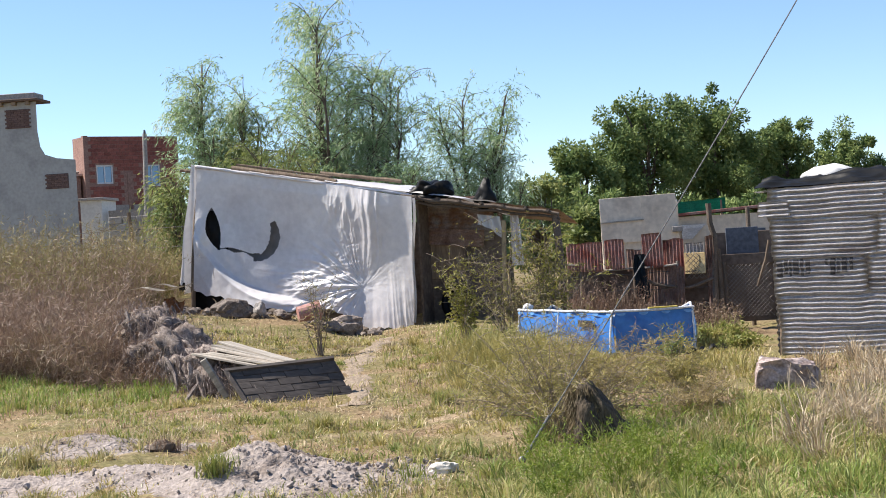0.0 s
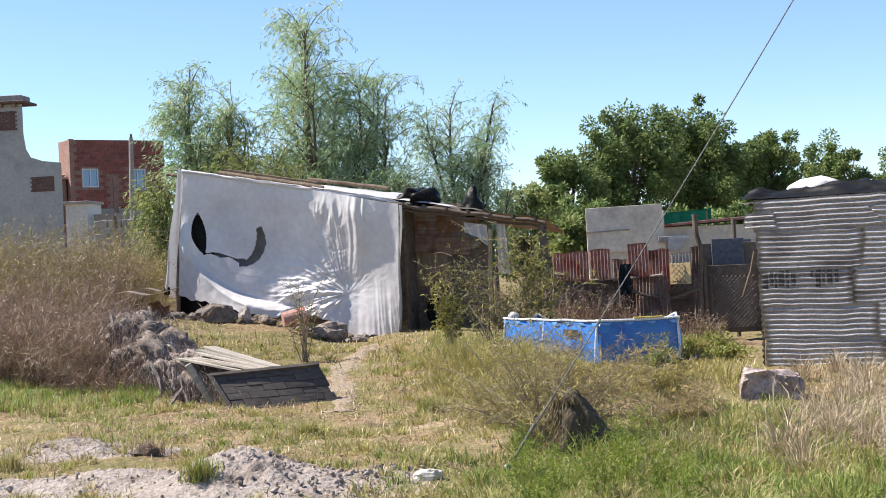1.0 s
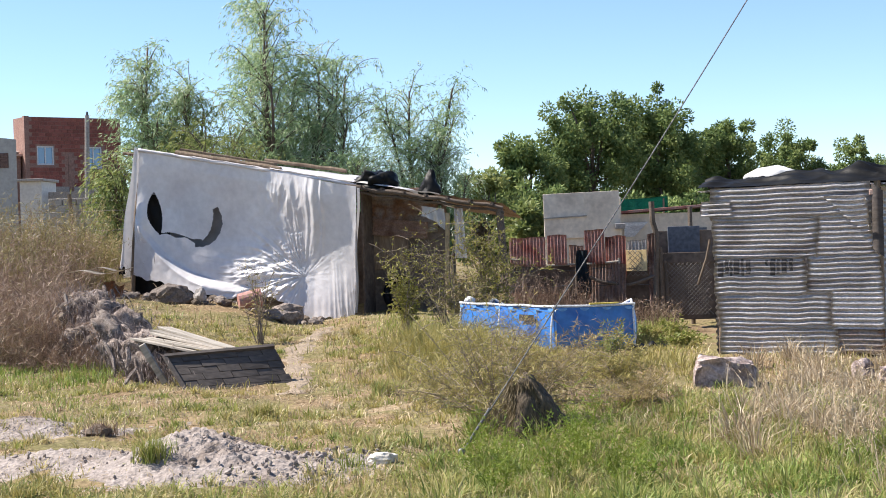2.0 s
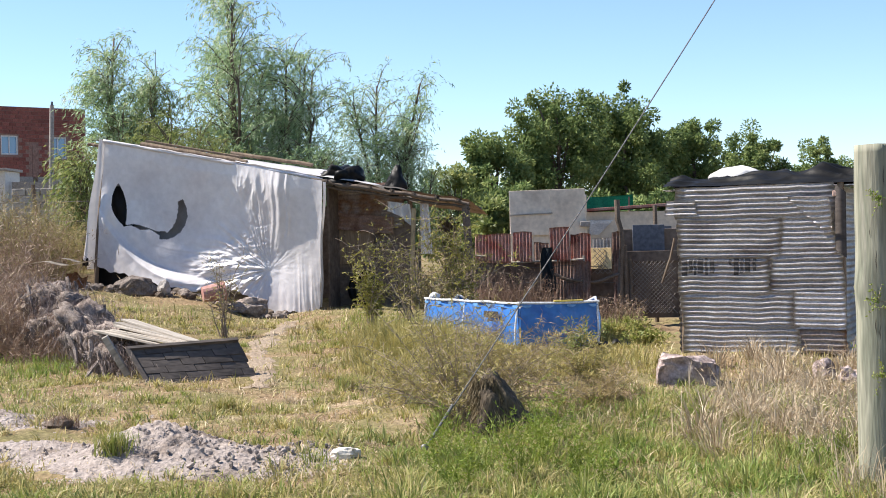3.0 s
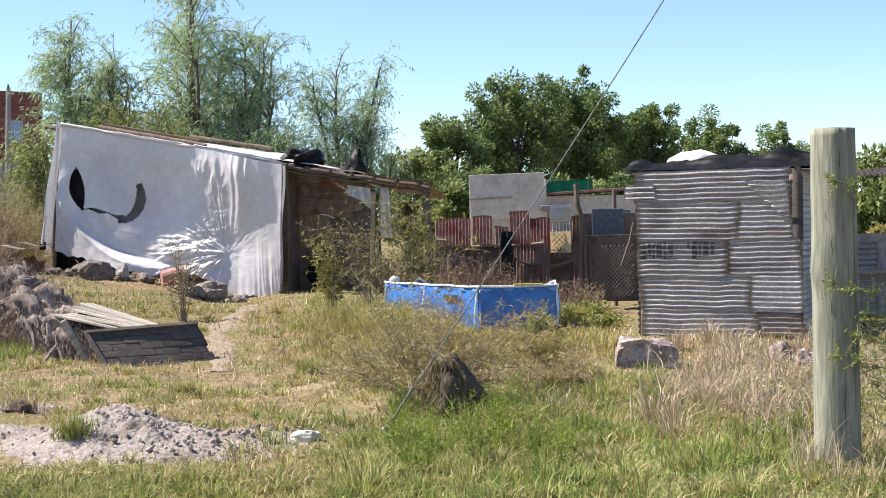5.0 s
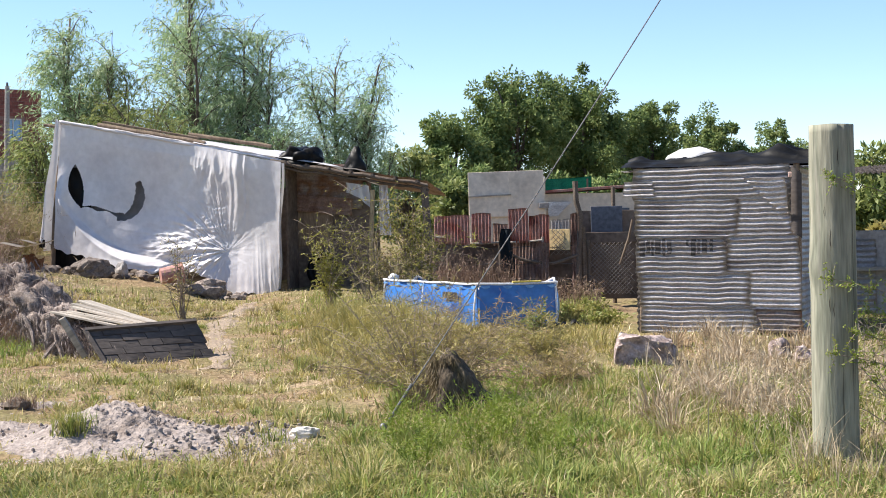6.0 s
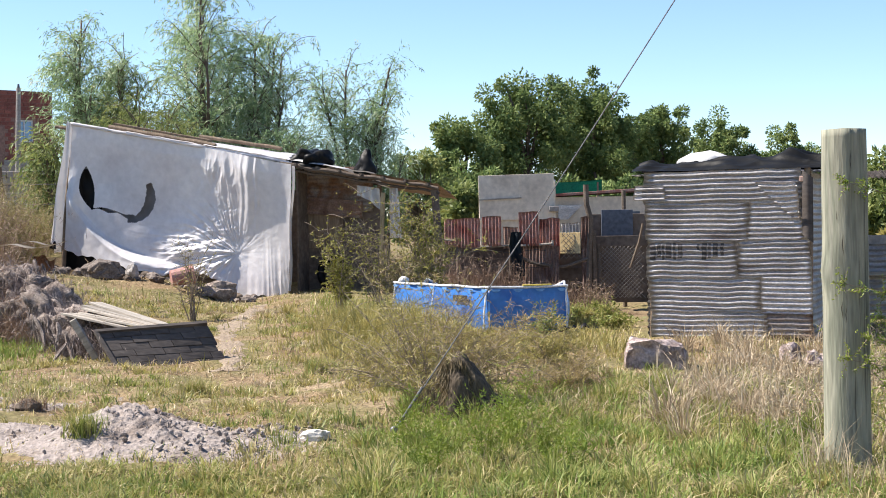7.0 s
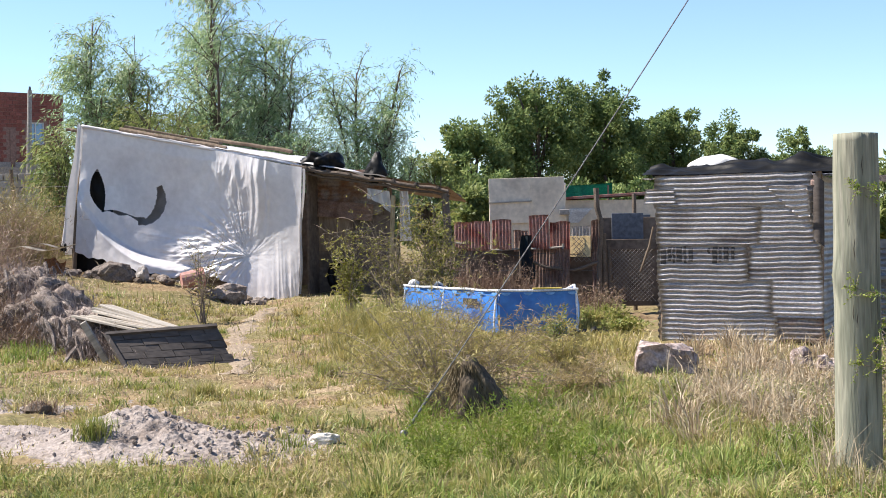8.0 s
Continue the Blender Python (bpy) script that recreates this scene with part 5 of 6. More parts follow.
def broad_tree(x, y, H, W, seed, mat, n_clump=60, per=230, label="", name="tree", leaf=(0.17, 0.10), trunk=True, cat="tree", flat=0.8, z_low=0.25):
    rnd = random.Random(seed)
    z0 = gz(x, y) - 0.05
    t = thing(name, label, cat, pose(x, y, z0))
    r = np.random.RandomState(seed)
    C, R = [], []
    lobes = []
    for k in range(9 if name == "tree" else 0):
        a, d = rnd.uniform(0, 6.28), rnd.uniform(0.1, 0.36) * W
        lobes.append((math.cos(a) * d, math.sin(a) * d * flat, rnd.uniform(0.80, 1.02) * (1 - 0.45 * (d / W)), rnd.uniform(0.09, 0.15) * W))
    for k in range(n_clump * 2 // 5 if lobes else 0):
        lx, ly, lh, lw = lobes[k % 9]
        f = rnd.random() ** 0.75
        w = lw * math.sqrt(max(0.02, 1 - f ** 2.2)) * rnd.uniform(0.5, 1.08)
        a = rnd.uniform(0, 6.28)
        C.append((lx + math.cos(a) * w, ly + math.sin(a) * w, H * (z_low * 0.9 + (lh - z_low * 0.9) * f)))
        R.append(rnd.uniform(0.045, 0.105) * min(W, H) * (1.1 - 0.5 * f))
    for _ in range(n_clump - len(C)):
        v = Vector((rnd.gauss(0, 1), rnd.gauss(0, 1), rnd.gauss(0, 1))).normalized() * rnd.uniform(0.45, 1.0)
        f = (v.z + 1) / 2
        C.append((v.x * W * 0.42 * (1.0 - 0.15 * f), v.y * W * 0.42 * flat, H * (z_low + (0.93 - z_low) * f)))
        R.append(rnd.uniform(0.05, 0.14) * min(W, H) * (0.72 if lobes else 1.0))
    bm = bmesh.new()
    trunk_top = H * 0.45
    tube(bm, [(0, 0, 0), (0.06, 0, trunk_top * 0.5), (0, 0.05, trunk_top)], [0.03 * H, 0.024 * H, 0.018 * H], 8)
    for c in C[:: max(1, n_clump // 18)]:
        s = Vector((0, 0, trunk_top * rnd.uniform(0.5, 1.0)))
        e = Vector(c)
        m = (s + e) / 2 + Vector((rnd.uniform(-0.2, 0.2), rnd.uniform(-0.2, 0.2), 0.1 * H * rnd.random()))
        tube(bm, [s, m, e], [0.012 * H, 0.008 * H, 0.003 * H], 5)
    part("trunk", bm, M_BARK, t, smooth=True)
    C, R = np.array(C), np.array(R)
    n = n_clump * per
    ci = np.repeat(np.arange(n_clump), per)
    v = r.normal(size=(n, 3))
    v /= np.linalg.norm(v, axis=1, keepdims=True)
    rad = R[ci] * (0.45 + 0.6 * r.uniform(0, 1, n) ** 0.6)
    P = C[ci] + v * rad[:, None] * np.array([1, 1, 1.0 if name == "tree" else 0.8])
    D = v + r.normal(0, 0.7, (n, 3)) + np.array([0, 0, -0.2])
    V, Q = leaves(P, D, leaf[0], leaf[1], seed)
    array_mesh("crown", V, Q, None, mat, t)
    return t


WL = "tall willow with pale wind-blown green leaves behind the tarp shack"
willow(-6.0, 36.0, 7.3, 3.2, 11, F_WILLOW, 24000, WL, stems=7)
willow(-4.75, 37.0, 6.1, 2.5, 12, F_WILLOW, 17000, WL, stems=6)
willow(-8.75, 34.5, 6.0, 1.4, 13, F_WILLOW, 10500, WL, stems=4)
willow(-8.05, 35.5, 5.2, 1.4, 14, F_WILLOW, 7000, WL, stems=3)
willow(-7.75, 35.5, 4.5, 1.7, 15, F_YWILLOW, 9000, WL, stems=4)
willow(-2.6, 38.0, 5.7, 2.2, 16, F_WILLOW, 12500, WL, stems=5)
willow(-1.7, 38.5, 3.5, 1.7, 17, F_WILLOW, 7000, WL, stems=3)
willow(-6.6, 33.5, 3.8, 2.4, 18, F_YWILLOW, 8500, WL, stems=4)
willow(-3.7, 35.0, 3.5, 2.4, 19, F_WILLOW, 9000, WL, stems=4)
willow(-8.2, 29.6, 2.6, 0.8, 20, F_YWILLOW, 3200, "small yellow-green willow drooping beside the tarp shack", stems=3, leaf=(0.14, 0.03), low=0.1)
BT = "dense dark green broadleaf tree beyond the yards"
for i, (x, y, H, W, nc) in enumerate(((2.9, 55, 7.15, 5.2, 85), (5.3, 57, 7.3, 5.0, 85), (7.4, 59, 5.9, 3.6, 50), (0.5, 52, 5.2, 3.8, 55), (8.9, 60, 6.4, 3.6, 50), (12.2, 65, 6.3, 4.2, 54), (15.3, 66, 5.8, 3.4, 44), (7.4, 62, 5.0, 4.5, 45), (10.6, 66, 4.6, 4.5, 40), (18.5, 75, 5.2, 3.0, 30), (13.5, 70, 4.4, 5, 40), (22.3, 80, 4.7, 5, 24), (26.5, 82, 4.9, 5, 24), (30.5, 86, 4.6, 5, 24))):
    broad_tree(x, y, H * 1.03, W, 30 + i, F_BROAD, int(nc * 2.4), 185, BT, leaf=(0.138, 0.075))
SH = "leafy green shrub growing behind the yard fence"
for i, (x, y, H, W, mm) in enumerate(((-1.0, 42, 3.4, 3.2, F_YWILLOW), (0.9, 44, 3.6, 3.0, F_BROAD), (-4.0, 41, 3.2, 3.5, F_WILLOW), (-6.5, 41, 3.4, 3.5, F_WILLOW), (-9.2, 40, 3.4, 3.0, F_WILLOW), (3.0, 42, 3.0, 3.2, F_BROAD), (5.0, 44, 3.0, 3.4, F_BROAD), (0.35, 33, 2.5, 1.5, F_YWILLOW), (7.6, 33, 2.0, 2.2, F_YWILLOW), (9.2, 36, 2.4, 2.6, F_YWILLOW), (11.2, 44, 2.6, 3.2, F_BROAD), (7.9, 25.8, 2.9, 2.0, F_YWILLOW), (10.9, 33.5, 2.5, 2.4, F_YWILLOW), (13.5, 42, 3.0, 3.2, F_BROAD), (16.0, 50, 3.2, 3.6, F_BROAD), (7.6, 24.6, 1.3, 1.2, F_OLIVE), (-12, 44, 2.6, 3, F_WILLOW), (-15.0, 52, 2.6, 2.0, F_YWILLOW))):
    broad_tree(x, y, H, W, 60 + i, mm, 34, 190, SH, name="shrub", cat="shrub", z_low=0.12, leaf=(0.15, 0.075))

# ---- ground litter and small things of the lot ----
R0 = np.random.RandomState(77)


def in_view_points(n, y0, y1, r, left=0.42, right=0.33, power=1.0):
    """Points of the lot between the road and the yards."""
    y = y0 + (y1 - y0) * r.uniform(0, 1, n) ** power
    x = (-left * y - 0.4) + r.uniform(0, 1, n) * ((left + right) * y + 0.8)
    return x, y


def wave(x, y, s, k):
    return np.sin(x * s + k) * np.cos(y * s * 0.8 + 1.7 * k) + 0.5 * np.sin(x * s * 2.3 - y * s * 1.9 + k * 3)


def sand_amount(x, y):
    """1 on the sand strip and pile, 0 on the grass."""
    c = 10.4 + 0.2 * np.sin(x * 1.4) - 0.12 * (x + 3.0)
    strip = np.exp(-((y - c) / 0.32) ** 2) * (x < -1.7) * np.clip((-1.7 - x) / 0.5, 0, 1)
    strip2 = 0.42 * np.exp(-((y - 12.3 - 0.2 * np.sin(x * 2)) / 0.45) ** 2) * np.clip((-3.1 - x) / 0.5, 0, 1)
    tail = np.exp(-(((x + 1.3) / 0.8) ** 2 + ((y - 10.0) / 0.5) ** 2)) * 0.45
    pile = 1.5 * np.exp(-(((x + 2.3) / 0.58) ** 2 + ((y - 10.05) / 0.52) ** 2)) * (1 + 0.35 * wave(x, y, 6.0, 1.3))
    return np.clip(pile + strip + strip2 + tail + 0.25 * wave(x, y, 5.0, 0.3) * (strip + strip2), 0, 1)


def path_amount(x, y):
    """The trodden path to the porch and other worn patches."""
    c = -2.7 + 0.12 * np.sin(y * 0.9) - 0.09 * (y - 17.5)
    p = np.exp(-((x - c) / 0.36) ** 2) * (y > 13.5) * (y < 24)
    q = 0.25 * np.exp(-(((x + 1.1) / 0.9) ** 2 + ((y - 12.2) / 0.9) ** 2))
    worn = np.clip(1.4 * (wave(x, y, 1.15, 5.2) - 0.55), 0, 0.85) * (y > 11) * (x < 1.0)
    return np.clip(p + q + worn, 0, 1)


# sand sheet: a low bank with a pile of clods
def sand_h(x, y):
    pile = 0.19 * np.exp(-(((x + 2.3) / 0.42) ** 2 + ((y - 10.2) / 0.5) ** 2)) + 0.06 * np.exp(-(((x + 1.75) / 0.6) ** 2 + ((y - 9.8) / 0.45) ** 2))
    bank = 0.05 * np.exp(-(((x + 3.9) / 1.2) ** 2 + ((y - 10.6) / 0.5) ** 2)) + 0.07 * np.exp(-(((x + 4.4) / 0.9) ** 2 + ((y - 12.4) / 0.35) ** 2))
    return pile + bank


xs, ys = np.linspace(-6.2, -0.4, 210), np.linspace(8.6, 13.4, 180)
X, Y = np.meshgrid(xs, ys, indexing="ij")
S = sand_amount(X, Y)
edge = np.minimum(np.minimum(X + 6.2, -0.4 - X), np.minimum(Y - 8.6, 13.4 - Y)) / 0.5
LUMP = np.array([[noise.noise(Vector((a * 4.5, b * 4.5, 0.3))) + 0.6 * noise.noise(Vector((a * 11, b * 11, 1.3))) + 0.4 * noise.noise(Vector((a * 24, b * 24, 2.3))) for b in ys] for a in xs])
Z = ground_z(X, Y) + 0.045 * LUMP * np.clip(sand_h(X, Y) / 0.12, 0.12, 1) * np.clip(edge, 0, 1) + (sand_h(X, Y) + 0.05 * S - 0.022) * np.clip(edge, 0, 1) - 0.03 * (1 - np.clip(edge, 0, 1)) + np.random.RandomState(3).normal(0, 0.006, X.shape) + np.random.RandomState(6).normal(0, 0.012, X.shape) * np.clip(sand_h(X, Y) / 0.15, 0, 1)
idx = np.arange(X.size).reshape(X.shape)
Q = np.stack([idx[:-1, :-1], idx[1:, :-1], idx[1:, 1:], idx[:-1, 1:]], -1).reshape(-1, 4)
sand = array_mesh("sand_mound", np.stack([X, Y, Z], -1).reshape(-1, 3), Q, None, M_SAND, smooth=True)
tagged(sand, "low spread pile of pale grey sand with crumbled clods", "sand pile")


# trodden path from the road to the porch
py = np.linspace(15.0, 23.6, 80)
pc = -2.7 + 0.12 * np.sin(py * 0.9) - 0.09 * (py - 17.5)
pw = 0.22 + 0.08 * np.sin(py * 2.3) + 0.07 * np.sin(py * 5.1 + 1)
pu = np.linspace(-1, 1, 13)
PX, PY = pc[:, None] + pw[:, None] * pu[None, :], np.repeat(py[:, None], 13, 1)
PZ = ground_z(PX, PY) + 0.010 - 0.05 * np.abs(pu[None, :]) ** 4 + np.random.RandomState(2).normal(0, 0.006, PX.shape)
idx = np.arange(PX.size).reshape(PX.shape)
trod = array_mesh("footpath", np.stack([PX, PY, PZ], -1).reshape(-1, 3), np.stack([idx[:-1, :-1], idx[:-1, 1:], idx[1:, 1:], idx[1:, :-1]], -1).reshape(-1, 4), None, M_PATH, smooth=True)
tagged(trod, "bare trodden earth path through the grass", "path", kind="structure")


def clods():
    """Crumbled clods on the pile."""
    base = []
    for s in range(5):
        bm = bmesh.new()
        lump(bm, (0, 0, 0), (0.016, 0.013, 0.010), s + 1, 1, 0.35)
        base.append(part("clod", bm, M_SAND, sand))
    for k in range(260):
        x, y = random.gauss(-1.9, 0.45), random.gauss(9.95, 0.35)
        if k % 4 == 0:
            x, y = random.uniform(-4.6, -1.2), 10.4 + random.gauss(0, 0.35)
        o = base[k] if k < 5 else new("clod", base[k % 5].data)
        o.parent = sand
        s = random.uniform(0.008, 0.024) * (1 if k % 9 else 1.5)
        o.scale = (s / 0.016, s / 0.016, s / 0.016)
        o.rotation_euler = (random.uniform(0, 3), random.uniform(0, 3), random.uniform(0, 6))
        o.location = (x, y, float(ground_z(np.array([x]), np.array([y]))[0] + sand_h(np.array([x]), np.array([y]))[0] + 0.03 * float(sand_amount(np.array([x]), np.array([y]))[0])) + s * 0.2)


clods()


def lot_z(x, y):
    return ground_z(x, y) + np.where((x > -6.2) & (x < -0.4) & (y > 8.6) & (y < 13.4), np.maximum(0, sand_h(x, y) + 0.05 * sand_amount(x, y) - 0.022), 0)


def keep_clear(x, y):
    """False under the huts, the pool and the slab."""
    u = (x + 7.06) * 0.973 - (y - 26.2) * 0.232
    v = (x + 7.06) * 0.232 + (y - 26.2) * 0.973
    a = (u > -0.2) & (u < 7.3) & (v > -0.05) & (v < 3.2)
    b = (x > 2.4) & (x < 4.6) & (y > 17.75)
    c = (np.abs(x - 0.45) < 1.0) & (y > 19.0 - 0.5 * (x - 0.5)) & (y < 21)
    d = y > 23.3 + 0 * x
    return ~(a | b | c | (d & (x > -0.2)))


def grass(name, label, n, y0, y1, h, w, lean, mat, seed, dens=None, power=1.0, sand_k=1.0, path_k=0.8):
    r = np.random.RandomState(seed)
    x, y = in_view_points(n, y0, y1, r, power=power)
    p = np.ones(n)
    p *= 1 - sand_k * sand_amount(x, y)
    p *= 1 - path_k * path_amount(x, y)
    if dens is not None:
        p *= np.clip(dens(x, y), 0, 1)
    k = (r.uniform(0, 1, n) < p) & keep_clear(x, y)
    x, y = x[k], y[k]
    hh = h * r.uniform(0.45, 1.35, len(x)) * (0.75 + 0.35 * wave(x, y, 1.9, 0.7))
    hh = np.maximum(hh, 0.25 * h)
    V, Q, T = blades(x, y, lot_z(x, y) - 0.01, hh, w * (0.6 + y / 22.0), lean, seed + 1)
    return tagged(array_mesh(name, V, Q, T, mat), label, "grass", kind="stuff")


grass("short_grass", "short mixed green and yellowed grass covering the lot", 115000, 7.6, 29, 0.06, 0.008, 1.2, F_GRASS, 101, lambda x, y: 0.42 + 0.75 * wave(x, y, 1.1, 0.2), power=0.9)
grass("straw_litter", "flattened dry straw lying on the lot", 70000, 7.6, 26, 0.12, 0.0075, 2.4, F_LITTER, 103, lambda x, y: 0.62 + 0.45 * wave(x, y, 0.9, 2.2), sand_k=0.78, path_k=0.25)
grass("green_grass", "lusher green grass tufts on the lot", 75000, 7.6, 24, 0.12, 0.009, 0.9, F_GREEN, 105, lambda x, y: -0.15 + 0.8 * wave(x, y, 1.6, 1.1) + 0.5 * np.exp(-((x - 0.0) / 2.6) ** 2) * (y < 22) * (y > 17))
grass("tall_green_grass", "tall fresh green grass along the road verge", 20000, 7.6, 12.2, 0.15, 0.010, 0.9, F_LUSH, 107, lambda x, y: (x > -0.5 + 0.3 * np.sin(y * 3)) * (0.6 + 0.4 * wave(x, y, 2.2, 0.4)) * np.clip((11.6 - y) / 1.2, 0, 1), power=1.0)
grass("verge_grass", "green grass at the edge of the road", 34000, 7.4, 9.4, 0.10, 0.007, 1.0, F_GREEN, 109, lambda x, y: (x < -0.3) * (0.45 + 0.5 * wave(x, y, 2.0, 2.4)), sand_k=0.8)
grass("tall_straw", "tall dry straw-coloured grass near the post", 30000, 8.2, 18.0, 0.36, 0.007, 0.9, F_STRAW, 111, lambda x, y: np.clip((x - 1.55 - 0.06 * (y - 9)) / 0.9, 0, 1) * (0.55 + 0.5 * wave(x, y, 1.7, 1.3)) * np.clip((17.5 - y) / 3, 0, 1) * np.clip((y - 9.6) / 2.2, 0.12, 1) * np.where((y > 13.6) & (x < 2.75), 0.12, 1.0))
grass("dry_patch", "bent brown dry grass around the scrub bush", 34000, 10.6, 15.5, 0.20, 0.005, 1.9, F_LITTER, 113, lambda x, y: 1.3 * np.exp(-(((x - 0.95) / 0.8) ** 2 + ((y - 12.2) / 1.3) ** 2)))
grass("yard_weeds", "green weeds growing along the hut and the fence", 26000, 17.6, 23.6, 0.28, 0.010, 0.9, F_GREEN, 115, lambda x, y: ((x > 1.5) & (x < 3.4) & (y > 19.8)) * 1.0 + ((x > -2.2) & (x < 0.2) & (y > 20.8)) * 0.6 + ((x > -7) & (x < -2.4) & (y > 22.2) & (y < 24.5)) * 0.12, path_k=0.2)
grass("slope_grass", "long olive grass on the rise before the porch", 60000, 15.5, 22.5, 0.17, 0.008, 1.0, F_OLIVE, 117, lambda x, y: np.exp(-((x + 0.1) / 1.3) ** 2) * 0.9 * (y < 21.5) + 0.12)
grass("left_verge", "bright green grass at the foot of the dry weeds", 30000, 15.5, 19.5, 0.20, 0.008, 0.8, F_LUSH, 119, lambda x, y: (x < -4.6) * np.exp(-((y - 17.2) / 1.0) ** 2))


def tufts(name, label, n, per, y0, y1, h, w, mat, seed, dens=None, spreadr=0.07, lean=0.9):
    """Grass growing in separate clumps."""
    r = np.random.RandomState(seed)
    x, y = in_view_points(n, y0, y1, r)
    p = (1 - sand_amount(x, y)) * (1 - path_amount(x, y))
    if dens is not None:
        p = p * np.clip(dens(x, y), 0, 1)
    k = (r.uniform(0, 1, n) < p) & keep_clear(x, y)
    x, y = x[k], y[k]
    hc = h * r.uniform(0.5, 1.4, len(x))
    i = np.repeat(np.arange(len(x)), per)
    a, d = r.uniform(0, 6.283, len(i)), np.abs(r.normal(0, 1, len(i))) * spreadr * r.uniform(0.6, 1.6, len(x))[i]
    bx, by = x[i] + np.cos(a) * d, y[i] + np.sin(a) * d
    V, Q, T = blades(bx, by, lot_z(bx, by) - 0.01, hc[i] * r.uniform(0.5, 1.1, len(i)), w * (0.6 + by / 22.0), lean, seed + 1, bend_dir=a)
    return tagged(array_mesh(name, V, Q, T, mat), label, "grass", kind="stuff")


tufts("grass_clumps", "uneven green grass clumps over the lot", 1500, 46, 7.6, 23, 0.12, 0.010, F_GREEN, 131, lambda x, y: 0.35 + 0.6 * wave(x, y, 1.2, 1.9))
tufts("dry_clumps", "uneven dry yellow grass clumps over the lot", 700, 50, 9.2, 23, 0.08, 0.008, F_STRAW, 133, lambda x, y: (0.45 + 0.6 * wave(x, y, 1.0, 4.4)) * np.clip((y - 9.2) / 1.5, 0.1, 1), lean=1.3)
tufts("mixed_clumps", "uneven olive grass clumps over the lot", 1500, 42, 7.6, 23, 0.13, 0.009, F_OLIVE, 135, lambda x, y: 0.3 + 0.9 * wave(x, y, 1.3, 3.1), lean=1.2)
tufts("big_clumps", "large bent grass clumps on the verge", 420, 90, 7.6, 13.5, 0.22, 0.011, F_GREEN, 137, lambda x, y: (x > -0.6) * 0.8 * np.where((x > 1.7) & (y < 9.0), 0.15, 1.0), 0.09, 1.0)
tufts("big_straw_clumps", "large bent straw clumps on the verge", 420, 90, 7.8, 17, 0.40, 0.009, F_STRAW, 139, lambda x, y: (x > 1.35 + 0.08 * (y - 9)) * np.where((y > 12.8) & (x < 2.7), 0.1, 0.9) * np.clip((y - 9.4) / 2.0, 0.12, 1), 0.09, 1.0)
tufts("pool_clumps", "tall olive grass clumps before the pool", 360, 90, 16.8, 19.4, 0.46, 0.009, F_OLIVE, 143, lambda x, y: (x > -1.5) * (x < 0.3) * np.clip(0.9 - x, 0.3, 1), 0.12, 0.9)
tufts("pool_side_clumps", "tall yellow-olive grass hiding the far end of the pool", 420, 90, 17.8, 20.2, 0.50, 0.008, F_OLIVE, 151, lambda x, y: (x > -1.4) * (x < -0.05 - 0.25 * (y - 18)) * 1.0, 0.12, 0.8)
tufts("post_straw", "pale dry stalks standing at the foot of the post", 160, 26, 8.15, 9.0, 0.42, 0.006, F_STRAW, 153, lambda x, y: np.exp(-((x - 2.4) / 0.42) ** 2), 0.08, 0.8)
tufts("verge_green", "short bright green grass clumps on the verge", 900, 45, 7.5, 13.5, 0.14, 0.012, F_LUSH, 147, lambda x, y: (x > -0.4) * 0.9, 0.09, 1.2)
tufts("verge_left", "broad green grass clumps along the road edge", 1100, 45, 7.4, 10.2, 0.11, 0.013, F_GREEN, 149, lambda x, y: (x < 0.2) * np.clip((9.2 - y) / 0.6, 0, 1), 0.09, 1.2)
tufts("verge_mix", "broad-bladed mixed grass clumps on the verge", 420, 60, 7.5, 12.5, 0.15, 0.012, F_GRASS, 145, lambda x, y: 0.5 + 0.3 * (x > 0), 0.10, 1.2)
tufts("rise_clumps", "bushy olive grass clumps on the rise", 520, 80, 15.5, 22, 0.26, 0.008, F_OLIVE, 141, lambda x, y: np.exp(-((x + 0.2) / 1.6) ** 2), 0.10, 0.9)


def weeds(name, label, n, cx, cy, sx, sy, h, mat, seed, sprigs=8, leaf=(0.05, 0.012), stem_w=0.007, top=0.35, bend=0.5):
    """Thin dry stems with side sprigs, as one bed."""
    r = np.random.RandomState(seed)
    x, y = cx + r.uniform(-1, 1, n) * sx, cy + r.uniform(-1, 1, n) * sy
    hh = h * r.uniform(0.55, 1.1, n)
    z = ground_z(x, y) - 0.02
    V, Q, T = blades(x, y, z, hh, stem_w, bend, seed + 1)
    tips, mids, bases = V.reshape(n, 5, 3)[:, 4], V.reshape(n, 5, 3)[:, 2], V.reshape(n, 5, 3)[:, 0]
    i = np.repeat(np.arange(n), sprigs)
    f = r.uniform(0, 1, len(i))[:, None]
    lowf = r.uniform(0, 1, len(i)) < 1 - top
    P = np.where(lowf[:, None], bases[i] * (1 - f) + mids[i] * f, mids[i] * (1 - f) + tips[i] * f)
    D = r.normal(0, 1, (len(i), 3)) + np.array([0, 0, 0.7])
    LV, LQ = leaves(P, D, leaf[0], leaf[1], seed + 2)
    V, Q, T = stack([(V, Q, T), (LV, LQ, None)])
    return tagged(array_mesh(name, V, Q, T, mat), label, "weeds", kind="stuff")


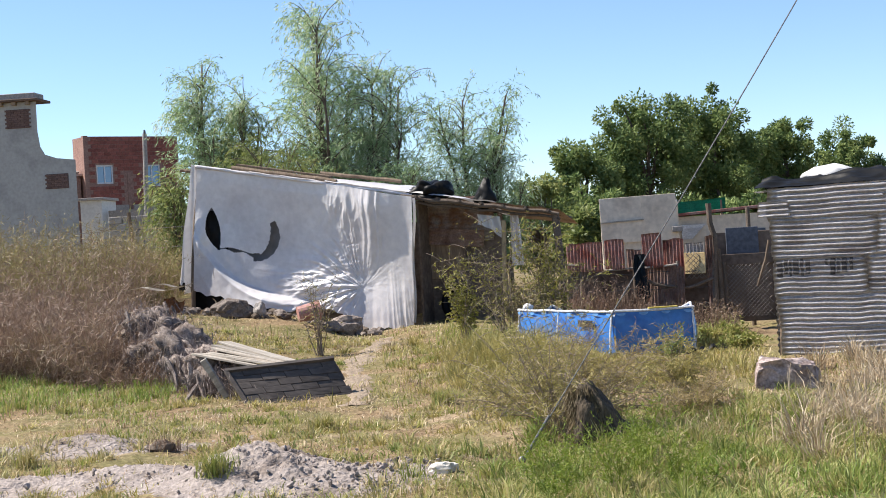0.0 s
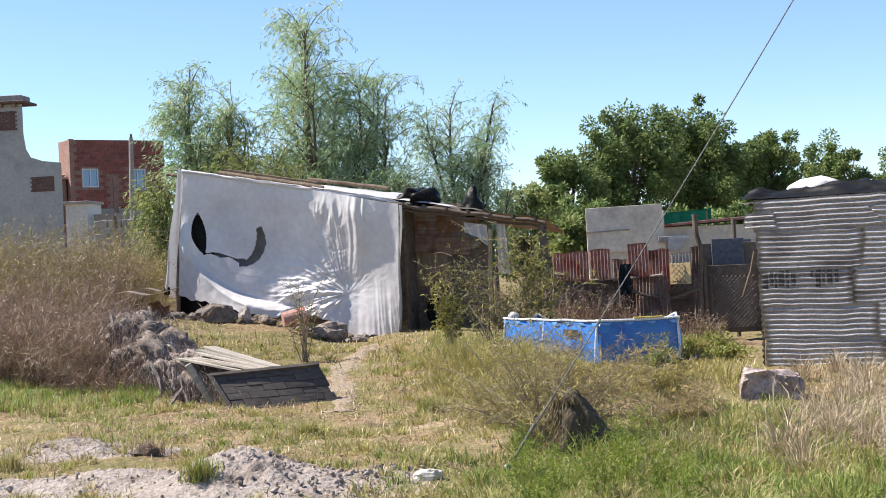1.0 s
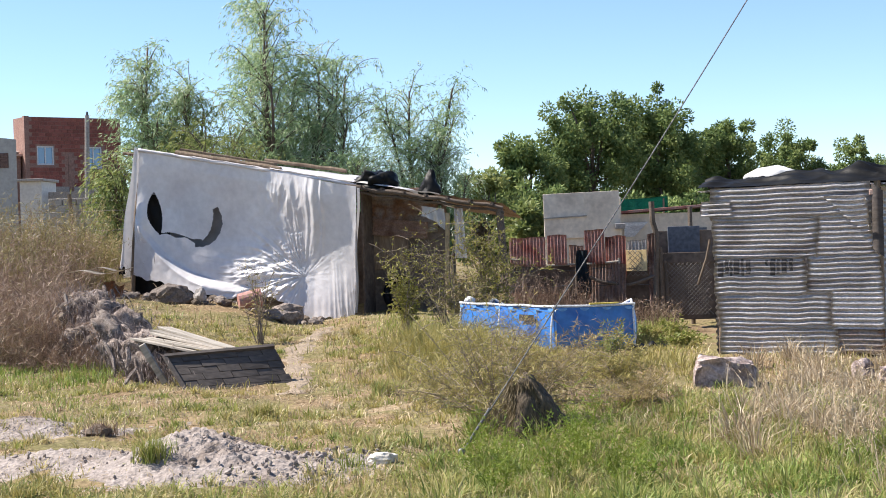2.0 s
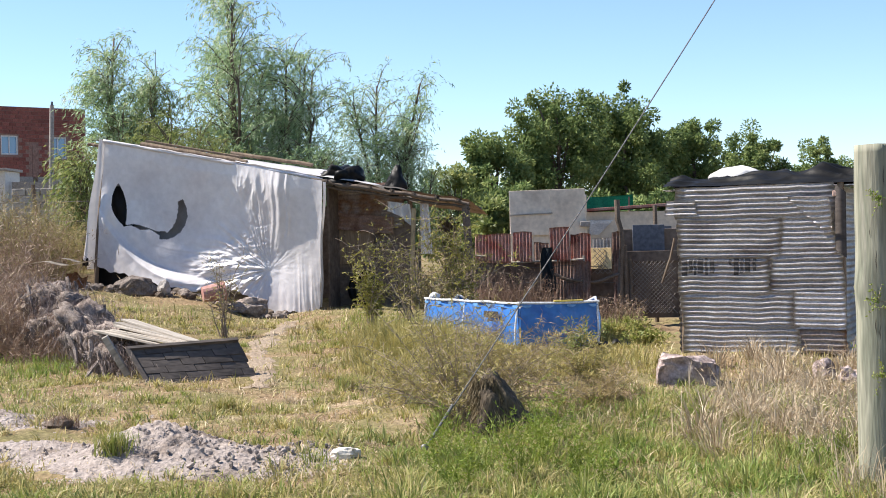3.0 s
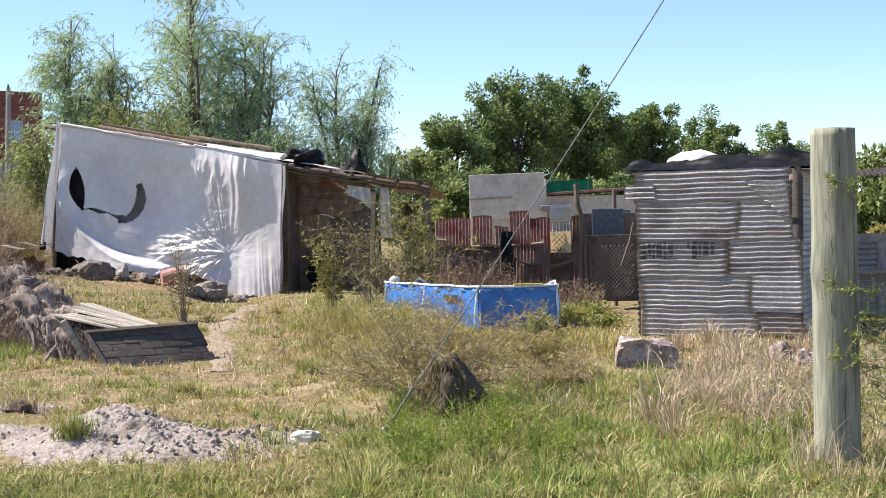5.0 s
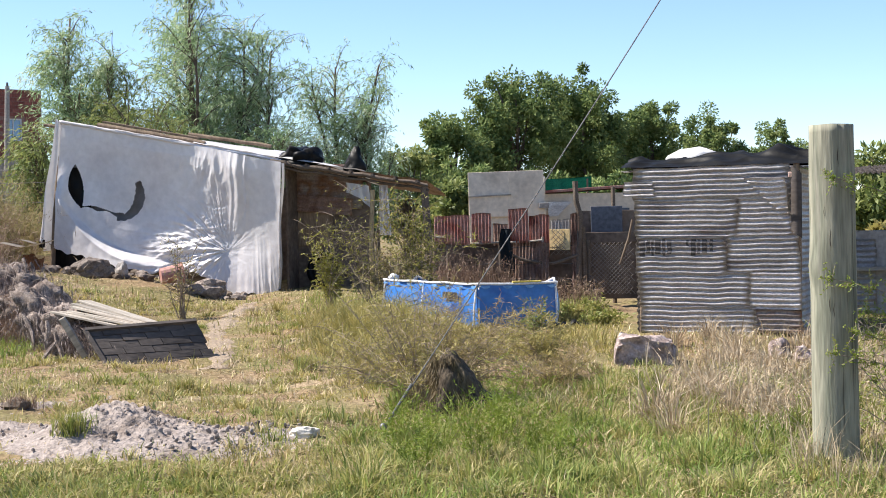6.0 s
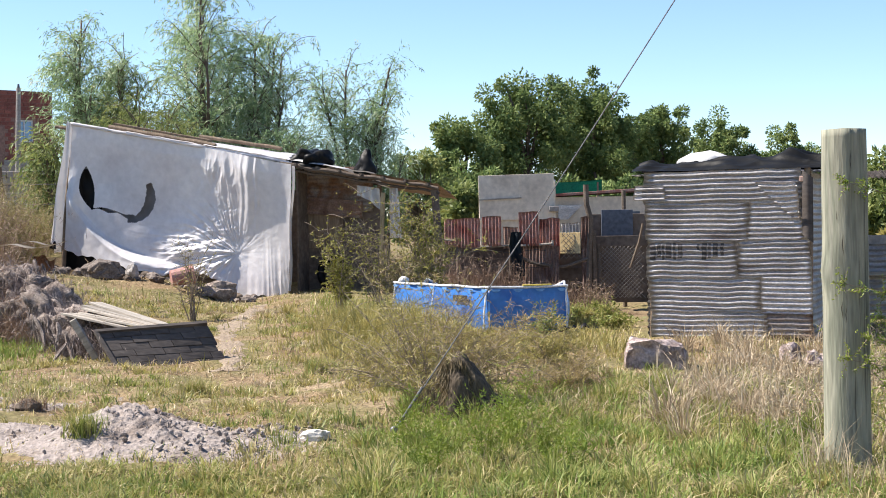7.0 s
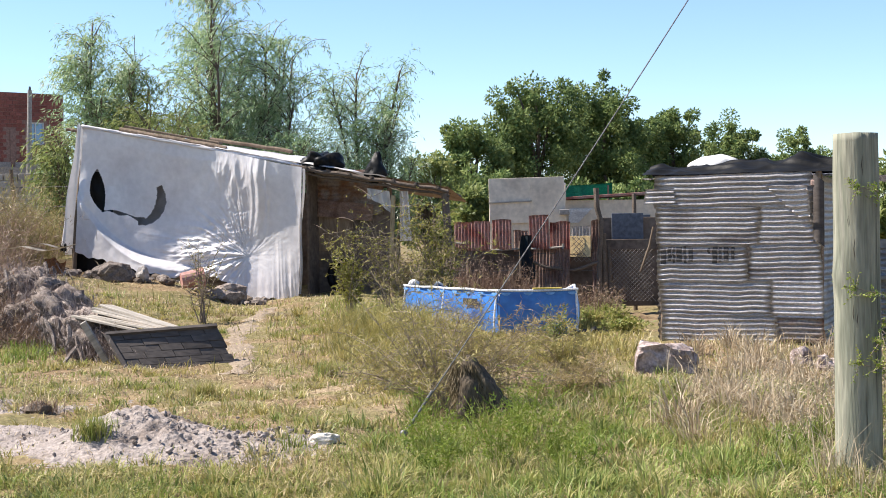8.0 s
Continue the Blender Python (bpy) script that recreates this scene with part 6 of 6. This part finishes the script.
WD = "tall tangled brown dry weeds at the edge of the lot"
weeds("dry_weeds", WD, 1500, -8.3, 19.6, 1.7, 1.5, 1.5, F_BROWNWEED, 201, 24, (0.17, 0.009), 0.007, bend=0.9)
weeds("dry_weeds", WD, 420, -6.35, 18.6, 0.55, 0.8, 1.2, F_BROWNWEED, 203, 24, (0.16, 0.009), 0.007, bend=1.1)
weeds("dry_weeds", WD, 220, -5.5, 18.0, 0.6, 0.7, 0.6, F_BROWNWEED, 204, 30, (0.10, 0.009), 0.007, bend=1.2)
weeds("straw_weeds", "pale bent straw stems over the dry weeds", 420, -7.6, 18.9, 2.2, 1.2, 1.3, F_STRAW, 206, 10, (0.12, 0.008), 0.006, bend=1.3)
weeds("green_weeds", "tall olive green weeds behind the dry ones", 620, -9.8, 23.6, 1.9, 1.6, 1.75, F_SCRUB, 205, 40, (0.12, 0.010), 0.007)
weeds("dry_weeds", WD, 420, -9.4, 22.8, 2.2, 1.6, 1.8, F_BROWNWEED, 208, 34, (0.15, 0.010), 0.008, bend=0.8)
weeds("green_weeds", "tall olive green weeds behind the dry ones", 620, -8.6, 27.0, 0.8, 1.6, 1.1, F_SCRUB, 207, 40, (0.11, 0.010), 0.007)
weeds("green_weeds", "tall olive green weeds behind the dry ones", 900, -10.3, 26.6, 2.6, 1.3, 1.85, F_SCRUB, 215, 36, (0.13, 0.010), 0.008, bend=0.7)
weeds("dry_weeds", WD, 420, -10.0, 25.6, 2.4, 1.0, 1.75, F_BROWNWEED, 217, 30, (0.15, 0.010), 0.008, bend=0.8)
weeds("fence_stalks", "dry brown stalks growing through the scrap fence", 500, 0.5, 23.1, 0.65, 0.25, 0.95, F_BROWNWEED, 209, 8, (0.07, 0.008), 0.008, bend=0.3)
weeds("fence_stalks", "dry brown stalks growing through the scrap fence", 420, 1.6, 22.9, 0.9, 0.3, 0.6, F_BROWNWEED, 213, 12, (0.08, 0.010), 0.008, bend=0.5)
weeds("dry_weeds", "knee-high pale dry weeds on the verge", 260, 3.0, 11.0, 0.9, 1.8, 0.62, F_STRAW, 211, 14, (0.05, 0.008), 0.004)


def bush(name, x, y, h, w, seed, twig_mat, leaf_mat, n_br=40, n_leaf=5000, leaf=(0.035, 0.008), label="", up=0.9, thick=0.008, droop=0.12, cat="bush", zoff=0.0, spray=3, lean=0.0):
    rnd = random.Random(seed)
    t = thing(name, label, cat, pose(x, y, gz(x, y) + zoff - 0.02))
    bm = bmesh.new()
    tw = []
    for k in range(n_br):
        az, el = rnd.uniform(0, 6.28), rnd.uniform(0.25, 1.0)
        d = Vector((math.cos(az) * w / h * (1.2 - el) + lean, math.sin(az) * w / h * (1.2 - el), up * el + 0.25))
        L = h * rnd.uniform(0.6, 1.15)
        br = limb_path(Vector((rnd.uniform(-0.06, 0.06), rnd.uniform(-0.06, 0.06), 0)), d, L, 7, rnd, droop, 0.16)
        tube(bm, br, [thick * (1 - 0.8 * j / 7) for j in range(8)], 4, cap=False)
        for j in range(2, 8):
            for _ in range(spray):
                s = limb_path(br[j], Vector((rnd.uniform(-1, 1), rnd.uniform(-1, 1), rnd.uniform(-0.1, 1))), L * rnd.uniform(0.12, 0.3), 4, rnd, droop, 0.2)
                tube(bm, s, [thick * 0.35, thick * 0.3, thick * 0.25, thick * 0.2, thick * 0.12], 3, cap=False)
                tw.append([tuple(q) for q in s])
    part("twig_work", bm, twig_mat, t)
    if n_leaf:
        r = np.random.RandomState(seed)
        T = np.array(tw)
        ti, f = r.randint(0, len(T), n_leaf), r.uniform(0, 3.999, n_leaf)
        i = f.astype(int)
        g = (f - i)[:, None]
        P = T[ti, i] * (1 - g) + T[ti, i + 1] * g
        D = T[ti, i + 1] - T[ti, i]
        D = D / (np.linalg.norm(D, axis=1, keepdims=True) + 1e-6) + r.normal(0, 0.6, (n_leaf, 3))
        V, Q = leaves(P, D, leaf[0], leaf[1], seed)
        tagged(array_mesh("foliage_mass", V, Q, None, leaf_mat, t), kind="stuff")
    return t


# scrub bush beside its root mound
bush("scrub_bush", -0.16, 11.7, 1.15, 1.15, 301, M_TWIG, F_OLIVE, 46, 9000, (0.05, 0.0055), "wispy half-dry olive scrub bush beside a root mound", lean=-0.22, zoff=0.03, thick=0.0065)
bush("scrub_bush", 0.1, 11.9, 1.0, 1.1, 306, M_TWIG, F_STRAWLEAF, 26, 5200, (0.06, 0.005), "drooping straw-brown scrub over the root mound", lean=0.3, zoff=0.1, thick=0.005, droop=0.28)
bush("scrub_bush", 1.0, 12.9, 0.5, 0.9, 302, M_TWIG, F_STRAWLEAF, 34, 6000, (0.05, 0.005), "low wispy straw-brown scrub in the grass", thick=0.005)
bush("scrub_bush", -0.75, 13.6, 0.5, 0.5, 303, M_TWIG, F_OLIVE, 22, 3500, (0.05, 0.006), "low wispy yellow-olive scrub in the grass", thick=0.005)
bush("scrub_bush", 1.0, 14.6, 0.5, 0.8, 304, M_TWIG, F_OLIVE, 24, 4500, (0.05, 0.007), "low wispy yellow-olive scrub in the grass", thick=0.005)
MX, MY = 0.17, 11.15
bm = bmesh.new()
vs = lump(bm, (0, 0, 0), (0.21, 0.20, 0.36), 7, 4, 0.22)
for v in vs:  # a leaning cone, blunt at the top
    k = max(0.0, (v.co.z + 0.1) / 0.5)
    v.co = Vector((v.co.x * (1.05 - 0.5 * k) - 0.14 * k, v.co.y * (1.05 - 0.5 * k), v.co.z * 0.9)) + Vector((0.02, 0.02, 0.015)) * noise.noise(v.co * 14)
bmesh.ops.translate(bm, vec=Vector((MX, MY, gz(MX, MY) + 0.18)), verts=vs)
mound = tagged(part("root_mound", bm, M_MOUND, smooth=True), "dark matted root mound beside the scrub bush", "mound")
r = np.random.RandomState(9)
n = 5200
a, f = r.uniform(0, 6.28, n), r.uniform(0.0, 1.0, n)
w = 1.05 - 0.62 * f
V, Q = leaves(np.stack([MX + np.cos(a) * 0.21 * w - 0.15 * f, MY + np.sin(a) * 0.20 * w, gz(MX, MY) + 0.04 + 0.46 * f], 1), np.stack([np.cos(a) * 0.30, np.sin(a) * 0.30, -1.0 + 0 * a], 1) + r.normal(0, 0.22, (n, 3)), 0.11, 0.005, 5)
tagged(array_mesh("matting", V, Q, None, F_MOUND, mound), kind="stuff")

# feathery green weeds in front
for k, (x, y, h) in enumerate(((-0.05, 9.3, 0.58), (0.32, 9.6, 0.72), (0.58, 9.3, 0.56), (-0.3, 9.7, 0.46), (0.2, 8.9, 0.56), (0.48, 10.2, 0.66), (-0.1, 8.6, 0.42), (0.72, 9.0, 0.42))):
    bush("feathery_weed", x, y, h * 0.78, 0.2, 320 + k, F_FEATHER, F_FEATHER, 8, 1100, (0.024, 0.006), "soft feathery bright green weed", thick=0.004, up=1.3, cat="weed", droop=0.05)
# creeper sprigs beside the post
for k, (x, y, h) in enumerate(((3.02, 8.95, 1.2), (3.1, 8.7, 1.0), (3.05, 9.2, 0.8))):
    bush("thorn_sapling", x, y, h, 0.42, 340 + k, M_TWIG, F_FEATHER, 7, 900, (0.03, 0.008), "thin green sapling with feathery leaves beside the post", thick=0.006, cat="sapling", lean=-0.12, spray=2)
# sapling and porch bushes
bush("bare_sapling", -3.7, 20.7, 1.05, 0.28, 350, M_TWIG, F_OLIVE, 9, 500, (0.05, 0.012), "nearly bare twiggy sapling before the tarp", thick=0.011, cat="sapling", up=1.5)
bush("porch_bush", -1.66, 21.8, 0.98, 0.14, 351, M_TWIG, F_YBUSH, 13, 2600, (0.055, 0.015), "straggly yellow-green bush in front of the porch", thick=0.009, up=1.7)
bush("porch_bush", -1.05, 22.0, 1.75, 0.3, 352, M_TWIG, F_YBUSH, 13, 1100, (0.06, 0.013), "tall thin half-bare bush in front of the porch", thick=0.011, lean=-0.12, up=1.4)
bush("porch_bush", -0.38, 22.2, 1.55, 0.45, 353, M_TWIG, F_YBUSH, 24, 4200, (0.06, 0.014), "olive bush beside the porch post", thick=0.010, up=1.5)
bush("porch_bush", -0.7, 22.3, 0.95, 0.6, 354, M_TWIG, F_SCRUB, 30, 4200, (0.06, 0.012), "tangled brown-green bush by the porch", thick=0.010)
bush("pool_weed", 1.2, 18.6, 0.42, 0.3, 355, M_TWIG, F_YWILLOW, 14, 900, (0.06, 0.018), "green weed standing in front of the pool", thick=0.005, cat="weed")
bush("pool_weed", 0.75, 18.3, 0.4, 0.7, 356, M_TWIG, F_OLIVE, 12, 300, (0.04, 0.008), "bare arching pink-brown twigs before the pool", thick=0.006, cat="weed", spray=1)
for k, (x, y, h, w) in enumerate(((2.2, 19.3, 0.26, 0.35), (2.3, 20.3, 0.34, 0.35), (1.9, 20.9, 0.3, 0.35))):
    bush("hut_weed", x, y, h, w, 360 + k, F_OLIVE, F_GREEN, 13, 1300, (0.06, 0.018), "low leafy green weed beside the corrugated hut", thick=0.006, cat="weed")


def stone(name, x, y, s, seed, mat, label, sink=0.3, cat="stone", rough=0.3, sub=3, rot=0):
    bm = bmesh.new()
    lump(bm, (0, 0, 0), s, seed, sub, rough)
    ob = part(name, bm, mat)
    ob.matrix_world = pose(x, y, gz(x, y) + s[2] * (1 - sink) * 0.8, 0, 0, rot)
    return tagged(ob, label, cat)


# boulder: blocky, with fresh pale broken faces
bm = bmesh.new()
box(bm, -0.32, 0.32, -0.2, 0.2, -0.05, 0.29)
bmesh.ops.subdivide_edges(bm, edges=bm.edges[:], cuts=13, use_grid_fill=True)
for v in bm.verts:
    p = v.co
    k = 1 - 0.14 * (abs(p.x) / 0.32) ** 3 * (max(0, p.z) / 0.29)
    v.co = Vector((p.x * k, p.y * k, p.z - 0.06 * max(0, p.x) / 0.32 * max(0, p.z) / 0.29)) + Vector((0.05 * noise.noise(p * 5), 0.06 * noise.noise(p * 5 + Vector((5, 0, 0))), 0.07 * noise.noise(p * 4.3 + Vector((0, 7, 0))))) + Vector((0.03, -0.05, 0.03)) * ridge(p.x * 4.5, p.y * 4.5, p.z * 4.5 + 2.0) * 0.5 + Vector((0.012, 0.012, 0.012)) * noise.noise(p * 17)
b = tagged(part("boulder", bm, M_STONE), "pinkish grey broken boulder half sunk in the grass", "boulder")
b.matrix_world = pose(2.07, 14.7, gz(2.07, 14.7) - 0.03, 0, 0, -8)
stone("white_stone", -0.95, 9.98, (0.10, 0.06, 0.05), 3, M_WHITESTONE, "small white stone lying in the grass", 0.1)
stone("stone", 3.55, 15.2, (0.14, 0.12, 0.13), 12, M_STONE, "grey rubble stone in the dry grass", 0.2)
stone("stone", 3.75, 14.9, (0.11, 0.1, 0.1), 13, M_STONE, "grey rubble stone in the dry grass", 0.2)
bm = bmesh.new()
lump(bm, (-3.5, 12.0, gz(-3.5, 12) + 0.03), (0.11, 0.09, 0.07), 5, 2, 0.4)
st = tagged(part("dead_tuft", bm, M_BARK), "dark dead grass tuft at the sand edge", "tuft")
V, Q, T = blades(-3.5 + R0.normal(0, 0.07, 150), 12.0 + R0.normal(0, 0.05, 150), np.full(150, gz(-3.5, 12.0)), np.full(150, 0.18), 0.006, 0.8, 8)
array_mesh("dead_grass", V, Q, T, F_BROWNWEED, st)
for k, (x, y) in enumerate(((-2.5, 9.75), (-4.55, 11.6), (-2.3, 12.9), (-1.35, 14.6))):
    V, Q, T = blades(x + R0.normal(0, 0.06, 260), y + R0.normal(0, 0.05, 260), lot_z(np.full(260, x), np.full(260, y)) - 0.01, np.full(260, 0.22), 0.007, 0.7, 40 + k)
    tagged(array_mesh("grass_tuft", V, Q, T, F_GREEN), "fresh green grass tuft on the sand", "grass tuft", kind="stuff")

# rubble along the foot of the tarp
for k in range(64):
    u = random.uniform(-0.3, 4.0)
    v = random.uniform(-0.95, -0.2)
    x, y = -7.06 + u * 0.973 + v * 0.232, 26.2 - u * 0.232 + v * 0.973
    s = random.uniform(0.04, 0.10)
    stone("rubble_stone", x, y, (s * random.uniform(1, 1.8), s, s * 0.8), 20 + k, random.choice((M_ROCK, M_ROCK, M_BARK)), "broken rubble stone at the foot of the tarp", 0.2, sub=2, rot=random.uniform(0, 180))
stone("boulder", -6.05, 25.1, (0.36, 0.2, 0.2), 71, M_ROCK, "large grey-brown rock holding down the tarp hem", 0.2)
stone("boulder", -4.0, 24.75, (0.36, 0.2, 0.17), 72, M_ROCK, "reddish brown earth lump holding down the tarp hem", 0.2)
stone("block", -5.5, 24.95, (0.1, 0.1, 0.14), 73, M_CONCRETE, "grey concrete block leaning by the tarp", 0.1)

# red bucket on its side
t = thing("bucket", "faded red plastic bucket lying before the tarp", "bucket", pose(-4.74, 24.5, gz(-4.74, 24.5) + 0.18, 0, 82, 20) @ Matrix.Scale(1.3, 4))
bm = bmesh.new()
ring = lambda r, z: [bm.verts.new((r * math.cos(k * 0.3927), r * math.sin(k * 0.3927), z)) for k in range(16)]
rs = [ring(0.10, 0), ring(0.13, 0.28), ring(0.14, 0.285), ring(0.14, 0.30), ring(0.125, 0.29), ring(0.095, 0.012)]
for p, q in zip(rs, rs[1:]):
    for k in range(16):
        bm.faces.new((p[k], p[(k + 1) % 16], q[(k + 1) % 16], q[k]))
bm.faces.new(rs[0][::-1])
bm.faces.new(rs[-1])
part("body", bm, M_REDBUCKET, t)
bm = bmesh.new()
tube(bm, [(0.14 * math.cos(a), 0.14 * math.sin(a) * 0.3 - 0.1, 0.29 + 0.05 * math.sin(a)) for a in [k * 0.3142 for k in range(11)]], 0.004, 5)
part("handle", bm, M_STEEL, t)

# leaning board panel and bleached planks
A_, B_, C_, D_ = Vector((-3.58, 15.50, -0.03)), Vector((-2.46, 15.95, -0.03)), Vector((-2.725, 16.12, 0.409)), Vector((-3.88, 15.75, 0.355))
t = thing("board_panel", "dark grey panel of weathered boards leaning on the plank pile", "panel")
nrm = (B_ - A_).cross(D_ - A_).normalized()
for k in range(6):
    f0, f1 = k / 6 + 0.005, (k + 1) / 6 - 0.005
    cuts = [0.0] + [min(1.0, (j + (0.5 if k % 2 else 1.0)) / 4 + random.uniform(-0.03, 0.03)) for j in range(4)] + [1.0]
    for g0, g1 in zip(cuts, cuts[1:]):
        if g1 - g0 < 0.03:
            continue
        bm = bmesh.new()
        g0, g1 = g0 + 0.003, g1 - 0.003
        q = [A_.lerp(D_, f0).lerp(B_.lerp(C_, f0), g0), A_.lerp(D_, f0).lerp(B_.lerp(C_, f0), g1), A_.lerp(D_, f1).lerp(B_.lerp(C_, f1), g1), A_.lerp(D_, f1).lerp(B_.lerp(C_, f1), g0)]
        off = nrm * random.uniform(-0.006, 0.006)
        lo = [bm.verts.new(p + off) for p in q]
        hi = [bm.verts.new(p + off - nrm * 0.03) for p in q]
        bm.faces.new(lo)
        bm.faces.new(hi[::-1])
        for i in range(4):
            j = (i + 1) % 4
            bm.faces.new((lo[j], lo[i], hi[i], hi[j]))
        bmesh.ops.recalc_face_normals(bm, faces=bm.faces[:])
        part("board", bm, M_GREYPLANK, t)
for f in (0.06, 0.55, 0.95):
    bm = bmesh.new()
    p, q = A_.lerp(B_, f), D_.lerp(C_, f)
    tube(bm, [p - nrm * 0.05, q - nrm * 0.05], 0.03, 4)
    part("cleat", bm, M_GREYPLANK, t)
for f0, f1, e in ((A_, D_, -0.03), (D_, C_, 0.0)):
    bm = bmesh.new()
    tube(bm, [f0 + nrm * 0.012, f1 + nrm * 0.012], 0.028, 4)
    part("edge_strip", bm, M_GREYPLANK, t)
for k in range(6):  # a fan of boards sloping down from the heap
    bm = bmesh.new()
    L, w = random.uniform(1.0, 1.3), random.uniform(0.17, 0.24)
    box(bm, -L / 2, L / 2, -w / 2, w / 2, -0.013, 0.013, bevel=0.003)
    o = tagged(part("plank", bm, M_PLANK), "bleached pale plank in the scrap pile", "plank", "scrap planks")
    o.matrix_world = pose(-3.86 + 0.02 * k, 16.38 + 0.10 * k, 0.40 + 0.014 * k + 0.010 * (k % 2), -6 + random.uniform(-3, 3), 9 + random.uniform(-3, 3), -24 - 2 * k + random.uniform(-7, 7))
bm = bmesh.new()
box(bm, -0.035, 0.035, -0.03, 0.03, 0, 0.5, bevel=0.005)
o = tagged(part("plank", bm, M_PLANK), "short pale stake propped on the scrap pile", "plank")
o.matrix_world = pose(-3.93, 15.95, 0.05, 8, -28, 0)
bm = corrugated(0.34, 0.30, "z", seed=91, ragged=0.25, bend=0.08, amp=0.012)
o = tagged(part("rusty_scrap", bm, M_RUST, smooth=True), "orange rusty sheet scrap propped under the warped board", "sheet metal")
o.matrix_world = pose(-5.68, 19.5, gz(-5.6, 19.5) + 0.70, -14, 8, -12)
for k, (x, y, z, L, rz) in enumerate(((-5.74, 19.6, 1.24, 0.75, -5), (-5.6, 19.9, 1.27, 0.6, 6))):
    bm = bmesh.new()
    sheet(bm, 10, 4, lambda u, v: Vector(((u - 0.5) * L, (v - 0.5) * 0.35, 0.03 * math.sin(u * 7))))
    bmesh.ops.solidify(bm, geom=bm.faces[:], thickness=0.015)
    o = tagged(part("scrap_board", bm, M_PLANK), "warped pale board lying on the rubble heap", "board")
    o.matrix_world = pose(x, y, z, 0, 0, rz)


def build_heap():
    """Heap of grey dead brush and roots, matted and hanging down its slope."""
    t = thing("brush_heap", "heap of matted grey dead brush and roots over rubble", "heap", pose(0, 0, 0))
    rnd = random.Random(8)

    def top(f):
        return 1.06 - 0.62 * f - 0.12 * math.sin(f * 3.14)
    for k in range(44):
        f = k / 43
        x, y = -5.85 + 1.75 * f + rnd.uniform(-0.22, 0.22), 19.2 - 2.6 * f + rnd.uniform(-0.3, 0.3)
        h = top(f) * rnd.uniform(0.15, 0.82)
        bm = bmesh.new()
        lump(bm, (x, y, gz(x, y) + h), (rnd.uniform(0.14, 0.26), rnd.uniform(0.12, 0.22), rnd.uniform(0.10, 0.20)), 90 + k, 3, 0.55, pose(0, 0, 0, rnd.uniform(-30, 30), rnd.uniform(10, 50), rnd.uniform(-40, 40)))
        part("brush_clump", bm, M_HEAP, t, smooth=True)
    for k in range(80):
        f = rnd.random()
        x, y = -5.8 + 1.75 * f + rnd.gauss(0, 0.2), 19.05 - 2.7 * f + rnd.gauss(0, 0.2)
        h = top(f) * rnd.uniform(0.35, 0.95)
        bm = bmesh.new()
        p = limb_path(Vector((x, y, gz(x, y) + h)), Vector((rnd.uniform(-0.3, 0.9), rnd.uniform(-0.7, 0.1), rnd.uniform(-1.3, -0.1))), rnd.uniform(0.2, 0.5), 5, rnd, 0.25, 0.3)
        r = rnd.uniform(0.012, 0.032)
        tube(bm, p, [r * 0.6, r, r * 1.05, r * 0.95, r * 0.7, r * 0.3], 6)
        part("root", bm, M_HEAP, t)
    bm = bmesh.new()
    for k in range(300):
        f = rnd.random() ** 1.2
        x, y = -5.8 + 1.9 * f + rnd.gauss(0, 0.22), 19.1 - 2.8 * f + rnd.gauss(0, 0.24)
        h = top(f) * rnd.uniform(0.2, 0.98)
        p = limb_path(Vector((x, y, gz(x, y) + h)), Vector((rnd.uniform(-0.6, 0.9), rnd.uniform(-0.8, 0.2), rnd.uniform(-1.3, 0.0))), rnd.uniform(0.15, 0.45), 5, rnd, 0.35, 0.3)
        tube(bm, p, [0.006, 0.006, 0.005, 0.004, 0.003, 0.002], 3, cap=False)
    tagged(part("twig_tangle", bm, M_HEAP, t), kind="stuff")
    r = np.random.RandomState(4)
    n = 12000
    f = r.uniform(0, 1, n)
    x, y = -5.82 + 1.95 * f + r.normal(0, 0.24, n), 19.0 - 2.8 * f + r.normal(0, 0.25, n)
    V, Q = leaves(np.stack([x, y, ground_z(x, y) + (0.95 - 0.62 * f) * r.uniform(0.1, 1.0, n)], 1), r.normal(0, 0.6, (n, 3)) + np.array([0.25, -0.3, -1.1]), 0.10, 0.006, 6)
    tagged(array_mesh("dry_leaves", V, Q, None, F_HEAP, t), kind="stuff")


build_heap()
